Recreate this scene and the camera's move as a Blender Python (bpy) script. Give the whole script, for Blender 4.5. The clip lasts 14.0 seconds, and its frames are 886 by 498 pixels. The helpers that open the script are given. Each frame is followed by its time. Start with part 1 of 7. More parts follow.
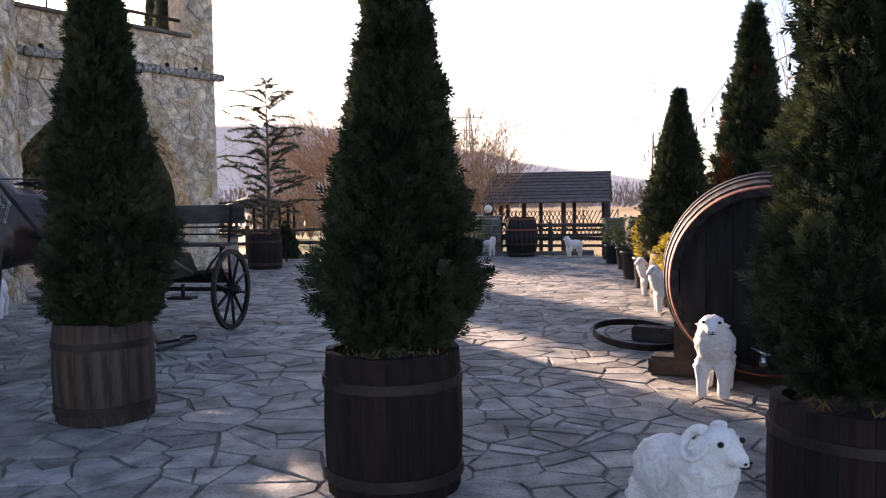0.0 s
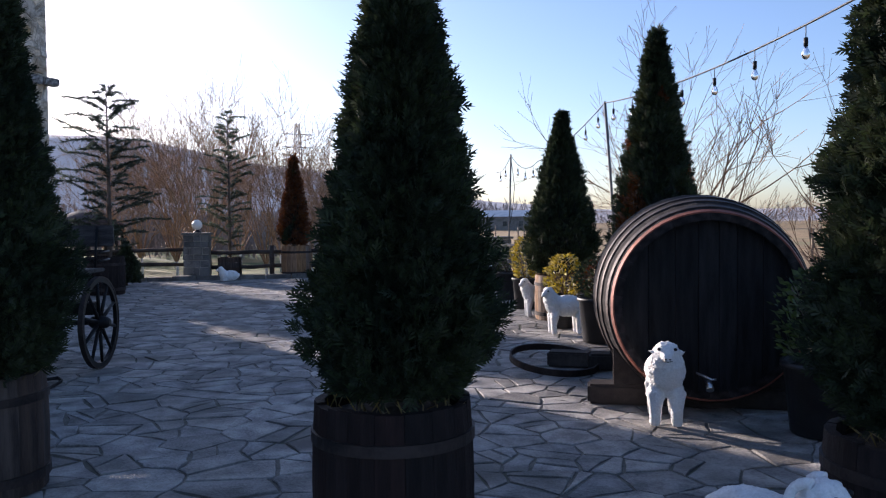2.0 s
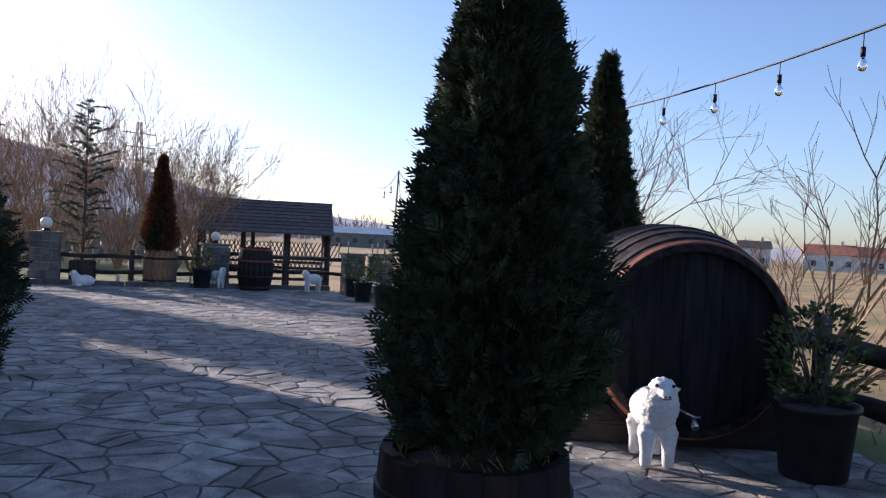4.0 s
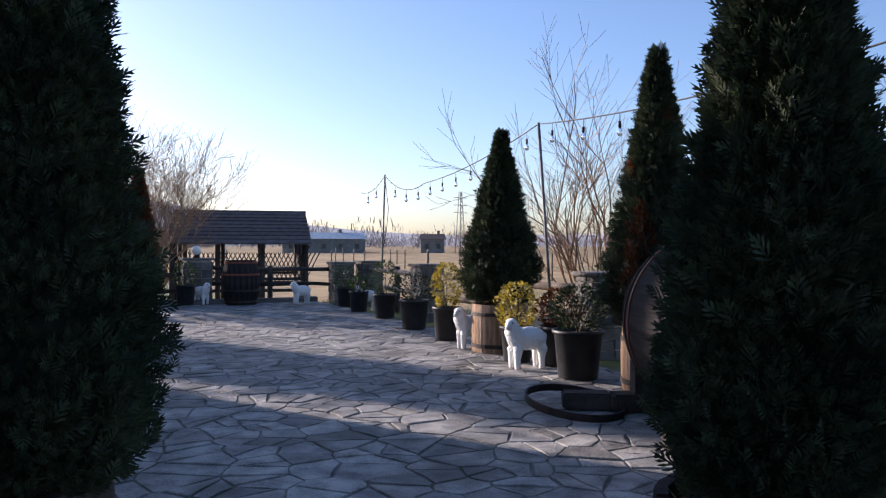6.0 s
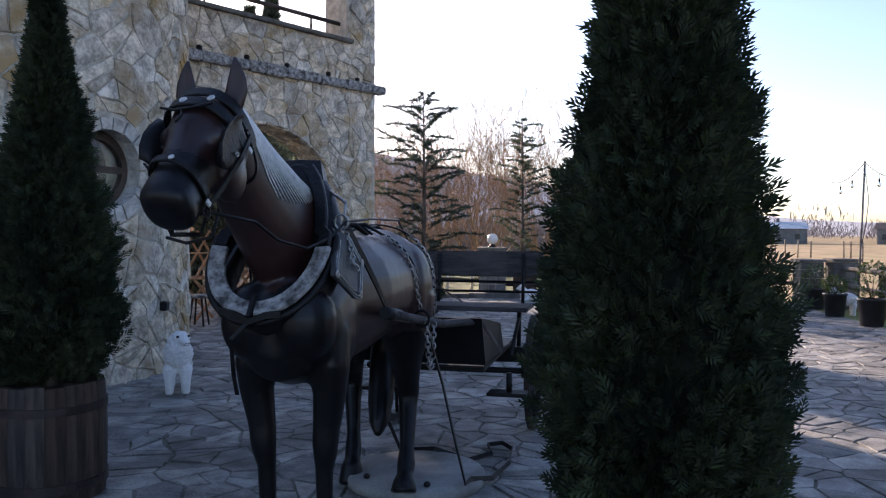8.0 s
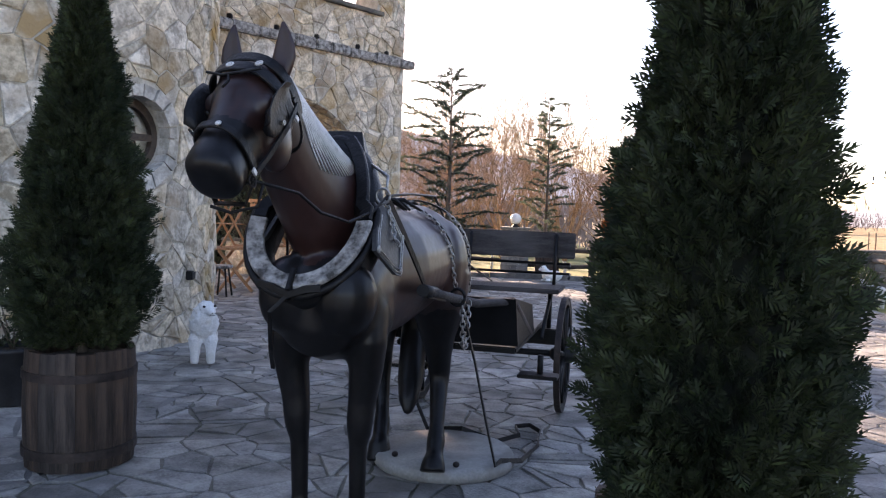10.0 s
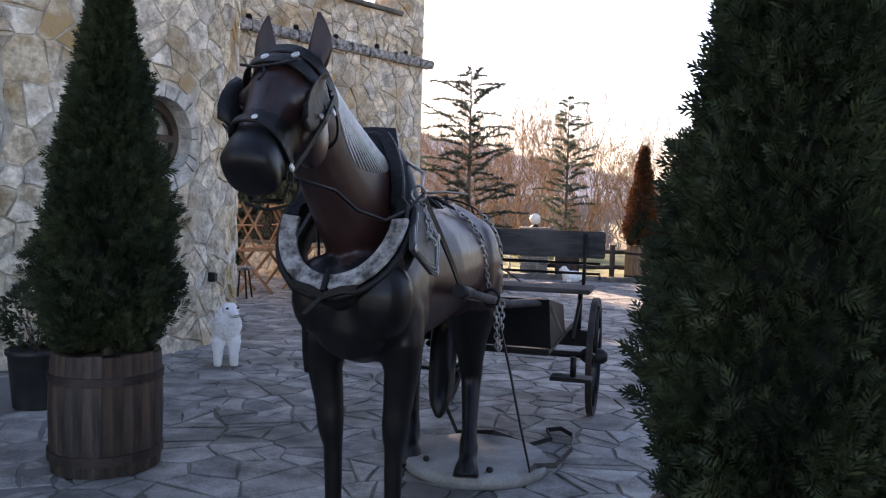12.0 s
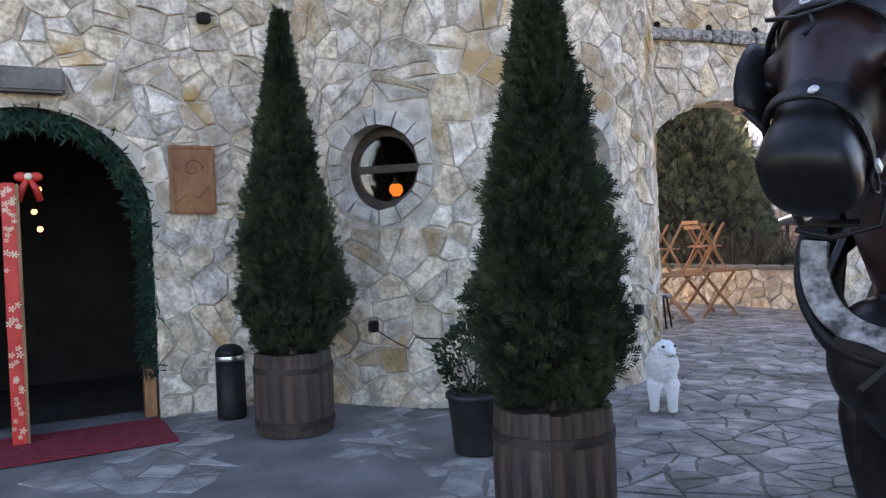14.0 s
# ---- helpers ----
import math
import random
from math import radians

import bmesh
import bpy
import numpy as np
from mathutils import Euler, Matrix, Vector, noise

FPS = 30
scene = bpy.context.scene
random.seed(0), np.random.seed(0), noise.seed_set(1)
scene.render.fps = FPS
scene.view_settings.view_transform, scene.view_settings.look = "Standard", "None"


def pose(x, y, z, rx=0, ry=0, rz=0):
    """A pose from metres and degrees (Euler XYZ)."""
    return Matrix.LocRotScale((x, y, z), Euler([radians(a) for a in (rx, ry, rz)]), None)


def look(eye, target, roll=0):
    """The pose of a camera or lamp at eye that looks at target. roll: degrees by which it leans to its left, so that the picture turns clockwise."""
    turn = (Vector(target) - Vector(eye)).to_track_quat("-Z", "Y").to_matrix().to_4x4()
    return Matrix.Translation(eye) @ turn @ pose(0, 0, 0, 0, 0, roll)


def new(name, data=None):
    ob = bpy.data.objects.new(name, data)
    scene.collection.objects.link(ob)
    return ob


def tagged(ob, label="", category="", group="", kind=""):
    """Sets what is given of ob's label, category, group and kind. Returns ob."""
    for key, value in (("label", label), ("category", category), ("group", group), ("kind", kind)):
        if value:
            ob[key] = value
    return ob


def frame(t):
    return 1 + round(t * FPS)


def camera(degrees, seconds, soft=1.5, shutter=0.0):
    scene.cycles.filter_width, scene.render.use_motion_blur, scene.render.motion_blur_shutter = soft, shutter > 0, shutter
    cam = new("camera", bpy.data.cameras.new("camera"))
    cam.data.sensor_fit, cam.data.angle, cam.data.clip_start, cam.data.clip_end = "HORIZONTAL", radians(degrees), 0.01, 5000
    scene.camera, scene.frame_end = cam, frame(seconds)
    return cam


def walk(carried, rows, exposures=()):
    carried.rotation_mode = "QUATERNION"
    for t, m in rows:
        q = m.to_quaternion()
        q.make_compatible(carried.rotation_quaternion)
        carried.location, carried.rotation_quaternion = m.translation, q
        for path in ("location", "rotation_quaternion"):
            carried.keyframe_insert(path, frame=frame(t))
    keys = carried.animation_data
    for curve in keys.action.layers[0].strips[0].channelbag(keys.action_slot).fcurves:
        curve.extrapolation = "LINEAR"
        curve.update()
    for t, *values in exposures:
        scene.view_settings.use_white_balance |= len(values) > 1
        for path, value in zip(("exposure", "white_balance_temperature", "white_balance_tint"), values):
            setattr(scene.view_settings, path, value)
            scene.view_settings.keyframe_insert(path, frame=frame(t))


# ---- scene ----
from mathutils.bvhtree import BVHTree

cam = camera(59.0, 14.0, 1.25)
PATH = [
    (0, (0.28, -0.321, 1.334), (0.231, 1.675, 1.222), -0.8),
    (0.5, (0.134, -0.233, 1.35), (0.475, 1.733, 1.212), 0.5),
    (1, (-0.016, -0.205, 1.371), (0.535, 1.713, 1.242), -0.2),
    (1.5, (-0.207, -0.026, 1.334), (0.356, 1.889, 1.214), 0.2),
    (2, (-0.47, 0.211, 1.377), (-0.083, 2.172, 1.306), -0.6),
    (2.5, (-0.688, 0.347, 1.398), (-0.331, 2.314, 1.355), -0.9),
    (2.7, (-0.725, 0.435, 1.388), (-0.214, 2.368, 1.36), -0.7),
    (4.8, (-1.483, 1.364, 1.344), (-0.671, 3.191, 1.311), 2.1),
    (5, (-1.532, 1.455, 1.358), (-0.705, 3.276, 1.321), 1.4),
    (5.5, (-1.716, 1.589, 1.388), (-0.87, 3.402, 1.36), 1.0),
    (6, (-1.923, 1.741, 1.404), (-1.042, 3.536, 1.389), 0.2),
    (6.5, (-2.104, 1.968, 1.418), (-1.48, 3.869, 1.406), -0.2),
    (7, (-2.222, 2.076, 1.473), (-1.984, 4.062, 1.471), -0.9),
    (7.5, (-2.422, 2.059, 1.522), (-2.482, 4.058, 1.51), 0.2),
    (8, (-2.514, 2.067, 1.535), (-2.662, 4.061, 1.489), 0.2),
    (8.5, (-2.538, 2.098, 1.531), (-2.71, 4.089, 1.456), 0.2),
    (8.7, (-2.559, 2.08, 1.535), (-2.703, 4.073, 1.459), 1.7),
    (11, (-2.651, 2.206, 1.521), (-2.86, 4.191, 1.401), 1.8),
    (11.5, (-2.683, 2.215, 1.519), (-2.891, 4.202, 1.418), 2.1),
    (12, (-2.732, 2.245, 1.51), (-2.962, 4.23, 1.409), 1.7),
    (12.5, (-2.764, 2.39, 1.487), (-3.101, 4.357, 1.355), 0.4),
    (13, (-2.874, 2.53, 1.544), (-3.509, 4.424, 1.443), -2.2),
    (13.5, (-3.126, 2.698, 1.543), (-3.984, 4.504, 1.473), -2.2),
    (14, (-3.313, 2.927, 1.53), (-4.458, 4.566, 1.49), -2.2),
]
EXPOSURES = [(0.0, 2.0, 6900, 30), (0.5, 1.6, 6500, 28), (1.0, 1.27, 6000, 26), (1.5, 1.15, 5450, 23), (2.7, 1.18, 5500, 23), (5.0, 1.24, 5500, 23), (7.0, 1.22, 5500, 23), (7.7, 1.45, 5600, 23), (8.1, 1.85, 6100, 24), (8.5, 2.15, 6550, 26), (10.8, 2.6, 6950, 28), (12.0, 2.5, 6950, 28), (12.5, 2.72, 6950, 28), (13.0, 2.5, 6950, 28), (13.5, 2.3, 6850, 27), (14.0, 3.08, 6950, 27)]
walk(cam, [(t, look(e, g, r)) for t, e, g, r in PATH], EXPOSURES)
# ---- world ----
# ---- light ----
SUN_AZ, SUN_EL = radians(31), radians(14.3)      # to the left of +y, above the horizon
world = bpy.data.worlds.new("world")
scene.world = world
world.use_nodes = True
sky = world.node_tree.nodes.new("ShaderNodeTexSky")
sky.sky_type, sky.sun_disc = "NISHITA", False
sky.sun_elevation, sky.sun_rotation = SUN_EL, -SUN_AZ
sky.air_density, sky.dust_density, sky.ozone_density = 0.9, 1.0, 1.5
world.node_tree.links.new(sky.outputs[0], world.node_tree.nodes["Background"].inputs[0])
world.node_tree.nodes["Background"].inputs[1].default_value = 0.085
sun = new("sun", bpy.data.lights.new("sun", "SUN"))
sun.data.energy, sun.data.angle, sun.data.color = 5.0, radians(0.6), (1.0, 0.82, 0.6)
TO_SUN = Vector((-math.sin(SUN_AZ) * math.cos(SUN_EL), math.cos(SUN_AZ) * math.cos(SUN_EL), math.sin(SUN_EL)))
sun.matrix_world = TO_SUN.to_track_quat("Z", "Y").to_matrix().to_4x4()


# ---- materials ----
def surface(name, dark, light, scale=6.0, rough=0.7, bump=0.3, fine=60.0, metal=0.0, spread=0.0, island=False, stretch=(1, 1, 1), stain=None, translucent=0.0, spec=0.4, stain_scale=1.3):
    """A node material: two tones mixed by coarse and fine noise, spots of a stain, relief, and a change of tone from piece to piece."""
    m = bpy.data.materials.new(name)
    m.use_nodes = True
    n, l = m.node_tree.nodes, m.node_tree.links
    b = n["Principled BSDF"]
    co, mp = n.new("ShaderNodeTexCoord"), n.new("ShaderNodeMapping")
    mp.inputs["Scale"].default_value = stretch
    l.new(co.outputs["Object"], mp.inputs[0])
    a, f = n.new("ShaderNodeTexNoise"), n.new("ShaderNodeTexNoise")
    a.inputs["Scale"].default_value, f.inputs["Scale"].default_value = scale, fine
    a.inputs["Detail"].default_value, f.inputs["Detail"].default_value = 6, 4
    l.new(mp.outputs[0], a.inputs[0]), l.new(mp.outputs[0], f.inputs[0])
    mix = n.new("ShaderNodeMath")
    mix.operation = "MULTIPLY_ADD"
    l.new(f.outputs[0], mix.inputs[0])
    mix.inputs[1].default_value = 0.45
    l.new(a.outputs[0], mix.inputs[2])
    ramp = n.new("ShaderNodeValToRGB")
    ramp.color_ramp.elements[0].position, ramp.color_ramp.elements[1].position = 0.55, 0.89
    ramp.color_ramp.elements[0].color, ramp.color_ramp.elements[1].color = (*dark, 1), (*light, 1)
    l.new(mix.outputs[0], ramp.inputs[0])
    colour = ramp.outputs[0]
    if stain:
        s, sr, sm = n.new("ShaderNodeTexNoise"), n.new("ShaderNodeValToRGB"), n.new("ShaderNodeMix")
        s.inputs["Scale"].default_value, s.inputs["Detail"].default_value = stain_scale, 8
        sr.color_ramp.elements[0].position, sr.color_ramp.elements[1].position = 0.52, 0.7
        sm.data_type = "RGBA"
        sm.inputs["B"].default_value = (*stain, 1)
        l.new(co.outputs["Object"], s.inputs[0]), l.new(s.outputs[0], sr.inputs[0]), l.new(sr.outputs[0], sm.inputs["Factor"]), l.new(colour, sm.inputs["A"])
        colour = sm.outputs["Result"]
    if spread:
        src = n.new("ShaderNodeNewGeometry").outputs["Random Per Island"] if island else n.new("ShaderNodeObjectInfo").outputs["Random"]
        hsv, mr, mh = n.new("ShaderNodeHueSaturation"), n.new("ShaderNodeMapRange"), n.new("ShaderNodeMapRange")
        mr.inputs["To Min"].default_value, mr.inputs["To Max"].default_value = 1 - spread, 1 + spread
        mh.inputs["To Min"].default_value, mh.inputs["To Max"].default_value = 0.5 + spread * 0.6, 1.0 + spread * 0.9
        wn = n.new("ShaderNodeTexWhiteNoise")
        wn.noise_dimensions = "1D"
        l.new(src, mr.inputs[0]), l.new(src, wn.inputs["W"]), l.new(wn.outputs[0], mh.inputs[0])
        l.new(mr.outputs[0], hsv.inputs["Value"]), l.new(mh.outputs[0], hsv.inputs["Saturation"]), l.new(colour, hsv.inputs["Color"])
        colour = hsv.outputs[0]
    l.new(colour, b.inputs["Base Color"])
    rr = n.new("ShaderNodeMapRange")
    rr.inputs["To Min"].default_value, rr.inputs["To Max"].default_value = max(0.03, rough - 0.12), min(1, rough + 0.12)
    l.new(f.outputs[0], rr.inputs[0]), l.new(rr.outputs[0], b.inputs["Roughness"])
    b.inputs["Metallic"].default_value, b.inputs["Specular IOR Level"].default_value = metal, spec
    if bump:
        bp = n.new("ShaderNodeBump")
        bp.inputs["Strength"].default_value, bp.inputs["Distance"].default_value = bump, 0.02
        l.new(mix.outputs[0], bp.inputs["Height"]), l.new(bp.outputs[0], b.inputs["Normal"])
    if translucent:
        t, ms = n.new("ShaderNodeBsdfTranslucent"), n.new("ShaderNodeMixShader")
        ms.inputs[0].default_value = translucent
        l.new(colour, t.inputs[0]), l.new(b.outputs[0], ms.inputs[1]), l.new(t.outputs[0], ms.inputs[2])
        l.new(ms.outputs[0], n["Material Output"].inputs[0])
    return m


def glow(name, colour, strength):
    m = bpy.data.materials.new(name)
    m.use_nodes = True
    b = m.node_tree.nodes["Principled BSDF"]
    b.inputs["Base Color"].default_value = b.inputs["Emission Color"].default_value = (*colour, 1)
    b.inputs["Emission Strength"].default_value = strength
    return m


def glass(name, colour=(1, 1, 1), rough=0.02):
    m = bpy.data.materials.new(name)
    m.use_nodes = True
    b = m.node_tree.nodes["Principled BSDF"]
    b.inputs["Base Color"].default_value, b.inputs["Roughness"].default_value = (*colour, 1), rough
    b.inputs["Transmission Weight"].default_value, b.inputs["IOR"].default_value = 1.0, 1.45
    return m


FLAG = surface("flagstone", (0.145, 0.138, 0.128), (0.36, 0.343, 0.312), 5.0, 0.76, 1.0, 55, spread=0.28, stain=(0.12, 0.112, 0.1), spec=0.3)
FLAG_REST = surface("flagstone_rest", (0.145, 0.138, 0.128), (0.36, 0.343, 0.312), 5.0, 0.76, 1.0, 55, spread=0.28, island=True, stain=(0.12, 0.112, 0.1), spec=0.3)
BED = surface("paving_joint", (0.085, 0.08, 0.068), (0.2, 0.187, 0.157), 5.0, 0.95, 0.6, 80, stain=(0.05, 0.06, 0.03))
CONCRETE = surface("smooth_concrete", (0.1, 0.098, 0.094), (0.2, 0.195, 0.186), 2.0, 0.75, 0.2, 70, stain=(0.14, 0.135, 0.128))
WALLSTONE = surface("wall_stone", (0.3, 0.252, 0.188), (0.72, 0.625, 0.49), 7.0, 0.9, 1.0, 28, spread=0.26, stain=(0.36, 0.25, 0.13), stain_scale=2.2, spec=0.25)
WALLSTONE_REST = surface("wall_stone_rest", (0.3, 0.252, 0.188), (0.72, 0.625, 0.49), 7.0, 0.9, 1.0, 28, spread=0.26, island=True, stain=(0.36, 0.25, 0.13), stain_scale=2.2, spec=0.25)
MORTAR = surface("wall_mortar", (0.33, 0.295, 0.24), (0.56, 0.505, 0.42), 9.0, 0.95, 0.6, 70)
RINGSTONE = surface("ring_stone", (0.3, 0.27, 0.225), (0.58, 0.53, 0.45), 7.0, 0.85, 0.9, 30, spread=0.18, spec=0.25)
POSTSTONE = surface("post_stone", (0.075, 0.07, 0.063), (0.19, 0.177, 0.155), 5.0, 0.85, 0.6, 40, spread=0.2, stain=(0.14, 0.13, 0.12))
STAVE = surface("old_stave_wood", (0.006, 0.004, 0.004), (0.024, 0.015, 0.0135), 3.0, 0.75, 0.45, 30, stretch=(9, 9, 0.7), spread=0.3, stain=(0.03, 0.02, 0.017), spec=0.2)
# lit copy for the far tubs: warm sunlight mixed into the wood colour
STAVE_SUNLIT = surface("sunlit_stave_wood", (0.13, 0.075, 0.04), (0.34, 0.21, 0.12), 3.0, 0.75, 0.4, 30, stretch=(9, 9, 0.7), spread=0.25, stain=(0.08, 0.05, 0.035))
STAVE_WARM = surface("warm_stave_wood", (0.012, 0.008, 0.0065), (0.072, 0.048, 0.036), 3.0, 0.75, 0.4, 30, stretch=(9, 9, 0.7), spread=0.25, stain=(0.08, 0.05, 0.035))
BARRELWOOD = surface("barrel_wood", (0.009, 0.008, 0.008), (0.034, 0.029, 0.028), 2.5, 0.86, 0.35, 25, stretch=(8, 8, 0.6), spread=0.25, stain=(0.055, 0.05, 0.048), spec=0.12)
HEADWOOD = surface("barrel_head_wood", (0.006, 0.006, 0.0065), (0.02, 0.019, 0.02), 2.5, 0.75, 0.3, 25, stretch=(8, 1, 0.6), spread=0.25, spec=0.15)
HOOP = surface("dark_hoop_iron", (0.02, 0.018, 0.018), (0.06, 0.045, 0.04), 8, 0.6, 0.3, 60, metal=0.6)
REDHOOP = surface("rusty_red_hoop", (0.12, 0.035, 0.022), (0.25, 0.085, 0.05), 8, 0.65, 0.3, 60, metal=0.3)
SOIL = surface("planter_soil", (0.02, 0.015, 0.01), (0.07, 0.05, 0.035), 12, 0.95, 0.9, 60)
THUJA = surface("thuja_foliage", (0.017, 0.026, 0.015), (0.056, 0.068, 0.034), 3, 0.7, 0.0, 30, spread=0.4, island=True, translucent=0.15, spec=0.18)
THUJA_RUST = surface("rusty_foliage", (0.07, 0.03, 0.015), (0.16, 0.065, 0.03), 5, 0.7, 0.0, 30, spread=0.4, island=True, translucent=0.3, spec=0.2)
THUJA_CORE = surface("crown_shade", (0.006, 0.008, 0.005), (0.016, 0.018, 0.01), 14, 0.9, 0.5, 60)
FIRLEAF = surface("fir_needles", (0.055, 0.072, 0.05), (0.15, 0.17, 0.115), 5, 0.7, 0.0, 30, spread=0.35, island=True, translucent=0.4, spec=0.2)
SHRUB = surface("shrub_leaf", (0.035, 0.06, 0.018), (0.12, 0.15, 0.045), 5, 0.5, 0.0, 30, spread=0.4, island=True, translucent=0.3)
GOLDLEAF = surface("golden_leaf", (0.2, 0.16, 0.02), (0.46, 0.36, 0.05), 5, 0.5, 0.0, 30, spread=0.35, island=True, translucent=0.35)
BARK = surface("bark", (0.06, 0.045, 0.035), (0.16, 0.125, 0.1), 14, 0.9, 0.6, 60, stretch=(1, 1, 0.3))
TWIG = surface("bare_twig", (0.19, 0.115, 0.065), (0.42, 0.27, 0.155), 6, 0.8, 0.0, 30)
LIMED = surface("limewashed_bark", (0.45, 0.43, 0.4), (0.7, 0.68, 0.64), 9, 0.9, 0.4, 50)
LAWN = surface("lawn", (0.05, 0.075, 0.015), (0.2, 0.2, 0.05), 0.7, 0.95, 0.6, 30, stain=(0.22, 0.16, 0.06), stain_scale=0.15)
FIELD = surface("dry_field", (0.17, 0.11, 0.045), (0.36, 0.25, 0.11), 0.35, 0.95, 0.7, 14, stain=(0.16, 0.15, 0.05), stain_scale=0.08)
GRASS = surface("dry_grass_blade", (0.16, 0.12, 0.05), (0.36, 0.28, 0.12), 3, 0.9, 0.0, 20, spread=0.3, island=True, translucent=0.3)
HILL = surface("hazed_hillside", (0.2, 0.175, 0.16), (0.32, 0.28, 0.25), 0.02, 1.0, 0.0, 0.3)
# bluish emission stands in for the haze before the far hill
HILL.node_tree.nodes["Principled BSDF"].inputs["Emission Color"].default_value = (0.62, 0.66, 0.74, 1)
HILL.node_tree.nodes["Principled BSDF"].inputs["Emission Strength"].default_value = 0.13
# paler than bare wood, since distance haze is mixed into the tones
FARWOOD = surface("hazed_far_wood", (0.16, 0.135, 0.125), (0.28, 0.235, 0.21), 0.1, 1.0, 0.0, 1.0, spread=0.25, island=True)
WOOL = surface("painted_wool", (0.72, 0.71, 0.69), (0.85, 0.84, 0.82), 40, 0.6, 0.45, 90, stain=(0.64, 0.62, 0.57), stain_scale=3)
BLACK = surface("black_paint", (0.004, 0.004, 0.004), (0.011, 0.011, 0.012), 6, 0.52, 0.05, 60, spec=0.25)
SATIN_BLACK = surface("black_leather", (0.0035, 0.0033, 0.0035), (0.011, 0.0105, 0.011), 12, 0.48, 0.3, 70, spec=0.26)
HORSEHIDE = surface("painted_hide", (0.012, 0.005, 0.0045), (0.036, 0.014, 0.0115), 2.5, 0.38, 0.05, 30, spec=0.5, stain=(0.03, 0.019, 0.018), stain_scale=1.8)
MUZZLE_AND_SHADE = surface("muzzle_paint_and_breast_shade", (0.0035, 0.0032, 0.0034), (0.009, 0.008, 0.0085), 5, 0.38, 0.05, 40, spec=0.3)
MANE = surface("silver_mane_paint", (0.5, 0.5, 0.5), (0.8, 0.8, 0.79), 8, 0.3, 0.1, 40, spec=0.6)
WHITEWOOD = surface("worn_white_hame", (0.05, 0.047, 0.045), (0.42, 0.405, 0.385), 16, 0.7, 0.8, 70)
WHITEMETAL = surface("white_metal_fitting", (0.45, 0.45, 0.44), (0.7, 0.7, 0.68), 20, 0.4, 0.1, 80, metal=0.3)
FLAP_LEATHER = surface("worn_grey_leather", (0.02, 0.02, 0.021), (0.06, 0.058, 0.058), 9, 0.5, 0.35, 60, spec=0.35)
PALE_CONCRETE = surface("pale_concrete", (0.24, 0.235, 0.225), (0.4, 0.39, 0.37), 4.0, 0.8, 0.3, 60, stain=(0.2, 0.19, 0.175), stain_scale=4)
CHAIN = surface("chain_steel", (0.25, 0.24, 0.23), (0.5, 0.49, 0.47), 20, 0.35, 0.1, 80, metal=0.9)
CARTWOOD = surface("dark_cart_wood", (0.022, 0.019, 0.019), (0.075, 0.065, 0.062), 3, 0.7, 0.35, 30, stretch=(0.6, 8, 8), stain=(0.1, 0.088, 0.082), spec=0.3)
ROOF = surface("dark_shingle", (0.05, 0.038, 0.035), (0.11, 0.085, 0.08), 5, 0.8, 0.5, 40, spread=0.2)
LOG = surface("weathered_log", (0.1, 0.075, 0.05), (0.27, 0.2, 0.14), 3, 0.85, 0.5, 30, spread=0.2)
DARKLOG = surface("dark_log", (0.022, 0.018, 0.016), (0.07, 0.057, 0.05), 3, 0.85, 0.5, 30, spread=0.2, spec=0.25)
CHAIRWOOD = surface("varnished_chair_wood", (0.2, 0.09, 0.035), (0.4, 0.2, 0.09), 4, 0.4, 0.15, 30, stretch=(6, 6, 1))
POT = surface("black_plastic_pot", (0.009, 0.009, 0.01), (0.026, 0.026, 0.028), 6, 0.5, 0.1, 60)
STEEL = surface("brushed_steel", (0.4, 0.4, 0.4), (0.6, 0.6, 0.6), 10, 0.3, 0.05, 80, metal=1.0)
IRON = surface("grey_iron_pole", (0.1, 0.1, 0.1), (0.2, 0.19, 0.18), 10, 0.6, 0.2, 80, metal=0.5)
RUG = surface("red_carpet", (0.14, 0.01, 0.02), (0.26, 0.025, 0.04), 20, 0.95, 0.5, 150)
WRAP = surface("red_wrapping_paper", (0.5, 0.025, 0.02), (0.66, 0.05, 0.035), 8, 0.4, 0.1, 40)
CREAM = surface("cream_print", (0.7, 0.6, 0.4), (0.8, 0.7, 0.5), 8, 0.5, 0.0, 40)
GARLAND = surface("garland_green", (0.012, 0.04, 0.028), (0.04, 0.1, 0.07), 8, 0.6, 0.0, 40, spread=0.3, island=True, translucent=0.2)
SIGNWOOD = surface("carved_sign_wood", (0.16, 0.06, 0.022), (0.32, 0.14, 0.055), 5, 0.5, 0.4, 30, stretch=(1, 1, 0.35))
DARKROOM = surface("unlit_room_black", (0.01, 0.008, 0.007), (0.022, 0.018, 0.015), 4, 0.9, 0.2, 40)
FRAMEWOOD = surface("window_frame_wood", (0.03, 0.02, 0.015), (0.08, 0.055, 0.04), 5, 0.55, 0.2, 40)
COPPER = surface("old_copper", (0.25, 0.11, 0.06), (0.45, 0.22, 0.12), 10, 0.4, 0.1, 60, metal=0.8)
WHITEPLASTER = surface("far_white_plaster", (0.5, 0.49, 0.47), (0.7, 0.69, 0.66), 1, 0.9, 0.0, 4)
GREYPLASTER = surface("far_grey_plaster", (0.13, 0.125, 0.12), (0.22, 0.21, 0.2), 1, 0.9, 0.0, 4)
REDTILE = surface("far_red_tile", (0.24, 0.09, 0.055), (0.36, 0.15, 0.1), 1, 0.9, 0.0, 4)
BLUEROOF = surface("far_blue_sheet", (0.2, 0.28, 0.36), (0.32, 0.4, 0.48), 1, 0.6, 0.0, 4)
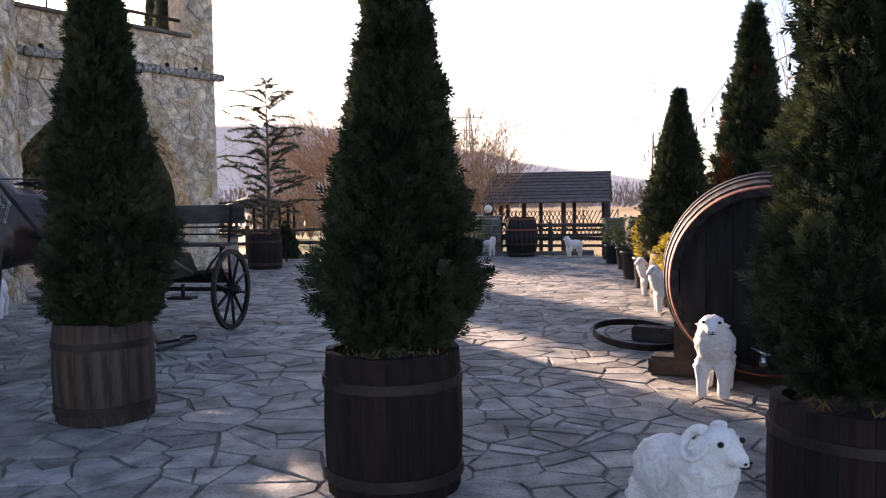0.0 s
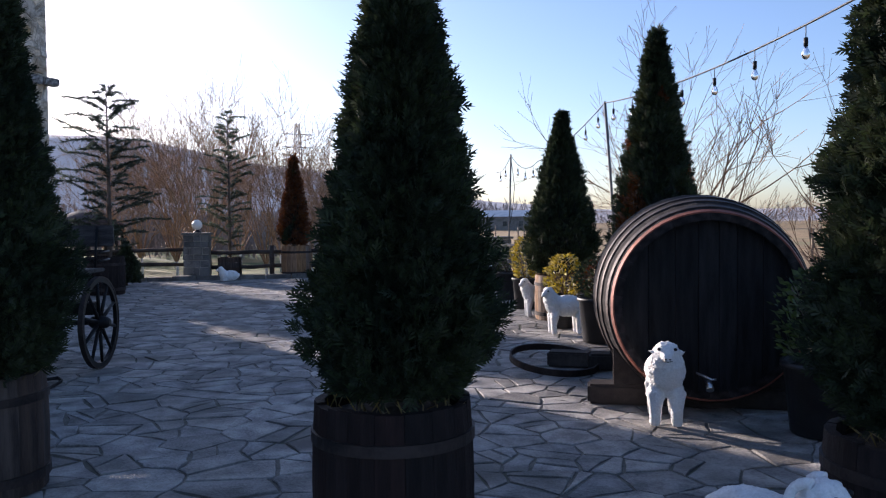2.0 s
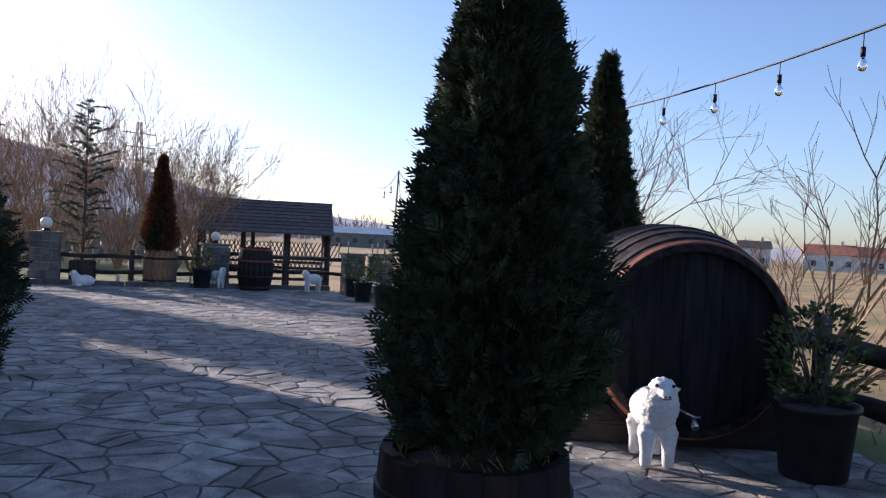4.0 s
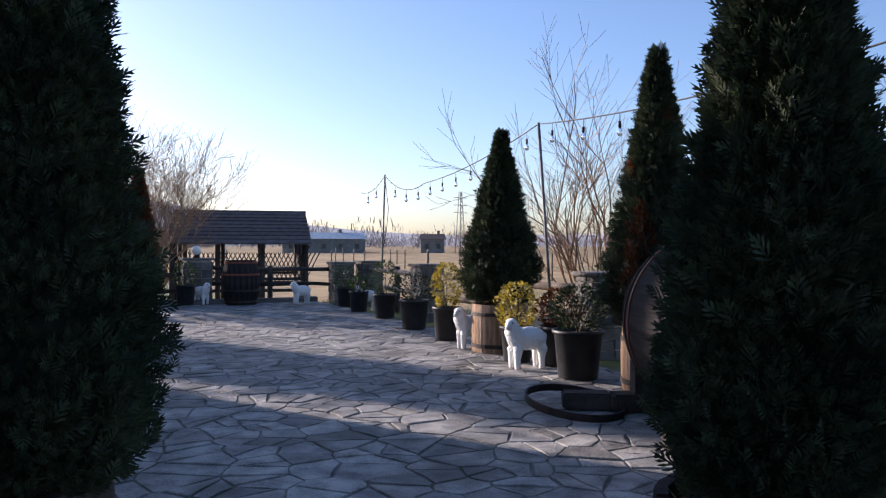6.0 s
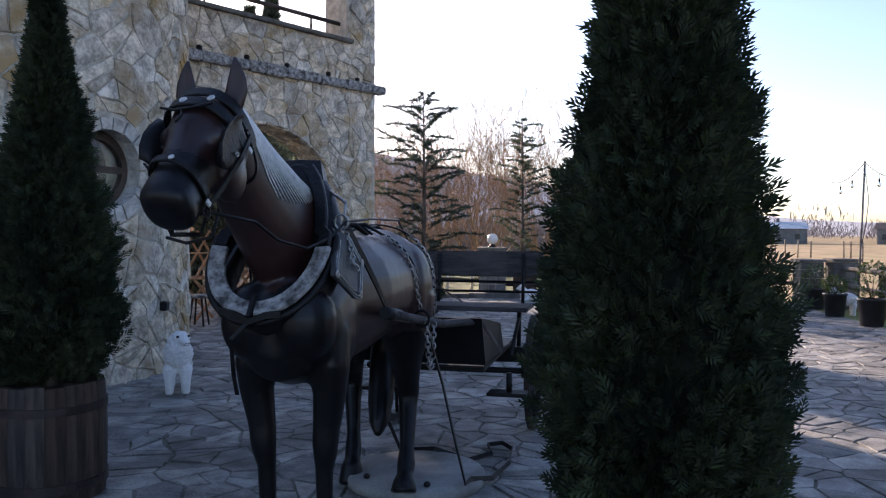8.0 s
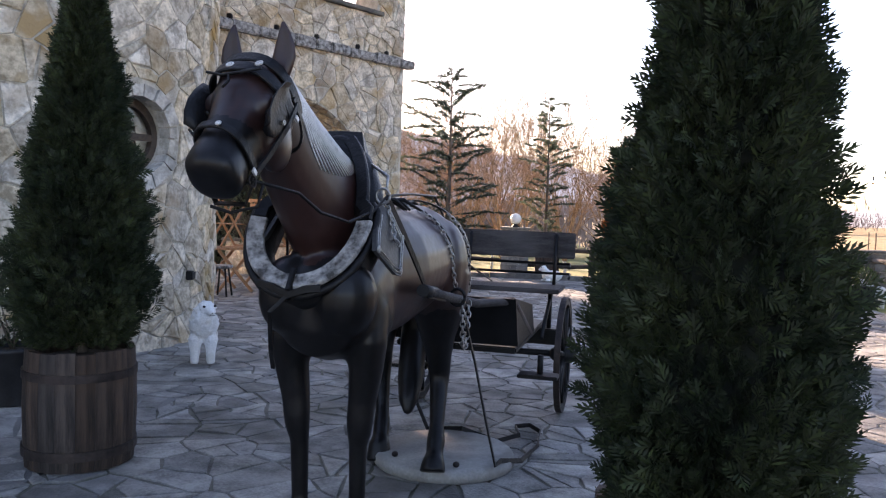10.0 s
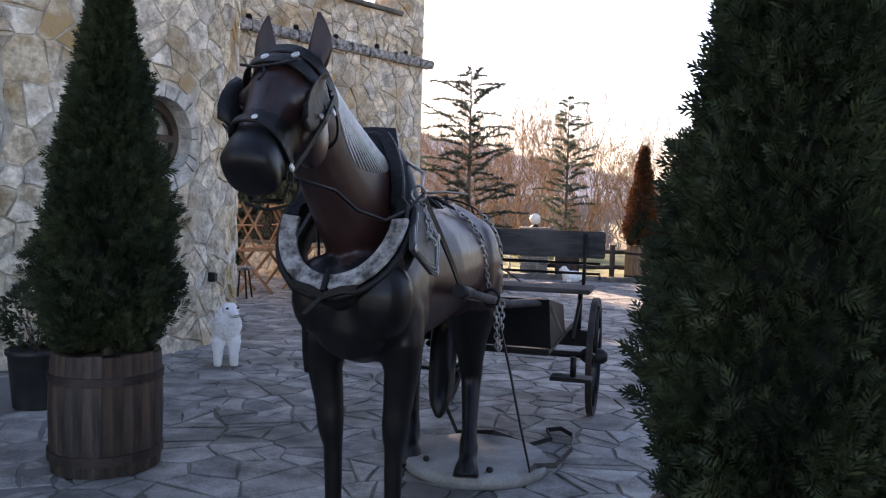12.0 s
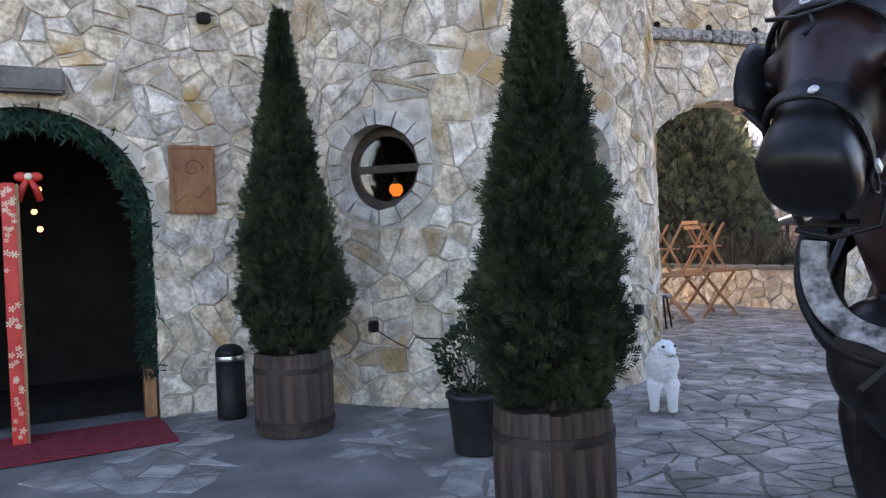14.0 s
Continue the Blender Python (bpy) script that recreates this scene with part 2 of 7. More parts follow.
PANE_DARK = surface("far_pane", (0.03, 0.035, 0.04), (0.07, 0.075, 0.08), 1, 0.2, 0.0, 4)
CLEAR = glass("clear_glass")
OPAL = surface("opal_globe", (0.7, 0.68, 0.62), (0.85, 0.83, 0.78), 6, 0.3, 0.0, 40)
AMBER = surface("yellow_globe", (0.5, 0.33, 0.1), (0.62, 0.43, 0.16), 6, 0.35, 0.0, 40)
LAMP_ORANGE = glow("lantern_light", (1.0, 0.2, 0.02), 0.13)
LAMP_WARM = glow("bulb_light", (1.0, 0.45, 0.12), 0.7)


# ---- building helpers ----
def part(name, bm, material, parent=None, label=""):
    """Links a bmesh as one mesh object, under a parent if one is given. material: one or a list."""
    me = bpy.data.meshes.new(name)
    bm.normal_update()
    bm.to_mesh(me)
    bm.free()
    for m in material if isinstance(material, (list, tuple)) else [material]:
        me.materials.append(m)
    ob = new(name, me)
    ob.parent = parent
    if label:
        ob["label"] = label
    return ob


def piece(name, me, parent, m):
    """An object of its own on a shared mesh, under a parent."""
    ob = new(name, me)
    ob.parent = parent
    ob.matrix_local = m
    return ob


def empty(name, m, label, category, group="", kind=""):
    ob = new(name)
    ob.empty_display_size = 0.1
    ob.matrix_world = m
    return tagged(ob, label, category, group, kind)


def smooth(bm):
    for f in bm.faces:
        f.smooth = True
    return bm


def add_box(bm, x0, y0, z0, x1, y1, z1, bevel=0.0, m=None, jitter=0.0, rng=None):
    before = set(bm.verts)
    t = Matrix.Translation(((x0 + x1) / 2, (y0 + y1) / 2, (z0 + z1) / 2)) @ Matrix.Diagonal((abs(x1 - x0), abs(y1 - y0), abs(z1 - z0), 1))
    r = bmesh.ops.create_cube(bm, size=1, matrix=t)
    if bevel:
        bmesh.ops.bevel(bm, geom=list({e for v in r["verts"] for e in v.link_edges}), offset=bevel, segments=2, affect="EDGES")
    made = [v for v in bm.verts if v not in before]
    if jitter:
        for v in made:
            v.co += Vector([rng.uniform(-jitter, jitter) for _ in range(3)])
    if m is not None:
        bmesh.ops.transform(bm, matrix=m, verts=made)
    return bm


def box(x0, y0, z0, x1, y1, z1, bevel=0.0, m=None):
    return add_box(bmesh.new(), x0, y0, z0, x1, y1, z1, bevel, m)


def add_tube(bm, pts, radius, n=8, cap=True, mat=0):
    """A tube along points; radius: a number or one for each point."""
    pts = [Vector(p) for p in pts]
    rs = radius if isinstance(radius, (list, tuple)) else [radius] * len(pts)
    rings, side = [], None
    for i, p in enumerate(pts):
        d = (pts[min(i + 1, len(pts) - 1)] - pts[max(i - 1, 0)]).normalized()
        if side is None:
            side = d.orthogonal().normalized()
        side = (side - d * side.dot(d)).normalized()
        up = d.cross(side)
        rings.append([bm.verts.new(p + (side * math.cos(a) + up * math.sin(a)) * rs[i]) for a in [2 * math.pi * k / n for k in range(n)]])
    for a, b in zip(rings, rings[1:]):
        for k in range(n):
            f = bm.faces.new((a[k], a[(k + 1) % n], b[(k + 1) % n], b[k]))
            f.smooth, f.material_index = n > 4, mat
    if cap:
        for r, flip in ((rings[0], True), (rings[-1], False)):
            f = bm.faces.new(r[::-1] if flip else r)
            f.material_index = mat
    return bm


def tube(pts, radius, n=8, cap=True):
    return add_tube(bmesh.new(), pts, radius, n, cap)


def add_loft(bm, rings, cap=True, mat=0):
    """Closed skin over rings of points of equal count."""
    vs = [[bm.verts.new(p) for p in r] for r in rings]
    n = len(vs[0])
    for a, b in zip(vs, vs[1:]):
        for k in range(n):
            f = bm.faces.new((a[k], a[(k + 1) % n], b[(k + 1) % n], b[k]))
            f.smooth, f.material_index = True, mat
    if cap:
        bm.faces.new(vs[0][::-1]).material_index = mat
        bm.faces.new(vs[-1]).material_index = mat
    return bm


def lathe(profile, n=24, cap=True):
    """Turns (radius, z) pairs round the z axis."""
    return add_loft(bmesh.new(), [[(r * math.cos(2 * math.pi * k / n), r * math.sin(2 * math.pi * k / n), z) for k in range(n)] for r, z in profile], cap)


def add_ball(bm, c, r, scale=(1, 1, 1), seg=12, mat=0, m=None):
    t = Matrix.Translation(c) @ (m or Matrix.Identity(4)) @ Matrix.Diagonal((*scale, 1))
    r = bmesh.ops.create_uvsphere(bm, u_segments=seg, v_segments=max(6, seg // 2 + 2), radius=r, matrix=t)
    for f in {f for v in r["verts"] for f in v.link_faces}:
        f.smooth, f.material_index = True, mat
    return bm


def ring_of(r0, r1, z0, z1, n=32):
    """A flat-sided hoop between two radii and two heights."""
    bm = bmesh.new()
    loops = [[bm.verts.new((r * math.cos(2 * math.pi * k / n), r * math.sin(2 * math.pi * k / n), z)) for k in range(n)] for r, z in ((r1, z0), (r1, z1), (r0, z1), (r0, z0))]
    for i in range(4):
        a, b = loops[i], loops[(i + 1) % 4]
        for k in range(n):
            bm.faces.new((a[k], a[(k + 1) % n], b[(k + 1) % n], b[k]))
    return bm


def melted(bm, voxel, rounds, noise_amount=0.0, noise_scale=20.0):
    """Fuses overlapping closed skins into one smooth skin. Returns a bmesh."""
    me = bpy.data.meshes.new("melt")
    bm.to_mesh(me)
    bm.free()
    ob = new("melt", me)
    r = ob.modifiers.new("r", "REMESH")
    r.mode, r.voxel_size = "VOXEL", voxel
    s = ob.modifiers.new("s", "SMOOTH")
    s.factor, s.iterations = 0.6, rounds
    got = ob.evaluated_get(bpy.context.evaluated_depsgraph_get()).to_mesh()
    out = bmesh.new()
    out.from_mesh(got)
    bpy.data.objects.remove(ob)
    out.normal_update()
    if noise_amount:
        for v in out.verts:
            v.co += v.normal * noise_amount * (noise.noise(v.co * noise_scale) + 0.6 * noise.noise(v.co * noise_scale * 2.1))
    return smooth(out)


# ---- irregular stones ----
def clip(poly, nx, ny, d):
    """The part of a polygon where nx * x + ny * y <= d."""
    out = []
    for i in range(len(poly)):
        a, b = poly[i], poly[(i + 1) % len(poly)]
        da, db = nx * a[0] + ny * a[1] - d, nx * b[0] + ny * b[1] - d
        if da <= 0:
            out.append(a)
        if (da < 0 < db) or (db < 0 < da):
            t = da / (da - db)
            out.append((a[0] + (b[0] - a[0]) * t, a[1] + (b[1] - a[1]) * t))
    return out


def cells(u0, u1, v0, v1, su, sv, seed, jitter=0.47, split=0.45):
    """Irregular cells that fill a rectangle, each as its centre and its corners."""
    rng = random.Random(seed)
    nu, nv = max(1, round((u1 - u0) / su)), max(1, round((v1 - v0) / sv))
    au, av = (u1 - u0) / nu, (v1 - v0) / nv
    pts = {(i, j): (u0 + (i + 0.5 + (0.5 if j % 2 else 0) * 0.6 + rng.uniform(-jitter, jitter)) * au, v0 + (j + 0.5 + rng.uniform(-jitter, jitter)) * av) for i in range(-2, nu + 2) for j in range(-2, nv + 2)}
    for k in list(pts):
        if rng.random() < 0.2:
            del pts[k]
    found = []
    for (i, j), p in pts.items():
        if not (0 <= i < nu and 0 <= j < nv):
            continue
        poly = [(p[0] - 3 * au, p[1] - 3 * av), (p[0] + 3 * au, p[1] - 3 * av), (p[0] + 3 * au, p[1] + 3 * av), (p[0] - 3 * au, p[1] + 3 * av)]
        for a in range(-3, 4):
            for b in range(-3, 4):
                q = pts.get((i + a, j + b))
                if q and (a or b):
                    nx, ny = q[0] - p[0], q[1] - p[1]
                    poly = clip(poly, nx, ny, nx * (p[0] + q[0]) / 2 + ny * (p[1] + q[1]) / 2)
        for nx, ny, d in ((-1, 0, -u0), (1, 0, u1), (0, -1, -v0), (0, 1, v1)):
            poly = clip(poly, nx, ny, d)
        if len(poly) > 2 and area(poly) > 0.7 * au * av and rng.random() < split:
            # broken across, as laid stones are
            a = rng.uniform(0, math.pi)
            nx, ny = math.cos(a), math.sin(a)
            cx, cy = sum(q[0] for q in poly) / len(poly) + rng.uniform(-0.12, 0.12) * au, sum(q[1] for q in poly) / len(poly) + rng.uniform(-0.12, 0.12) * av
            for s in (1, -1):
                half = clip(poly, s * nx, s * ny, s * (nx * cx + ny * cy))
                if len(half) > 2:
                    found.append(((sum(q[0] for q in half) / len(half), sum(q[1] for q in half) / len(half)), half))
        elif len(poly) > 2:
            found.append((p, poly))
    return found


def shrunk(poly, by):
    """The polygon with its edges moved inwards, its shortest edges dropped."""
    out = list(poly)
    for i in range(len(poly)):
        a, b = poly[i], poly[(i + 1) % len(poly)]
        ex, ey = b[0] - a[0], b[1] - a[1]
        e = math.hypot(ex, ey)
        if e > 1e-5 and len(out) > 2:
            nx, ny = ey / e, -ex / e
            out = clip(out, nx, ny, nx * a[0] + ny * a[1] - by)
    keep = [p for k, p in enumerate(out) if math.hypot(p[0] - out[k - 1][0], p[1] - out[k - 1][1]) > 0.018]
    return keep if len(keep) > 2 else []


def area(poly):
    return 0.5 * abs(sum(poly[i][0] * poly[(i + 1) % len(poly)][1] - poly[(i + 1) % len(poly)][0] * poly[i][1] for i in range(len(poly))))


def stone(poly, place, proud, rng, edge=0.014, tilt=0.3):
    """Vertices and faces of one stone: place(u, v, depth) puts it on its wall or floor."""
    rough = []
    for p, q in zip(poly, poly[1:] + poly[:1]):
        rough.append(p)
        e = math.hypot(q[0] - p[0], q[1] - p[1])
        if e > 0.09:
            k, w = rng.uniform(0.35, 0.65), rng.uniform(-0.055, 0.02) * min(e, 0.3)
            rough.append((p[0] + (q[0] - p[0]) * k + (q[1] - p[1]) / e * w, p[1] + (q[1] - p[1]) * k - (q[0] - p[0]) / e * w))
    poly = rough
    n = len(poly)
    cu, cv = sum(p[0] for p in poly) / n, sum(p[1] for p in poly) / n
    tx, ty = rng.uniform(-tilt, tilt) * 0.08, rng.uniform(-tilt, tilt) * 0.08
    poly = [(u + rng.uniform(-0.006, 0.006), v + rng.uniform(-0.006, 0.006)) for u, v in poly]
    size = max(0.05, math.sqrt(area(poly)))
    k = max(0.5, 1 - edge * 2 / size)
    verts = [place(u, v, -0.02) for u, v in poly] + [place(u, v, proud * 0.72) for u, v in poly]
    top = [(cu + (u - cu) * k, cv + (v - cv) * k) for u, v in poly]
    verts += [place(u, v, proud + (u - cu) * tx + (v - cv) * ty + rng.uniform(-0.15, 0.15) * proud * tilt) for u, v in top]
    verts.append(place(cu, cv, proud * (1 + 0.25 * tilt)))
    faces = [(r * n + i, r * n + (i + 1) % n, (r + 1) * n + (i + 1) % n, (r + 1) * n + i) for r in (0, 1) for i in range(n)]
    faces += [(2 * n + i, 2 * n + (i + 1) % n, 3 * n) for i in range(n)]
    return verts, faces


def lay(stones, parent, name, rest_name, mat, mat_rest, place, proud, seed, near=None, limit=300, edge=0.014, tilt=0.3):
    """Stones as parts under a piece of the setting, the nearest ones each an object, the others joined."""
    rng = random.Random(seed)
    if near:
        stones = sorted(stones, key=lambda s: (s[0][0] - near[0]) ** 2 + (s[0][1] - near[1]) ** 2)
    rv, rf = [], []
    for i, (c, poly) in enumerate(stones):
        v, f = stone(poly, place, proud * rng.uniform(0.6, 1.3), rng, edge, tilt)
        if i < limit:
            me = bpy.data.meshes.new(name)
            me.from_pydata(v, [], f)
            me.materials.append(mat)
            ob = new(name, me)
            ob.parent = parent
        else:
            rf += [tuple(a + len(rv) for a in q) for q in f]
            rv += v
    if rv:
        me = bpy.data.meshes.new(rest_name)
        me.from_pydata(rv, [], rf)
        me.materials.append(mat_rest)
        ob = new(rest_name, me)
        ob.parent = parent
        ob["kind"] = "stuff"


# ---- ground ----
def height(x, y):
    """The land outside the court falls a little away from it."""
    k = max(min(1, max(0, (y - 20.6) / 4.5)), min(1, max(0, (x - 4.6) / 5)), min(1, max(0, (-14 - y) / 8)))
    return -0.09 - 0.62 * k * k * (3 - 2 * k) + (0.05 * noise.noise(Vector((x * 0.3, y * 0.3, 0))) if k > 0.3 else 0)


def axis_steps(lo, hi, fine_lo, fine_hi, step):
    out = list(np.arange(fine_lo, fine_hi + 0.01, step))
    g, x = step, fine_hi
    while x < hi:
        g *= 1.35
        x += g
        out.append(x)
    g, x = step, fine_lo
    while x > lo:
        g *= 1.35
        x -= g
        out.insert(0, x)
    return out


def make_ground():
    xs, ys = axis_steps(-3000, 3000, -16, 30, 0.8), axis_steps(-1500, 4000, -16, 44, 0.8)
    bm = bmesh.new()
    vs = [[bm.verts.new((x, y, height(x, y))) for x in xs] for y in ys]
    for j in range(len(ys) - 1):
        for i in range(len(xs) - 1):
            f = bm.faces.new((vs[j][i], vs[j][i + 1], vs[j + 1][i + 1], vs[j + 1][i]))
            x, y = (xs[i] + xs[i + 1]) / 2, (ys[j] + ys[j + 1]) / 2
            f.material_index = 0 if (-60 < x < 5.2 - max(0, y - 21) * 0.1 and 0 < y < 75) else 1
            f.smooth = True
    ob = part("ground", bm, [LAWN, FIELD])
    tagged(ob, "dry winter field and patchy green lawn round the court", "ground", kind="structure")


make_ground()

COURT = (-15.0, 3.7, -7.0, 20.1)
court = part("pavement", box(COURT[0], COURT[2], -0.3, COURT[1], COURT[3], -0.016), BED)
tagged(court, "courtyard paved with irregular grey flagstones in dark joints", "paving", kind="structure")
kerb = part("kerb", bmesh.new(), POSTSTONE)
tagged(kerb, "low stone kerb along the end of the court", "kerb", kind="structure")
rng = random.Random(4)
x = -8.0
while x < 3.6:
    w = rng.uniform(0.5, 0.9)
    part("kerb_stone", box(x, 20.05, -0.2, min(3.7, x + w - 0.015), 20.3, 0.1 + rng.uniform(-0.01, 0.01), 0.015), POSTSTONE, kerb)
    x += w


def smooth_floor(x, y):
    return x < -6.0 - (y - 6.0) * 0.3 and y < 8.3


apron = part("apron", box(COURT[0], COURT[2], -0.1, -5.2, 8.4, -0.008), CONCRETE, court)
apron["label"] = "smooth grey concrete before the entrance"

# ---- the stone building ----
J, DW, NW = Vector((-8.75, 8.33)), Vector((-0.447, -0.894)), Vector((0.894, -0.447))
BAY, BAY_R, BAY_A = Vector((-8.35, 10.5)), 2.2, radians(-101)
P2, D2, N2 = Vector((-7.02, 12.62)), Vector((0.588, 0.809)), Vector((0.809, -0.588))


def on_front(u, v, d):
    p = J + DW * u + NW * d
    return (p.x, p.y, v)


def on_bay(u, v, d):
    a = BAY_A + u / BAY_R
    return (BAY.x + math.cos(a) * (BAY_R + d), BAY.y + math.sin(a) * (BAY_R + d), v)


def on_arcade(u, v, d):
    p = P2 + D2 * u + N2 * d
    return (p.x, p.y, v)


def gap(op, u, v):
    """How far (u, v) lies outside an opening, and the way out of it."""
    cu, cv, r = op["u"], op["v"], op["r"]
    if v < op.get("sill", -9):
        return op["sill"] - v + 0.001, (0, -1)
    if op["arch"] and v < cv:
        s = 1 if u > cu else -1
        return abs(u - cu) - r, (s, 0)
    d = math.hypot(u - cu, v - cv) or 1e-6
    return d - r, ((u - cu) / d, (v - cv) / d)


def masonry(name, label, place, u0, u1, v0, v1, ops, seed, near, thick=0.42, su=0.29, sv=0.22):
    """A wall with openings: mortar body, reveals, and stones that stand proud of it."""
    bm = bmesh.new()
    step = 0.07
    nu, nv = round((u1 - u0) / step), round((v1 - v0) / step)
    grid = {}
    for i in range(nu + 1):
        for j in range(nv + 1):
            grid[i, j] = (u0 + (u1 - u0) * i / nu, v0 + (v1 - v0) * j / nv)
    out = {k: min([gap(o, *p)[0] for o in ops] + [9]) > 0 for k, p in grid.items()}
    for depth, flip in ((0, False), (-thick, True)):
        made = {}

        def vert(k):
            if k not in made:
                u, v = grid[k]
                if not out[k]:
                    o = min(ops, key=lambda o: gap(o, u, v)[0])
                    g, (a, b) = gap(o, u, v)
                    u, v = u - a * g, v - b * g
                made[k] = bm.verts.new(place(u, v, depth))
            return made[k]
        for i in range(nu):
            for j in range(nv):
                ks = [(i, j), (i + 1, j), (i + 1, j + 1), (i, j + 1)]
                if any(out[k] for k in ks):
                    vs = [vert(k) for k in ks]
                    try:
                        bm.faces.new(vs[::-1] if flip else vs)
                    except ValueError:
                        pass
    for (ua, va), (ub, vb) in (((u0, v0), (u0, v1)), ((u1, v0), (u1, v1))):
        n = 12
        for k in range(n):
            a, b = va + (vb - va) * k / n, va + (vb - va) * (k + 1) / n
            bm.faces.new([bm.verts.new(place(*q)) for q in ((ua, a, 0), (ua, b, 0), (ua, b, -thick), (ua, a, -thick))])
    n = 40
    top = [u0 + (u1 - u0) * k / n for k in range(n + 1)]
    for a, b in zip(top, top[1:]):
        bm.faces.new([bm.verts.new(place(*q)) for q in ((a, v1, 0), (b, v1, 0), (b, v1, -thick), (a, v1, -thick))])
    wall = part(name, bm, MORTAR)
    tagged(wall, label, "wall", kind="structure")
    for o in ops:
        # the reveal of the opening
        bm = bmesh.new()
        if o["arch"]:
            lo = max(v0, o.get("sill", v0))
            line = [(o["u"] + o["r"], lo)] + [(o["u"] + o["r"] * math.cos(math.pi * k / 24), o["v"] + o["r"] * math.sin(math.pi * k / 24)) for k in range(25)] + [(o["u"] - o["r"], lo)]
        else:
            line = [(o["u"] + o["r"] * math.cos(2 * math.pi * k / 40), o["v"] + o["r"] * math.sin(2 * math.pi * k / 40)) for k in range(41)]
        for (a, b), (c, d) in zip(line, line[1:]):
            bm.faces.new([bm.verts.new(place(*q)) for q in ((a, b, 0.0), (c, d, 0.0), (c, d, -thick), (a, b, -thick))])
        part("reveal", bm, MORTAR, wall)
    stones, rng_joint = [], random.Random(seed)
    for c, poly in cells(u0, u1, v0, v1, su, sv, seed):
        for o in ops:
            g, (a, b) = gap(o, *c)
            pad = o.get("pad", 0.0)
            if g < pad + 0.02:
                poly = []
                break
            if g < 0.7:
                q = (c[0] - a * (g - pad), c[1] - b * (g - pad))
                poly = clip(poly, -a, -b, -(a * q[0] + b * q[1]))
        if len(poly) > 2 and area(poly) > 0.008:
            poly = shrunk(poly, rng_joint.uniform(0.004, 0.009))
            if len(poly) > 2:
                stones.append((c, poly))
    lay(stones, wall, "stone", "stones_beyond", WALLSTONE, WALLSTONE_REST, place, 0.02, seed, near, edge=0.011, tilt=1.3)
    return wall


def voussoirs(wall, place, op, r0, r1, n, proud, mat, seed, deep=0.1, full=True):
    """Wedge stones round an opening, each a part of its wall."""
    rng = random.Random(seed)
    span = 2 * math.pi if full else math.pi
    cuts = [span * (k + (rng.uniform(-0.3, 0.3) if 0 < k < n else 0)) / n for k in range(n + 1)]
    for k in range(n):
        a0, a1 = cuts[k] + 0.022, cuts[k + 1] - 0.022
        h = proud * rng.uniform(0.8, 1.2)
        e = rng.uniform(-0.03, 0.03)
        quad = [(op["u"] + r * math.cos(a), op["v"] + r * math.sin(a)) for r, a in ((r0, a0), (r1 + e, a0), (r1 + e, a1), (r0, a1))]
        v = [place(*q, -deep) for q in quad] + [place(*q, h) for q in quad]
        me = bpy.data.meshes.new("ring_stone")
        me.from_pydata(v, [], [(4, 5, 6, 7), (0, 1, 5, 4), (1, 2, 6, 5), (2, 3, 7, 6), (3, 0, 4, 7)])
        me.materials.append(mat)
        ob = new("ring_stone", me)
        ob.parent = wall


DOOR = dict(u=2.3, v=1.75, r=0.95, arch=True, pad=0.0)
front = masonry("wall_front", "rough pale limestone wall with an arched entrance", on_front, 0, 7.5, -0.1, 6.5, [DOOR], 11, (1.2, 1.5))
WINS = [dict(u=(radians(a) - BAY_A) * BAY_R, v=2.14, r=0.39, arch=False, pad=0.16) for a in (-75.2, -26.5)]
bay = masonry("wall_bay", "rounded bay of rough pale limestone with two porthole windows", on_bay, 0, (radians(20) - BAY_A) * BAY_R, -0.1, 6.5, WINS, 12, (1.8, 1.6))
for i, w in enumerate(WINS):
    voussoirs(bay, on_bay, w, 0.385, 0.52, 17, 0.04, RINGSTONE, 20 + i)
ARCH = dict(u=1.48, v=1.42, r=1.76, arch=True)
UPPER = dict(u=1.48, v=5.5, r=1.74, arch=True, sill=4.76)
arcade = masonry("wall_arcade", "limestone arcade wall with an arch below and an open arch above", on_arcade, -0.9, 3.87, -0.1, 8.0, [ARCH, UPPER], 13, (2.2, 2.6), thick=0.55)


def on_soffit(u, v, d):
    a = u / ARCH["r"]
    q = ARCH["r"] - d
    return on_arcade(ARCH["u"] + q * math.cos(a), ARCH["v"] + q * math.sin(a), v)


soffit = [(c, shrunk(p, 0.01)) for c, p in cells(0, math.pi * ARCH["r"], -0.55, 0.02, 0.22, 0.2, 33)]
lay([s for s in soffit if len(s[1]) > 2], arcade, "arch_stone", "arch_stones_beyond", WALLSTONE, WALLSTONE_REST, on_soffit, 0.03, 33, edge=0.02, tilt=0.6)

# cornice of split logs and stone blocks, ledge of the upper opening
rng = random.Random(8)
u = -0.3
while u < 3.8:
    w = rng.uniform(0.28, 0.6)
    bm = bmesh.new()
    e = min(u + w - 0.01, 4.04)
    add_box(bm, u, -0.06, 3.92 + rng.uniform(-0.012, 0.012), e, 0.12 + rng.uniform(-0.015, 0.015), 4.07 + rng.uniform(-0.012, 0.012), 0.018)
    for v in bm.verts:
        v.co = Vector(on_arcade(v.co.x, v.co.z, v.co.y))
    part("cornice_block", bm, WHITEWOOD, arcade)
    u += w
for u in (0.35, 1.15, 1.9, 2.75, 3.4):
    bm = box(-0.035, -0.035, 0, 0.035, 0.035, 0.07, 0.01)
    ob = part("cornice_spot", bm, BLACK, arcade)
    ob.matrix_world = Matrix.Translation(on_arcade(u, 4.07, 0.06))
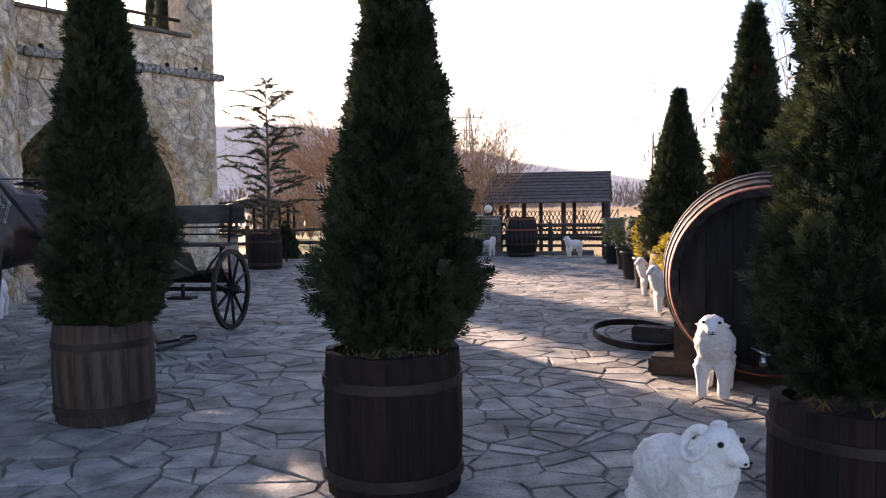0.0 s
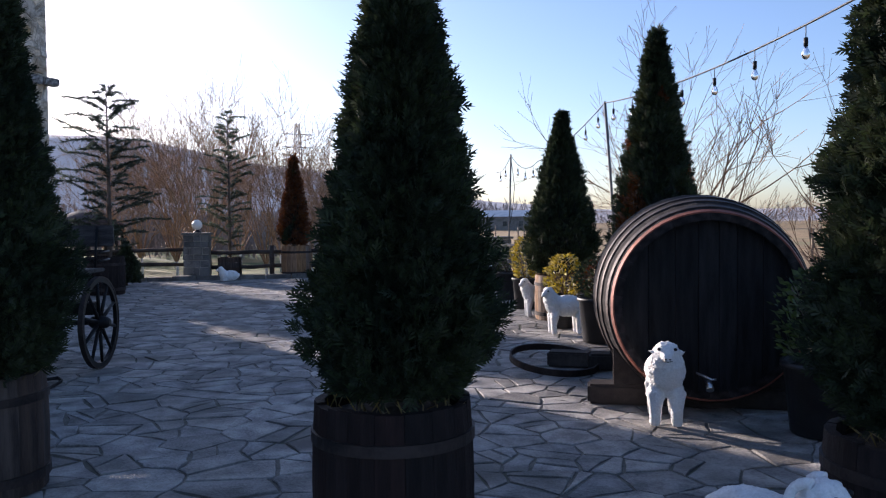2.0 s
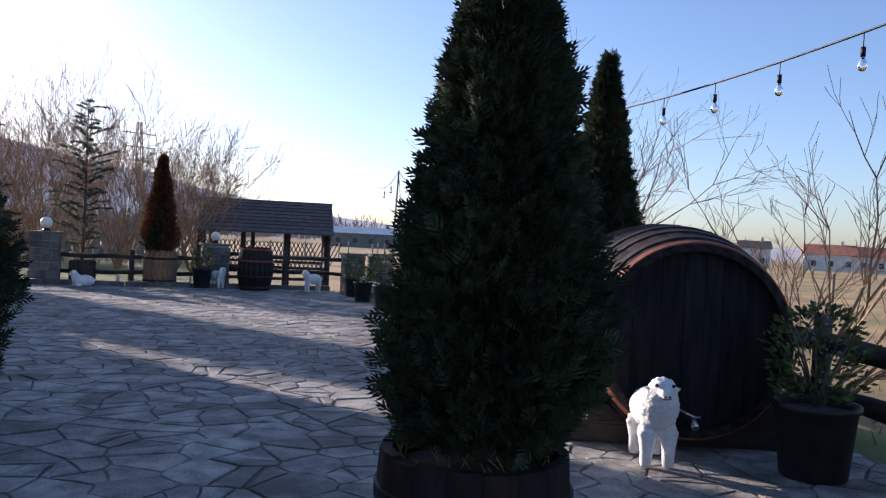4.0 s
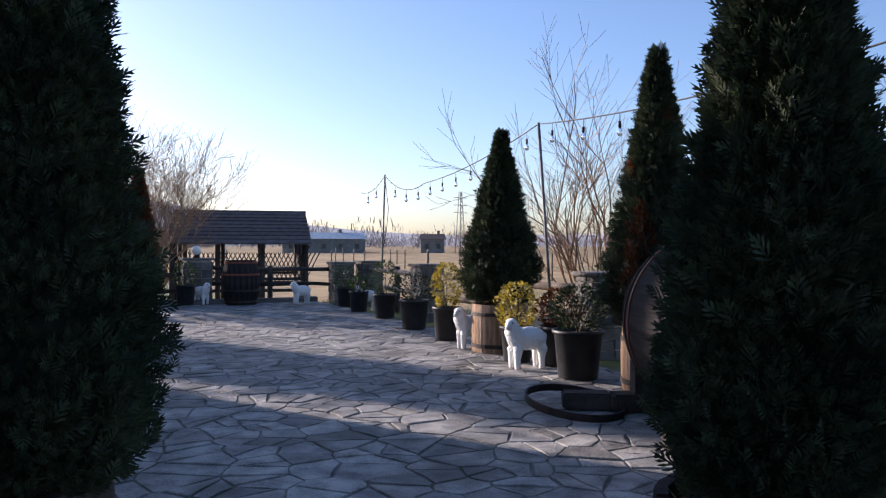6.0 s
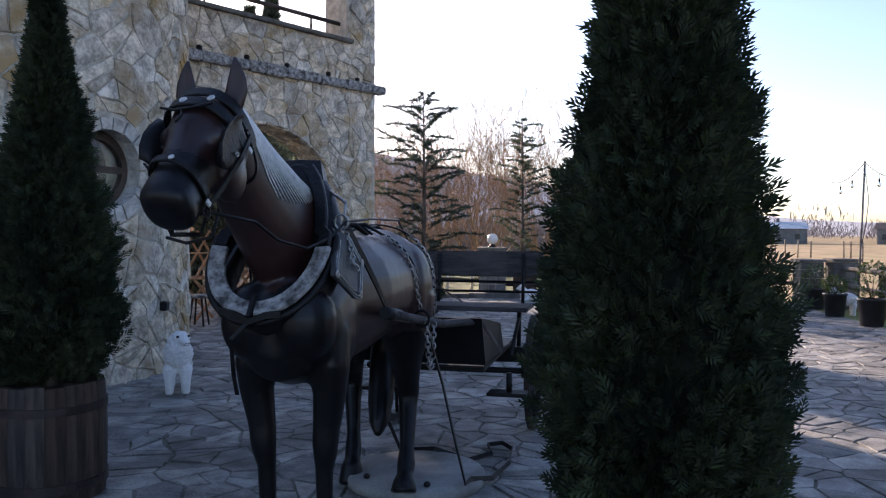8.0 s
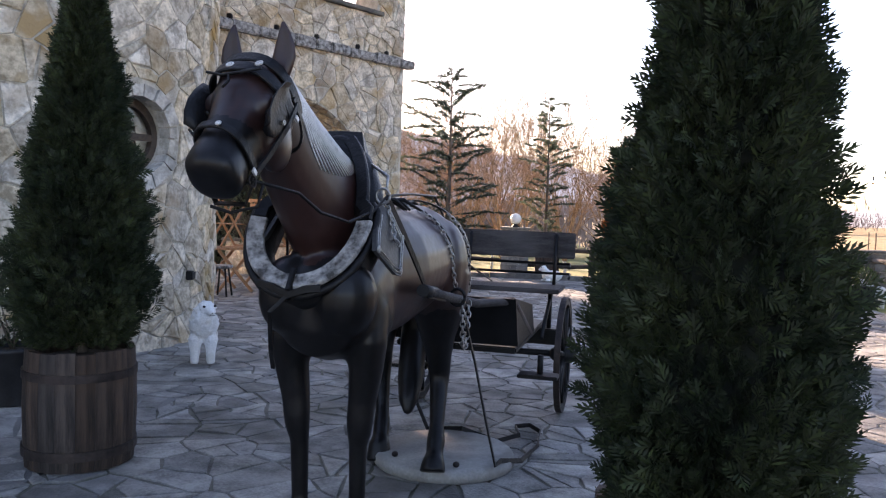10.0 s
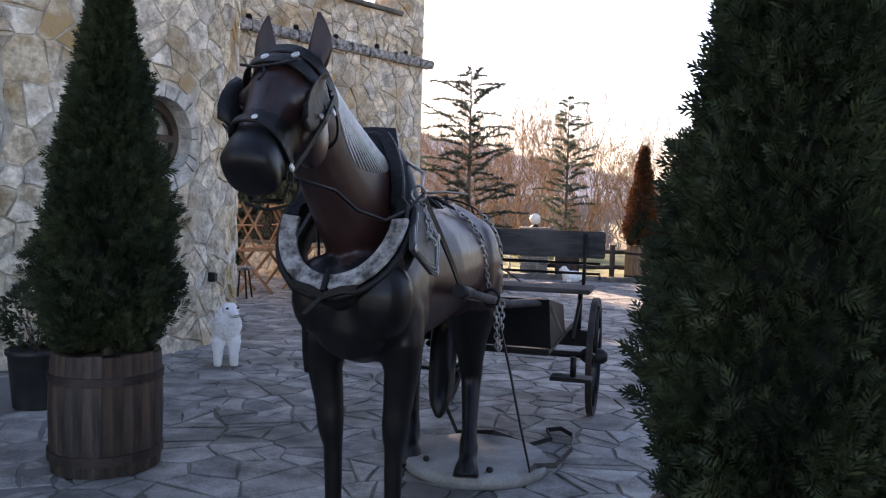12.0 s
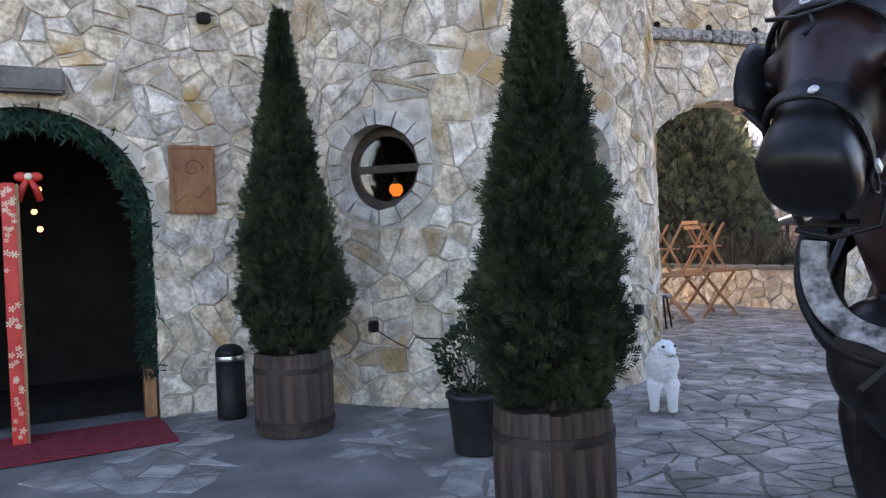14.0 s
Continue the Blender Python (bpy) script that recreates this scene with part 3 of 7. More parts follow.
bm = box(-0.3, -0.5, 4.7, 3.3, 0.1, 4.765, 0.012)
for v in bm.verts:
    v.co = Vector(on_arcade(v.co.x, v.co.z, v.co.y))
part("ledge", bm, POSTSTONE, arcade)
part("hand_rail", tube([on_arcade(-0.3, 5.06, -0.2), on_arcade(3.3, 5.06, -0.2)], 0.035), DARKLOG, arcade)
for u in (0.6, 2.6):
    part("rail_post", tube([on_arcade(u, 4.76, -0.2), on_arcade(u, 5.05, -0.2)], 0.02), DARKLOG, arcade)
# spot lamp over the entrance, and low wall lamps
for n, place, u, v in (("wall_spot", on_front, 0.84, 3.55),):
    lamp = empty(n, Matrix.Translation(on_front(u, v, 0.05)), "small black spotlight on the stone wall", "wall lamp")
    part("housing", box(-0.05, -0.05, -0.045, 0.05, 0.05, 0.045, 0.012), BLACK, lamp)
    part("bracket", box(-0.12, -0.02, -0.02, -0.04, 0.02, 0.02, 0.005), BLACK, lamp)
for a in (-77.4, -7.5):
    q = on_bay((radians(a) - BAY_A) * BAY_R, 0.72, 0.05)
    lamp = empty("wall_socket", Matrix.Translation(q) @ pose(0, 0, 0, 0, 0, a), "small dark outdoor socket box on the stone wall", "socket", "wall sockets")
    part("housing", box(-0.04, -0.035, -0.05, 0.04, 0.035, 0.05, 0.01), BLACK, lamp)
    part("lid", box(0.04, -0.03, -0.04, 0.052, 0.03, 0.04, 0.004), POT, lamp)
cable = part("wall_cable", tube([on_bay((radians(a) - BAY_A) * BAY_R, z, 0.05) for a, z in ((-77, 0.69), (-73, 0.6), (-69, 0.52), (-67.5, 0.62), (-60, 0.6), (-52, 0.58), (-44, 0.55))], 0.006, 5), BLACK)
tagged(cable, "thin black cable hung along the stone wall", "cable")


def porthole(i, op):
    a = BAY_A + op["u"] / BAY_R
    m = Matrix.Translation(on_bay(op["u"], op["v"], -0.2)) @ Matrix.Rotation(a, 4, "Z") @ pose(0, 0, 0, 90, 0, 90)
    win = empty("window_%d" % i, m, "round porthole window with a dark wooden frame", "window", kind="structure")
    part("window_frame", ring_of(0.3, 0.395, -0.05, 0.03, 40), FRAMEWOOD, win)
    part("glazing_bar", box(-0.32, -0.035, -0.035, 0.32, 0.035, 0.025, 0.006), FRAMEWOOD, win)
    pane = part("pane", lathe([(0.31, -0.004), (0.31, 0.004)], 40), CLEAR, win)
    pane.visible_shadow = False
    # the lantern behind the glass
    q = Vector(on_bay(op["u"], op["v"] - 0.2, -0.38))
    lantern = empty("lantern", Matrix.Translation(q), "small table lantern behind the porthole glass", "lantern", "window lanterns")
    part("base", lathe([(0.05, -0.1), (0.05, -0.06), (0.02, -0.04)], 12), FRAMEWOOD, lantern)
    part("bowl", lathe([(0.03, -0.045), (0.065, 0.0), (0.06, 0.05), (0.03, 0.075)], 16), LAMP_ORANGE if i == 1 else COPPER, lantern, "lit orange glass" if i == 1 else "copper bowl")
    part("cap", lathe([(0.05, 0.07), (0.02, 0.1), (0.015, 0.14)], 12), FRAMEWOOD, lantern)
    b = part("shelf", box(-0.35, -0.16, -0.13, 0.35, 0.16, -0.1, 0.005), FRAMEWOOD, lantern)
    b.matrix_local = Matrix.Rotation(a + math.pi / 2, 4, "Z")


for i, w in enumerate(WINS):
    porthole(i + 1, w)

# unseen closing walls and roof, added to keep out light, and the dark rooms behind
hidden = part("wall_back", bmesh.new(), MORTAR)
tagged(hidden, "plain unseen rear walls added to close the stone building", "wall", kind="structure")
A, B = J + DW * 7.5, J + DW * 7.5 - NW * 6
for n, (p, q) in (("rear_wall", (A - NW * 0.42, B)), ("rear_wall", (B, Vector((-13.0, 13.5)))), ("rear_wall", (Vector((-13.0, 13.5)), Vector((-7.9, 12.55))))):
    d = (q - p).normalized()
    k = Vector((-d.y, d.x)) * 0.15
    bm = bmesh.new()
    vs = [bm.verts.new((*c, z)) for z in (-0.1, 6.5) for c in (p + k, q + k, q - k, p - k)]
    for f in ((0, 1, 2, 3), (4, 5, 6, 7), (0, 1, 5, 4), (1, 2, 6, 5), (2, 3, 7, 6), (3, 0, 4, 7)):
        bm.faces.new([vs[i] for i in f])
    bmesh.ops.recalc_face_normals(bm, faces=bm.faces)
    part(n, bm, MORTAR, hidden)
bm = bmesh.new()
outline = [on_front(7.5, 6.5, -0.1), on_front(0, 6.5, -0.1)] + [on_bay((radians(a) - BAY_A) * BAY_R, 6.5, -0.1) for a in range(-95, 21, 8)] + [(-7.9, 12.6, 6.5), (-13, 13.5, 6.5), (*B, 6.5)]
lo, hi = [bm.verts.new((x, y, 6.42)) for x, y, z in outline], [bm.verts.new((x, y, 6.6)) for x, y, z in outline]
bm.faces.new(lo[::-1]), bm.faces.new(hi)
for i in range(len(lo)):
    bm.faces.new((lo[i], lo[(i + 1) % len(lo)], hi[(i + 1) % len(lo)], hi[i]))
tagged(part("roof", bm, ROOF), "flat unseen roof added to close the stone building", "roof", kind="structure")
# added near-black lining: the rooms' darkness is put into its colour
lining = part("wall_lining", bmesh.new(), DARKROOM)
tagged(lining, "near-black inner walls standing in for the unlit rooms behind the entrance and the portholes", "wall", kind="structure")
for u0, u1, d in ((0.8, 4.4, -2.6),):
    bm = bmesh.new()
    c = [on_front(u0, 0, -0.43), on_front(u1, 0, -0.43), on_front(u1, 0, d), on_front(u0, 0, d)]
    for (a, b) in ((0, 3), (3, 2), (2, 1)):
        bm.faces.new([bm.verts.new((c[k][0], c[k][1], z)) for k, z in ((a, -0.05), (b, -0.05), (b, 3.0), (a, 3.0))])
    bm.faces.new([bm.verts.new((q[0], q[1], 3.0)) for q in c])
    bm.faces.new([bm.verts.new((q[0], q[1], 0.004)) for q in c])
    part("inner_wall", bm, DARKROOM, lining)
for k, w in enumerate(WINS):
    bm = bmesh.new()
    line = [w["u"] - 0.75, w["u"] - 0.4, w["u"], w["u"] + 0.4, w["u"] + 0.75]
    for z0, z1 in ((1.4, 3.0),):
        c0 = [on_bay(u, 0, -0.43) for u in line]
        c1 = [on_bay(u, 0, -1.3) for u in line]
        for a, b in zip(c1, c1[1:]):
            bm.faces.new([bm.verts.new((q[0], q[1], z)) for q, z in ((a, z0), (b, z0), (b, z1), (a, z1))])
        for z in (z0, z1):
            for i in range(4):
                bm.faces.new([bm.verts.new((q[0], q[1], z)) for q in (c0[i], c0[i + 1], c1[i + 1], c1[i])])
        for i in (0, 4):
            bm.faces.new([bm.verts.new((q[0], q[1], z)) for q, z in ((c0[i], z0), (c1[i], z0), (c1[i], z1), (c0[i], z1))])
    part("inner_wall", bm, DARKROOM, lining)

# ---- entrance ----
def front_m(u, v, d):
    return Matrix(((-DW.x, -NW.x, 0, on_front(u, v, d)[0]), (-DW.y, -NW.y, 0, on_front(u, v, d)[1]), (0, 0, 1, v), (0, 0, 0, 1)))


door = empty("door_1", front_m(2.45, 0, 0.02), "open door wrapped in red gift paper with pale prints", "door", kind="structure")
leaf = part("door_leaf", box(-0.05, -0.35, 0.01, 0.05, 0.1, 2.05, 0.008), WRAP, door)
part("door_edge", box(0.05, -0.34, 0.01, 0.075, 0.09, 2.04, 0.004), CHAIRWOOD, door, "bare wooden edge")
bm = bmesh.new()
rng = random.Random(5)
for i in range(46):
    x, z, r = rng.uniform(-0.035, 0.035), rng.uniform(0.05, 2.0), rng.uniform(0.012, 0.022)
    for k in range(5):
        a = 2 * math.pi * k / 5
        p = [(x, 0, z), (x + r * math.cos(a - 0.3), 0, z + r * math.sin(a - 0.3)), (x + 1.5 * r * math.cos(a), 0, z + 1.5 * r * math.sin(a)), (x + r * math.cos(a + 0.3), 0, z + r * math.sin(a + 0.3))]
        bm.faces.new([bm.verts.new((q[0], -0.353, q[2])) for q in p])
part("paper_print", bm, CREAM, door)
bow = empty("ribbon_bow", front_m(2.3, 2.12, 0.06), "red checked ribbon bow at the garland", "bow")
bm = bmesh.new()
for s in (-1, 1):
    add_ball(bm, (s * 0.055, 0, 0), 0.052, (1, 0.45, 0.75), 12)
    add_tube(bm, [(0, 0, 0), (s * 0.05, -0.02, -0.1), (s * 0.08, -0.01, -0.2)], [0.02, 0.03, 0.028], 6)
part("loops", bm, WRAP, bow)
part("knot", add_ball(bmesh.new(), (0, -0.02, 0), 0.032), CREAM, bow)
jamb = part("door_jamb", box(-0.05, -0.06, 0, 0.05, 0.06, 0.45, 0.008), CHAIRWOOD)
jamb.matrix_world = front_m(1.42, 0, -0.1)
tagged(jamb, "short brown timber at the foot of the arch", "trim", kind="structure")
lintel = part("lintel_stone", box(-0.3, -0.12, -0.1, 0.3, 0.1, 0.1, 0.02), POSTSTONE)
lintel.matrix_world = front_m(2.3, 2.9, 0.04)
tagged(lintel, "grey stone block over the entrance arch", "stone", kind="structure")
# garland round the arch
pts = [(DOOR["u"] - 0.9, 0.45 + 0.13 * k) for k in range(10)] + [(DOOR["u"] + 0.87 * math.cos(math.pi - a), 1.75 + 0.87 * math.sin(math.pi - a)) for a in np.linspace(0, math.pi, 26)]
verts, faces = [], []
rng = random.Random(3)
for u, v in pts:
    for k in range(85):
        a, b, s = rng.uniform(0, 6.28), rng.uniform(-1, 1), rng.uniform(0.07, 0.13)
        c = Vector((u + rng.uniform(-0.09, 0.07), v + rng.uniform(-0.08, 0.06), -0.06 + rng.uniform(-0.06, 0.06)))
        d = Vector((math.cos(a), math.sin(a) - 0.35, b * 0.7)).normalized()
        w = d.orthogonal().normalized() * 0.014
        i = len(verts)
        verts += [on_front(*q) for q in (c, c + d * s * 0.5 + w, c + d * s, c + d * s * 0.5 - w)]
        faces.append((i, i + 1, i + 2, i + 3))
me = bpy.data.meshes.new("garland")
me.from_pydata(verts, [], faces)
me.materials.append(GARLAND)
tagged(new("garland", me), "dark green artificial fir garland round the entrance arch", "garland")
for u, v, d in ((2.2, 2.1, -1.2), (2.24, 1.9, -1.5), (2.2, 1.72, -1.3)):
    lamp = empty("hanging_bulb", front_m(u, v, d), "small warm bulb hanging in the dark entrance", "bulb", "entrance bulbs")
    part("bulb", add_ball(bmesh.new(), (0, 0, 0), 0.028), LAMP_WARM, lamp)
    part("cord", tube([(0, 0, 0.025), (0, 0, 3.0 - v)], 0.004, 5), BLACK, lamp)
sign = empty("carved_sign", front_m(1.0, 2.095, 0.06), "square brown wooden plaque carved with a scroll", "plaque")
part("board", box(-0.2, -0.02, -0.305, 0.2, 0.02, 0.305, 0.012), SIGNWOOD, sign)
bm = bmesh.new()
add_tube(bm, [(0.09 * math.cos(a) * (1 - a / 9), -0.022, 0.1 + 0.09 * math.sin(a) * (1 - a / 9)) for a in np.linspace(0, 6.5, 24)], 0.009, 6)
add_tube(bm, [(-0.15, -0.022, -0.2), (-0.05, -0.022, -0.12), (0.05, -0.022, -0.16), (0.14, -0.022, -0.06)], 0.008, 6)
add_tube(bm, [(-0.17, -0.02, -0.275), (0.17, -0.02, -0.275), (0.17, -0.02, 0.275), (-0.17, -0.02, 0.275), (-0.17, -0.02, -0.275)], 0.007, 4)
part("carving", bm, SIGNWOOD, sign)
rug = part("door_mat", box(1.36, 0.06, 0.0, 4.2, 0.98, 0.014, 0.006), RUG)
for v in rug.data.vertices:
    v.co = Vector(on_front(v.co.x, v.co.z, v.co.y))
tagged(rug, "long dark red carpet runner before the entrance", "carpet")
bin_m = Matrix.Translation((-8.76, 7.42, 0))
bin_ = empty("litter_bin", bin_m, "black cylindrical litter bin with a steel collar and domed lid", "bin")
part("body", lathe([(0.118, 0), (0.125, 0.02), (0.125, 0.5)], 24), BLACK, bin_)
part("collar", lathe([(0.129, 0.5), (0.131, 0.505), (0.131, 0.54), (0.129, 0.545)], 24), STEEL, bin_, "bright steel collar")
part("lid", lathe([(0.126, 0.545), (0.12, 0.58), (0.095, 0.615), (0.05, 0.635), (0.01, 0.64)], 24), BLACK, bin_)

# ---- terrace behind the arch ----
low = part("terrace_wall", bmesh.new(), MORTAR)
tagged(low, "low rubble wall round the terrace behind the arch", "wall", kind="structure")
TA, TB = Vector((-8.9, 18.45)), Vector((-4.9, 16.85))
td = (TB - TA).normalized()
tn = Vector((td.y, -td.x))


def on_terrace(u, v, d):
    p = TA + td * u + tn * d
    return (p.x, p.y, v)


bm = box(0, -0.35, -0.1, (TB - TA).length, 0, 0.68)
for v in bm.verts:
    v.co = Vector(on_terrace(v.co.x, v.co.z, v.co.y))
part("core", bm, MORTAR, low)
stones = [(c, shrunk(p, 0.012)) for c, p in cells(0, (TB - TA).length, -0.05, 0.68, 0.32, 0.22, 15)]
lay([s for s in stones if len(s[1]) > 2], low, "stone", "stones_beyond", WALLSTONE, WALLSTONE_REST, on_terrace, 0.03, 15, tilt=0.7)
bm = box(-0.1, -0.4, 0.68, (TB - TA).length + 0.1, 0.05, 0.74, 0.012)
for v in bm.verts:
    v.co = Vector(on_terrace(v.co.x, v.co.z, v.co.y))
part("coping", bm, POSTSTONE, low)
netting = part("mesh_fence", bmesh.new(), BLACK)
tagged(netting, "dark lattice fence on the terrace wall", "fence")
for k in range(9):
    u = 0.2 + k * 0.5
    part("post", tube([on_terrace(u, 0.74, -0.2), on_terrace(u, 1.35, -0.2)], 0.035, 6), DARKLOG, netting)
for k in range(52):
    u = 0.1 + k * 0.08
    for s in (-1, 1):
        part("slat", tube([on_terrace(u, 0.78, -0.2 + 0.008 * s), on_terrace(u + s * 0.28, 1.25, -0.2 + 0.008 * s)], 0.009, 4), DARKLOG, netting)


def folding_chair(m):
    ch = empty("folding_chair", m, "varnished wooden folding chair stacked upside down on a table", "chair", "stacked chairs")
    for y in (-0.2, 0.2):
        for s in (-1, 1):
            b = part("leg", box(-0.018, -0.012, -0.45, 0.018, 0.012, 0.45, 0.004), CHAIRWOOD, ch)
            b.matrix_local = pose(0, y + 0.014 * s, 0.4, 0, s * 32, 0)
    for k in range(5):
        b = part("seat_slat", box(-0.03, -0.2, -0.008, 0.03, 0.2, 0.008, 0.003), CHAIRWOOD, ch)
        b.matrix_local = pose(-0.16 + k * 0.08, 0, 0.4)
    for k in range(2):
        b = part("back_slat", box(-0.008, -0.2, -0.03, 0.008, 0.2, 0.03, 0.003), CHAIRWOOD, ch)
        b.matrix_local = pose(-0.24 - 0.04 * k, 0, 0.72 + 0.08 * k)
    return ch


def terrace_table(m):
    t = empty("terrace_table", m, "varnished wooden folding table on the terrace", "table", "terrace tables")
    for k in range(6):
        part("board", box(-0.55, -0.33 + k * 0.11, 0.72, 0.55, -0.225 + k * 0.11, 0.75, 0.005), CHAIRWOOD, t)
    for y in (-0.28, 0.28):
        for s in (-1, 1):
            b = part("leg", box(-0.025, -0.015, -0.48, 0.025, 0.015, 0.48, 0.005), CHAIRWOOD, t)
            b.matrix_local = pose(0, y + 0.018 * s, 0.36, 0, s * 42, 0)
    return t


for x, y, r in ((-7.55, 15.0, 50), (-7.2, 16.2, 55)):
    terrace_table(pose(x, y, 0, 0, 0, r))
folding_chair(pose(-7.5, 14.9, 0.75, 0, 0, 50))
folding_chair(pose(-7.15, 15.9, 0.75, 0, 0, 58))
folding_chair(pose(-7.3, 16.5, 0.75, 0, 0, 40))
stool = empty("bar_stool", Matrix.Translation((-7.35, 14.3, 0)), "dark stool with a pale round seat", "stool")
part("seat", lathe([(0.15, 0.45), (0.17, 0.47), (0.16, 0.5), (0.05, 0.51)], 20), WHITEWOOD, stool)
for k in range(4):
    a = math.pi / 4 + k * math.pi / 2
    part("leg", tube([(0.1 * math.cos(a), 0.1 * math.sin(a), 0.46), (0.17 * math.cos(a), 0.17 * math.sin(a), 0)], 0.016, 6), BLACK, stool)


# ---- planters and clipped trees ----
def stave_mesh(r, h, n, thick, mat, bulge=0.0):
    """One stave of a tub, standing at angle 0."""
    bm = bmesh.new()
    half = math.pi / n * 0.985
    rows = []
    for k in range(5):
        z = h * k / 4
        rr = r + bulge * math.sin(math.pi * k / 4)
        rows.append([bm.verts.new((q * math.cos(a), q * math.sin(a), z)) for q, a in ((rr, -half), (rr + 0.004, 0), (rr, half), (rr - thick, half), (rr - thick, -half))])
    for a, b in zip(rows, rows[1:]):
        for i in range(5):
            bm.faces.new((a[i], a[(i + 1) % 5], b[(i + 1) % 5], b[i]))
    bm.faces.new(rows[0][::-1]), bm.faces.new(rows[-1])
    me = bpy.data.meshes.new("stave")
    bm.to_mesh(me)
    bm.free()
    me.materials.append(mat)
    return me


def planter(x, y, r, h, mat, label, turn=0.0):
    tub = empty("barrel_planter", pose(x, y, 0, 0, 0, turn), label, "planter", "barrel planters")
    n = 18
    me = stave_mesh(r, h, n, 0.035, mat, 0.014)
    rng = random.Random(int(x * 100))
    for k in range(n):
        piece("stave", me, tub, Matrix.Rotation(2 * math.pi * k / n, 4, "Z") @ Matrix.Diagonal((1, 1, 1 + rng.uniform(-0.015, 0.012), 1)))
    for z0, z1 in ((h * 0.1, h * 0.18), (h * 0.76, h * 0.83)):
        part("hoop", ring_of(r + 0.002, r + 0.02, z0, z1, 36), HOOP, tub)
    part("soil", lathe([(r - 0.04, h * 0.8), (r - 0.05, h * 0.9), (r * 0.5, h * 0.93), (0.02, h * 0.95)], 24), SOIL, tub)
    return tub


def crown_profile(h):
    if h < 0.16:
        return 0.62 + 0.38 * math.sin(h / 0.16 * math.pi / 2)
    return max(0.02, 1 - (h - 0.16) / 0.84) ** 0.96


def thuja_mesh(seed, r, tall, count, leaf, mats, rust=0.0):
    """Upright sprays of flat scale leaves round a dark core."""
    rng = random.Random(seed)
    off = Vector((seed * 3.1, seed * 1.7, 0))
    verts, faces, which = [], [], []
    for s in range(count):
        h = rng.random() ** 1.15
        a = rng.uniform(0, 2 * math.pi)
        lump = 1 + 0.3 * noise.noise(Vector((math.cos(a) * 1.8, math.sin(a) * 1.8, h * 7)) + off) + 0.24 * noise.noise(Vector((math.cos(a) * 5, math.sin(a) * 5, h * 16)) + off)
        q = r * crown_profile(h) * lump * (rng.uniform(0.7, 0.95) if rng.random() < 0.75 else rng.uniform(0.95, 1.06))
        q = max(q, rng.uniform(0, 0.022))
        fork = max(0, h - 0.84) * r * (0.8 if seed == 1 else 0.2 if seed == 6 else 0.25) * (1 if s % 2 else -1)
        c = Vector((q * math.cos(a) + fork, q * math.sin(a), h * tall + (0.06 if s % 2 else -0.04) * max(0, h - 0.8) * 5))
        out = Vector((math.cos(a), math.sin(a), 0))
        d = (out * rng.uniform(0.35, 1.0) + Vector((0, 0, rng.uniform(0.1, 1.0))) + Vector((rng.uniform(-1, 1), rng.uniform(-1, 1), rng.uniform(-1, 1))) * 0.4).normalized()
        side = d.cross(Vector((rng.uniform(-1, 1), rng.uniform(-1, 1), rng.uniform(-0.4, 0.4)))).normalized()
        size = leaf * rng.uniform(0.6, 1.25)
        m = 1 if rust and noise.noise(Vector((math.cos(a) * 1.2, math.sin(a) * 1.2, h * 4)) + off * 2) > 0.42 - rust else 0
        for ang, start, ln in ((0, 0.1, 0.9), (0.7, 0.0, 0.55), (-0.7, 0.06, 0.55), (0.62, 0.2, 0.48), (-0.62, 0.27, 0.46), (0.55, 0.4, 0.38), (-0.55, 0.47, 0.36), (0.5, 0.62, 0.26)):
            e = d * math.cos(ang) + side * math.sin(ang)
            f = (side * math.cos(ang) - d * math.sin(ang)) * size * 0.05
            p0, p1 = c + d * size * start, c + d * size * start + e * size * ln
            i = len(verts)
            verts += [p0, p0.lerp(p1, 0.6) + f, p1, p0.lerp(p1, 0.6) - f]
            faces.append((i, i + 1, i + 2, i + 3))
            which.append(m)
    me = bpy.data.meshes.new("crown")
    me.from_pydata(verts, [], faces)
    for m in mats:
        me.materials.append(m)
    me.polygons.foreach_set("material_index", which)
    return me


# solid near-black core, added in place of the shade between the sprays
def core_mesh(seed, r, tall):
    off = Vector((seed * 3.1, seed * 1.7, 0))
    rings = []
    for k in range(26):
        h = 0.01 + 0.95 * k / 25
        ring = []
        for j in range(20):
            a = 2 * math.pi * j / 20
            lump = 1 + 0.22 * noise.noise(Vector((math.cos(a) * 1.8, math.sin(a) * 1.8, h * 7)) + off) + 0.2 * noise.noise(Vector((math.cos(a) * 6, math.sin(a) * 6, h * 19)) + off)
            q = r * crown_profile(h) * lump * 0.66
            ring.append((q * math.cos(a), q * math.sin(a), h * tall))
        rings.append(ring)
    bm = add_loft(bmesh.new(), rings)
    me = bpy.data.meshes.new("shade_core")
    bm.to_mesh(me)
    bm.free()
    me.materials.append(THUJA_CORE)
    return me


def thuja(x, y, z, r, tall, seed, label, count=9000, leaf=0.085, rust=0.0, group="clipped thujas", turn=0):
    t = empty("thuja_tree", pose(x, y, z, 0, 0, turn), label, "conifer", group)
    piece("crown", thuja_mesh(seed, r, tall, count, leaf, [THUJA, THUJA_RUST], rust), t, Matrix.Translation((0, 0, 0.06)))
    piece("shade_core", core_mesh(seed, r, tall), t, Matrix.Translation((0, 0, 0.06)))
    part("trunk", tube([(0, 0, -0.12), (0.01, 0, 0.3), (0, 0.01, tall * 0.8)], [0.035, 0.03, 0.01], 8), BARK, t)
    return t


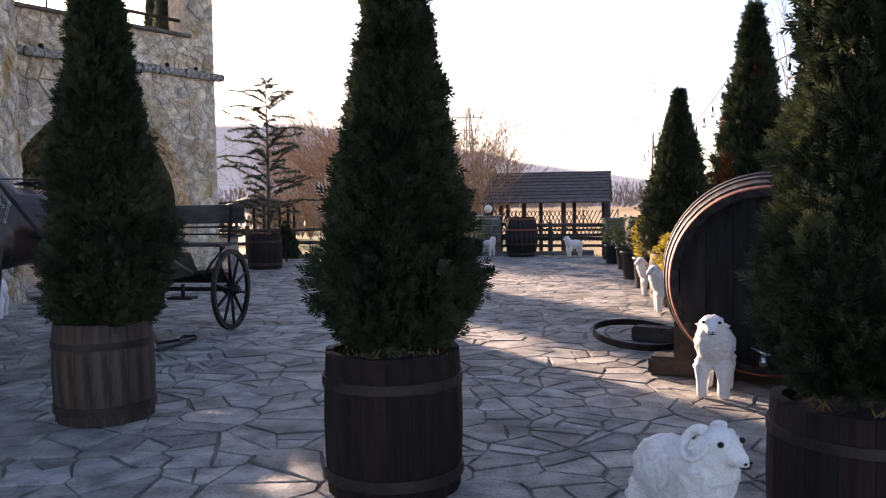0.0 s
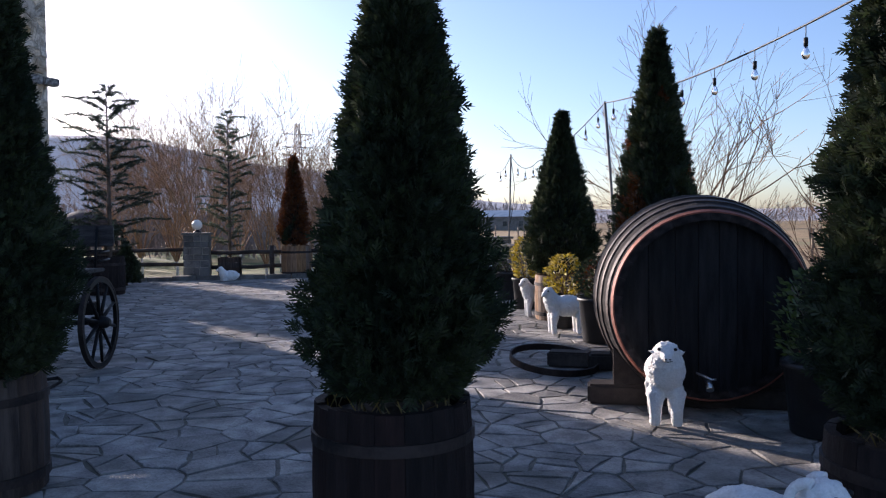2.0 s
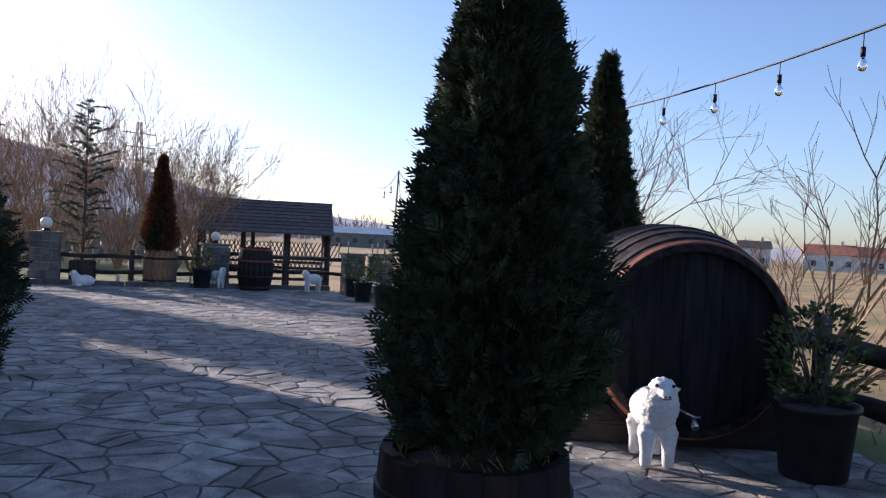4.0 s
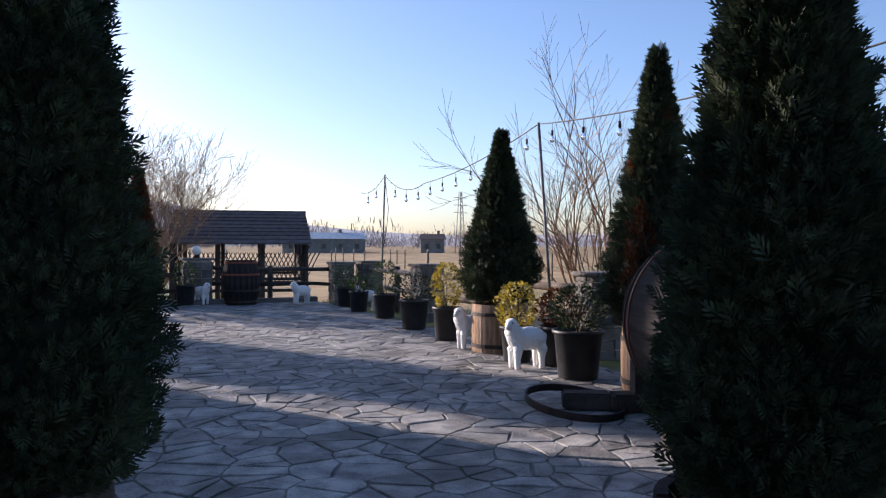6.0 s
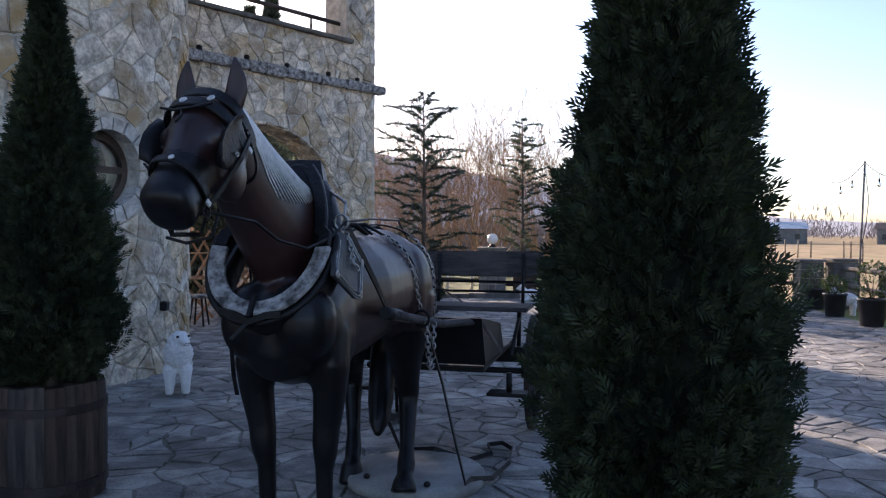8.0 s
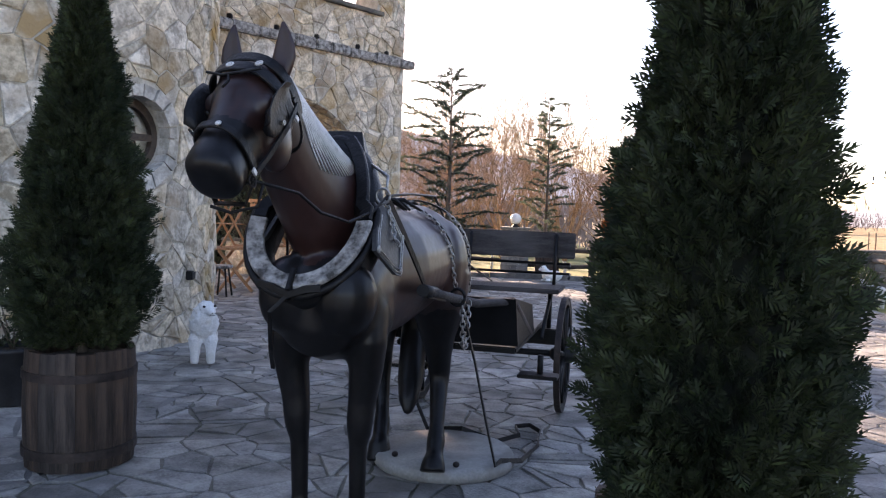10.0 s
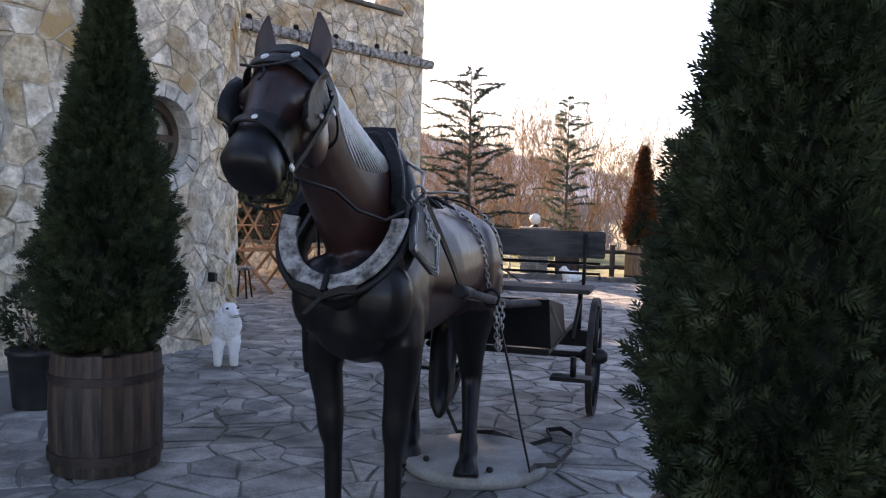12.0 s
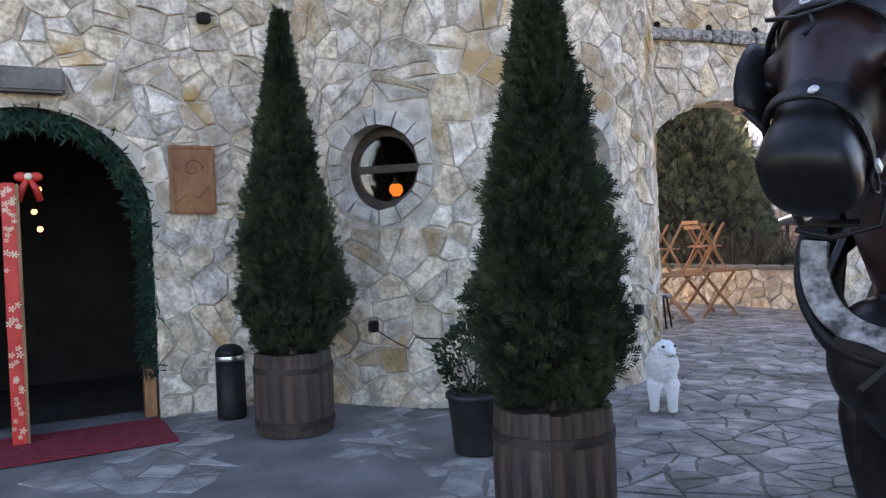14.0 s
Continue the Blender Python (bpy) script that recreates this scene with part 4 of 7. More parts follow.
DARKTUB = "dark half-barrel planter of old staves with iron hoops"
planter(-0.06, 3.38, 0.315, 0.66, STAVE, DARKTUB)
thuja(-0.02, 3.36, 0.62, 0.335, 2.0, 1, "dense dark green thuja with a loose top in a barrel planter", 15000)
planter(-2.05, 4.66, 0.295, 0.62, STAVE_WARM, "brown half-barrel planter of worn staves with a scorched lower hoop", 10)
thuja(-2.0, 4.63, 0.56, 0.37, 2.6, 2, "tall dark green thuja in a brown barrel planter", 16000)
planter(1.8, 2.66, 0.325, 0.58, STAVE, "dark half-barrel planter with dry grass on its soil", 20)
thuja(1.8, 2.66, 0.54, 0.345, 2.6, 3, "broad dark green thuja beside a white ram", 15000)
planter(-5.13, 6.43, 0.29, 0.66, STAVE_WARM, "brown half-barrel planter beside the horse statue", 5)
thuja(-5.13, 6.43, 0.62, 0.36, 2.2, 4, "dark green cone-shaped thuja near the horse statue", 15000)
planter(-7.92, 7.36, 0.30, 0.64, STAVE_WARM, "brown half-barrel planter beside the litter bin", 31)
thuja(-7.92, 7.36, 0.6, 0.39, 2.6, 5, "tall green cone-shaped thuja beside the entrance", 14000)
planter(3.27, 10.62, 0.36, 0.62, STAVE_SUNLIT, "sunlit wooden planter beside two white sheep", 0)
thuja(3.29, 10.65, 0.58, 0.48, 2.15, 6, "dark thuja with a forked top by the fence", 8000, 0.11)
planter(3.3, 7.6, 0.36, 0.62, STAVE_SUNLIT, "wooden planter behind the great barrel", 0)
thuja(3.15, 7.5, 0.6, 0.45, 2.5, 7, "tall thuja with rust-brown patches behind the barrel", 8000, 0.11, 0.06)
planter(-0.28, 20.5, 0.36, 0.8, STAVE_SUNLIT, "tall wooden planter at the end of the court", 0)
thuja(-0.32, 20.45, 0.76, 0.36, 2.15, 8, "slender thuja turned rust brown", 4000, 0.13, 0.75)
thuja(-4.08, 18.95, 0.0, 0.34, 0.85, 9, "small clipped cone of thuja on the ground", 1800, 0.1)


def wisps(x, y, z, r, seed):
    rng = random.Random(seed)
    bm = bmesh.new()
    for k in range(60):
        a, q = rng.uniform(0, 6.28), r * rng.uniform(0.4, 0.95)
        p = Vector((x + q * math.cos(a), y + q * math.sin(a), z))
        d = Vector((rng.uniform(-0.1, 0.1), rng.uniform(-0.1, 0.1), rng.uniform(0.03, 0.1)))
        bm.faces.new([bm.verts.new(v) for v in (p, p + d * 0.6 + Vector((0.004, 0, 0)), p + d, p + d * 0.6 - Vector((0.004, 0, 0)))])
    tagged(part("dry_grass", bm, GRASS), "dry straw and dead leaves on the planter soil", "dry grass", kind="stuff")


wisps(1.8, 2.66, 0.53, 0.3, 1)
wisps(-0.06, 3.38, 0.6, 0.29, 2)
wisps(-2.05, 4.66, 0.56, 0.29, 3)


def leaf_ball(seed, r, tall, count, leaf, mat, name="leaves"):
    rng = random.Random(seed)
    verts, faces = [], []
    for s in range(count):
        a, h = rng.uniform(0, 6.28), rng.random()
        q = r * math.sin(math.pi * min(0.97, 0.12 + h * 0.85)) ** 0.6 * rng.uniform(0.3, 1) ** 0.5 * (1 + 0.4 * noise.noise(Vector((math.cos(a) * 2, math.sin(a) * 2, h * 4 + seed))))
        c = Vector((q * math.cos(a), q * math.sin(a), h * tall))
        d = Vector((math.cos(a) + rng.uniform(-0.8, 0.8), math.sin(a) + rng.uniform(-0.8, 0.8), rng.uniform(-0.2, 1.3))).normalized()
        w = d.cross(Vector((rng.uniform(-1, 1), rng.uniform(-1, 1), rng.uniform(-1, 1)))).normalized()
        l = leaf * rng.uniform(0.6, 1.3)
        i = len(verts)
        verts += [c, c + d * l * 0.5 + w * l * 0.24, c + d * l, c + d * l * 0.5 - w * l * 0.24]
        faces.append((i, i + 1, i + 2, i + 3))
    me = bpy.data.meshes.new(name)
    me.from_pydata(verts, [], faces)
    me.materials.append(mat)
    return me


def potted(x, y, pr, ph, r, tall, seed, mat, potmat, label, count=700, leaf=0.05, lift=0.0):
    t = empty("potted_shrub", pose(x, y, 0, 0, 0, seed * 40), label, "potted plant", "pots along the fence")
    pot = part("pot", lathe([(pr * 0.78, 0), (pr * 0.8, 0.01), (pr * 0.97, ph - 0.04), (pr * 1.05, ph - 0.035), (pr * 1.05, ph), (pr * 0.96, ph), (pr * 0.94, ph - 0.05), (0.02, ph - 0.045)], 24), potmat, t)
    part("soil", lathe([(pr * 0.93, ph - 0.045), (0.02, ph - 0.03)], 16), SOIL, t)
    piece("leaves", leaf_ball(seed, r, tall, count, leaf, mat), t, Matrix.Translation((0, 0, ph + lift)))
    bm = bmesh.new()
    rng = random.Random(seed)
    for k in range(7):
        a = rng.uniform(0, 6.28)
        add_tube(bm, [(0, 0, ph - 0.06), (0.3 * r * math.cos(a), 0.3 * r * math.sin(a), ph + tall * 0.35), (0.7 * r * math.cos(a), 0.7 * r * math.sin(a), ph + tall * 0.8)], [0.008, 0.006, 0.003], 5)
    part("stem", bm, BARK, t)
    return t


for x, y, pr, ph, r, tall, s, mat, label in (
        (3.78, 18.25, 0.2, 0.42, 0.26, 0.45, 1, SHRUB, "low green shrub in a black pot"),
        (3.6, 16.9, 0.2, 0.42, 0.2, 0.3, 2, SHRUB, "sparse shrub in a black pot"),
        (3.57, 15.4, 0.22, 0.45, 0.27, 0.6, 3, SHRUB, "leafy green shrub in a black pot"),
        (3.3, 13.45, 0.24, 0.48, 0.3, 0.42, 4, THUJA, "dark rounded shrub in a black pot"),
        (3.15, 11.95, 0.2, 0.48, 0.22, 0.62, 5, GOLDLEAF, "yellow-green laurel in a black pot"),
        (3.0, 9.75, 0.2, 0.42, 0.26, 0.5, 6, GOLDLEAF, "golden euonymus in a black pot"),
        (3.3, 9.3, 0.24, 0.45, 0.26, 0.42, 7, THUJA_RUST, "dull reddish shrub in a dark pot"),
        (2.98, 8.5, 0.26, 0.5, 0.32, 0.45, 8, THUJA, "dark shrub in a large black pot"),
        (2.86, 4.6, 0.25, 0.46, 0.3, 0.6, 9, SHRUB, "grey-green shrub in a black pot beside the barrel"),
        (-6.28, 7.5, 0.2, 0.42, 0.27, 0.48, 10, THUJA, "dark green shrub in a black pot beside the planter"),
        (0.62, 20.0, 0.22, 0.45, 0.25, 0.5, 11, SHRUB, "thin shrub in a black pot at the lamp pillar")):
    potted(x, y, pr, ph, r, tall, s, mat, POT, label, 900 if y < 12 else 500, 0.055)

# ---- the great barrel ----
def great_barrel():
    face, back = Vector((2.42, 5.21)), Vector((0.378, 0.926))
    m = Matrix(((0.926, 0, back.x, face.x), (-0.378, 0, back.y, face.y), (0, 1, 0, 0.76), (0, 0, 0, 1)))
    b = empty("great_barrel", m, "huge old dark oak wine barrel lying on a timber cradle", "barrel")
    length, r0, r1, n = 1.9, 0.655, 0.81, 30

    def rad(z):
        return r0 + (r1 - r0) * (1 - (2 * z / length - 1) ** 2)
    bm = bmesh.new()
    half = math.pi / n * 0.99
    rows = []
    for k in range(13):
        z = length * k / 12
        q = rad(z)
        rows.append([bm.verts.new((s * math.cos(a), s * math.sin(a), z)) for s, a in ((q, -half), (q + 0.003, 0), (q, half), (q - 0.05, half), (q - 0.05, -half))])
    for a, c in zip(rows, rows[1:]):
        for i in range(5):
            bm.faces.new((a[i], a[(i + 1) % 5], c[(i + 1) % 5], c[i]))
    bm.faces.new(rows[0][::-1]), bm.faces.new(rows[-1])
    bmesh.ops.recalc_face_normals(bm, faces=bm.faces)
    me = bpy.data.meshes.new("stave")
    bm.to_mesh(me)
    bm.free()
    me.materials.append(BARRELWOOD)
    for k in range(n):
        piece("stave", me, b, Matrix.Rotation(2 * math.pi * k / n, 4, "Z"))
    for z0, w, mat in ((0.0, 0.05, REDHOOP), (0.12, 0.05, HOOP), (0.3, 0.05, HOOP), (0.47, 0.05, HOOP), (1.32, 0.05, REDHOOP), (1.53, 0.05, HOOP), (1.7, 0.05, HOOP), (1.85, 0.05, HOOP)):
        bm = bmesh.new()
        k = 64
        loops = [[bm.verts.new((q * math.cos(2 * math.pi * j / k), q * math.sin(2 * math.pi * j / k), z)) for j in range(k)] for q, z in ((rad(z0) + 0.002, z0), (rad(z0) + 0.012, z0), (rad(z0 + w) + 0.012, z0 + w), (rad(z0 + w) + 0.002, z0 + w))]
        for i in range(4):
            for j in range(k):
                bm.faces.new((loops[i][j], loops[i][(j + 1) % k], loops[(i + 1) % 4][(j + 1) % k], loops[(i + 1) % 4][j]))
        bmesh.ops.recalc_face_normals(bm, faces=bm.faces)
        part("hoop", bm, mat, b)
    # boards of both heads
    for z in (0.06, length - 0.1):
        q, x, rng = rad(z) - 0.045, -0.6, random.Random(6)
        while x < 0.6:
            w = rng.uniform(0.12, 0.2)
            x1 = min(x + w, 0.61)
            bm = bmesh.new()
            pts = [(u, math.sqrt(max(0, q * q - u * u))) for u in np.linspace(max(-q, x + 0.002), min(q, x1 - 0.002), 6)]
            loop = pts + [(u, -v) for u, v in reversed(pts)]
            lo = [bm.verts.new((u, v, z)) for u, v in loop]
            hi = [bm.verts.new((u, v, z + 0.04)) for u, v in loop]
            bm.faces.new(lo[::-1]), bm.faces.new(hi)
            for i in range(len(lo)):
                bm.faces.new((lo[i], lo[(i + 1) % len(lo)], hi[(i + 1) % len(lo)], hi[i]))
            part("head_board", bm, HEADWOOD, b)
            x = x1
    tap = part("tap", tube([(-0.02, -0.52, 0.07), (-0.02, -0.52, -0.1), (-0.02, -0.56, -0.14)], [0.02, 0.02, 0.028], 10), STEEL, b, "metal tap low on the head")
    part("tap_lever", tube([(-0.1, -0.46, -0.05), (0.0, -0.5, -0.07), (0.03, -0.5, -0.07)], 0.008, 6), STEEL, tap)
    # cradle of beams across the barrel
    cradle = empty("barrel_cradle", pose(face.x, face.y, 0, 0, 0, math.degrees(math.atan2(-0.378, 0.926))), "dark timber cradle with long skids under the barrel", "cradle")
    for y in (0.18, 1.5):
        part("beam", box(-0.85, y, 0.0, 0.75, y + 0.22, 0.15, 0.02), DARKLOG, cradle)
    for y in (0.22, 1.54):
        for s in (-1, 1):
            bm = bmesh.new()
            vs = [bm.verts.new((s * x, yy, z)) for yy in (y, y + 0.14) for x, z in ((0.28, 0.15), (0.66, 0.15), (0.66, 0.42), (0.48, 0.24))]
            for f in ((0, 1, 2, 3), (7, 6, 5, 4), (0, 4, 5, 1), (1, 5, 6, 2), (2, 6, 7, 3), (3, 7, 4, 0)):
                bm.faces.new([vs[i] for i in f])
            bmesh.ops.recalc_face_normals(bm, faces=bm.faces)
            part("chock", bm, DARKLOG, cradle)


great_barrel()
loose = part("iron_hoop", ring_of(0.4, 0.415, -0.03, 0.03, 48), HOOP)
loose.matrix_world = pose(1.93, 7.1, 0.085, 8, 3, 0)
tagged(loose, "loose iron barrel hoop lying on the paving", "hoop")
block = part("timber_block", box(-0.2, -0.1, 0, 0.2, 0.1, 0.14, 0.015), DARKLOG)
block.matrix_world = pose(2.12, 7.2, 0, 0, 0, -30)
tagged(block, "dark timber block inside the loose hoop", "timber")

keg_m = Matrix.Translation((1.8, 19.75, 0))
keg = empty("upright_barrel", keg_m, "dark wine barrel standing upright at the end of the court", "barrel")
n = 20
bm = bmesh.new()
half = math.pi / n * 0.99
rows = []
for k in range(9):
    z, q = 1.0 * k / 8, 0.34 + 0.075 * (1 - (2 * k / 8 - 1) ** 2)
    rows.append([bm.verts.new((s * math.cos(a), s * math.sin(a), z)) for s, a in ((q, -half), (q, half), (q - 0.03, half), (q - 0.03, -half))])
for a, c in zip(rows, rows[1:]):
    for i in range(4):
        bm.faces.new((a[i], a[(i + 1) % 4], c[(i + 1) % 4], c[i]))
bm.faces.new(rows[0][::-1]), bm.faces.new(rows[-1])
me = bpy.data.meshes.new("stave")
bm.to_mesh(me)
bm.free()
me.materials.append(BARRELWOOD)
for k in range(n):
    piece("stave", me, keg, Matrix.Rotation(2 * math.pi * k / n, 4, "Z"))
part("head", lathe([(0.32, 0.95), (0.02, 0.955)], 24), HEADWOOD, keg)
for z, mat in ((0.05, HOOP), (0.3, HOOP), (0.66, REDHOOP), (0.93, REDHOOP)):
    q = 0.34 + 0.075 * (1 - (2 * z - 1) ** 2)
    part("hoop", ring_of(q, q + 0.012, z, z + 0.045), mat, keg)


# ---- sheep statues ----
def sheep_mesh(seed, ram=False, lying=False, turn=0.0):
    """A standing or lying sheep that looks along -y, 1 unit high at its head."""
    bm = bmesh.new()
    leg = 0.0 if lying else 0.36
    add_ball(bm, (0, 0.22, leg + 0.24), 0.26, (0.78, 1.5, 0.92), 16)
    add_ball(bm, (0, -0.06, leg + 0.27), 0.22, (0.85, 0.95, 1.05), 14)
    t = Matrix.Rotation(turn, 4, "Z")

    def hd(x, y, z):
        return Vector((0, -0.14, 0)) + t.to_3x3() @ Vector((x, y, z))
    add_tube(bm, [(0, -0.08, leg + 0.3), hd(0, -0.02, leg + 0.43), hd(0, -0.04, leg + 0.52)], [0.2, 0.165, 0.135], 12)
    add_ball(bm, hd(0, -0.07, leg + 0.56), 0.125, (0.95, 1.0, 0.85), 14)
    add_tube(bm, [hd(0, -0.1, leg + 0.555), hd(0, -0.19, leg + 0.515), hd(0, -0.25, leg + 0.48)], [0.085, 0.066, 0.045], 12)
    add_ball(bm, hd(0, -0.25, leg + 0.478), 0.045, (1, 0.7, 0.8), 10)
    for s in (-1, 1):
        add_ball(bm, hd(s * 0.125, -0.04, leg + 0.54), 0.05, (1.2, 0.55, 0.6), 10)
        if not lying:
            for y in (-0.1, 0.46):
                add_tube(bm, [(s * 0.09, y + 0.03, 0.54), (s * 0.1, y + 0.01, 0.38), (s * 0.105, y - 0.01, 0.2), (s * 0.105, y, 0.0)], [0.05, 0.1, 0.066, 0.06], 10)
        else:
            add_ball(bm, (s * 0.15, -0.1, 0.06), 0.07, (0.7, 2.0, 0.8), 10)
    add_ball(bm, (0, 0.6, leg + 0.26), 0.06, (0.7, 0.8, 1.4), 8)
    out = melted(bm, 0.022, 3)
    for v in out.verts:
        inside = (v.co - hd(0, -0.2, leg + 0.5)).length
        if inside > 0.13 and v.co.z > leg * 0.95:
            v.co += v.normal * (0.017 * noise.noise(v.co * 24 + Vector((seed, 0, 0))) + 0.012 * noise.noise(v.co * 48))
    for s in (-1, 1):
        add_ball(out, hd(s * 0.078, -0.165, leg + 0.585), 0.019, (1, 1, 1), 8, 1)
        add_ball(out, hd(s * 0.02, -0.283, leg + 0.487), 0.011, (1, 0.6, 0.8), 8, 1)
        if ram:
            add_tube(out, [hd(s * (0.07 + 0.05 * (1 - math.cos(a)) * 0.9), -0.02 + 0.085 * math.sin(a), leg + 0.56 + 0.085 * math.cos(a)) for a in np.linspace(-0.2, 5.0, 16)], [0.034 * (1 - 0.042 * k) for k in range(16)], 10, True, 0)
    add_tube(out, [hd(0.042, -0.262, leg + 0.462), hd(0, -0.292, leg + 0.458), hd(-0.042, -0.262, leg + 0.462)], 0.005, 5, True, 1)
    top = max(v.co.z for v in out.verts)
    for v in out.verts:
        v.co /= top
        v.co.x *= 1.18
    me = bpy.data.meshes.new("sheep")
    out.to_mesh(me)
    out.free()
    for m in (WOOL, BLACK, WHITEWOOD):
        me.materials.append(m)
    return me


def facing(dx, dy):
    return math.degrees(math.atan2(dx, -dy))


SHEEP = sheep_mesh(1)
SHEEP_TURNED = sheep_mesh(2, turn=0.5)
RAM = sheep_mesh(3, ram=True, turn=0.25)
LYING = sheep_mesh(4, lying=True, turn=-0.5)
for x, y, dx, dy, h, me, label in (
        (2.0, 5.05, -0.4, -0.92, 0.575, SHEEP, "white painted sheep statue before the great barrel"),
        (2.72, 9.25, -0.97, 0.05, 0.57, SHEEP_TURNED, "white painted sheep statue by a golden shrub"),
        (2.95, 10.98, -0.97, 0.05, 0.55, SHEEP_TURNED, "white painted sheep statue by a wooden planter"),
        (3.72, 17.0, -0.97, 0.1, 0.52, SHEEP_TURNED, "white painted sheep statue among potted shrubs"),
        (3.0, 19.3, -0.98, -0.2, 0.52, SHEEP, "white painted sheep statue at the end of the court"),
        (1.02, 20.0, 0.6, -0.8, 0.5, SHEEP, "white painted sheep statue beside the lamp pillar"),
        (-5.55, 9.22, 0.36, -0.93, 0.6, SHEEP_TURNED, "white painted sheep statue at the foot of the stone wall"),
        (1.1, 2.44, 0.3, -0.95, 0.575, RAM, "white painted ram statue with curled horns"),
        (-1.95, 19.5, -0.9, -0.4, 0.36, LYING, "white painted lying lamb statue")):
    ob = new("ram_statue" if me is RAM else "sheep_statue", me)
    ob.matrix_world = pose(x, y, 0, 0, 0, facing(dx, dy)) @ Matrix.Scale(h, 4)
    tagged(ob, label, "statue", "sheep statues")


# ---- the horse statue ----
HB, HL = Vector((0.1, 0.995)), Vector((0.995, -0.1))      # along the back to the tail, and across


BIG = 1.165                                               # size of the forehand against a plain pony
SIZE_FROM = Vector((-2.63, 2.17, 1.52))


def sized(p, a=-1.0):
    """Swells the statue: the forehand most, the croup less, the hind feet stay on their slab."""
    g = BIG - 0.075 * min(1, max(0, (a - 0.2) / 1.1))
    rise = min(1, p.z / 0.9)
    foot = min(1, max(0, (a - 0.6) / 0.4)) * (1 - rise * rise * (3 - 2 * rise))
    q = SIZE_FROM + (p - SIZE_FROM) * (1 + (g - 1) * (1 - foot))
    q.z = 1.52 + (p.z - 1.52) * g if p.z >= 0.9 else p.z * (1.52 - 0.62 * g) / 0.9
    return q


def hp(a, l, z):
    """A point of the horse: along the back, across, height."""
    p = Vector((-3.31, 5.02)) + HB * a + HL * l
    return sized(Vector((p.x, p.y, z)), a)


def oval(c, u, v, ru, rv, n=20, square=1.0):
    """A ring round c; square below 1 fills out the corners."""
    ring = []
    for k in range(n):
        x, y = math.cos(2 * math.pi * k / n), math.sin(2 * math.pi * k / n)
        ring.append(c + u * (ru * math.copysign(abs(x) ** square, x)) + v * (rv * math.copysign(abs(y) ** square, y)))
    return ring


ACROSS, UP = Vector((*HL, 0)), Vector((0, 0, 1))
ALONG = Vector((*HB, 0))
HEAD_SIDE = Vector((0.96, -0.28, 0)) * BIG
# stations of the neck from the shoulders to the poll: along, across, height, half width, half depth, tilt
NECK = ((0.2, 0.0, 1.34, 0.15, 0.31, 0.55), (0.04, -0.02, 1.46, 0.135, 0.27, 0.6), (-0.14, -0.05, 1.6, 0.12, 0.21, 0.7), (-0.31, -0.075, 1.735, 0.1, 0.17, 0.8), (-0.43, -0.09, 1.845, 0.09, 0.135, 0.9), (-0.49, -0.095, 1.925, 0.075, 0.1, 1.0))


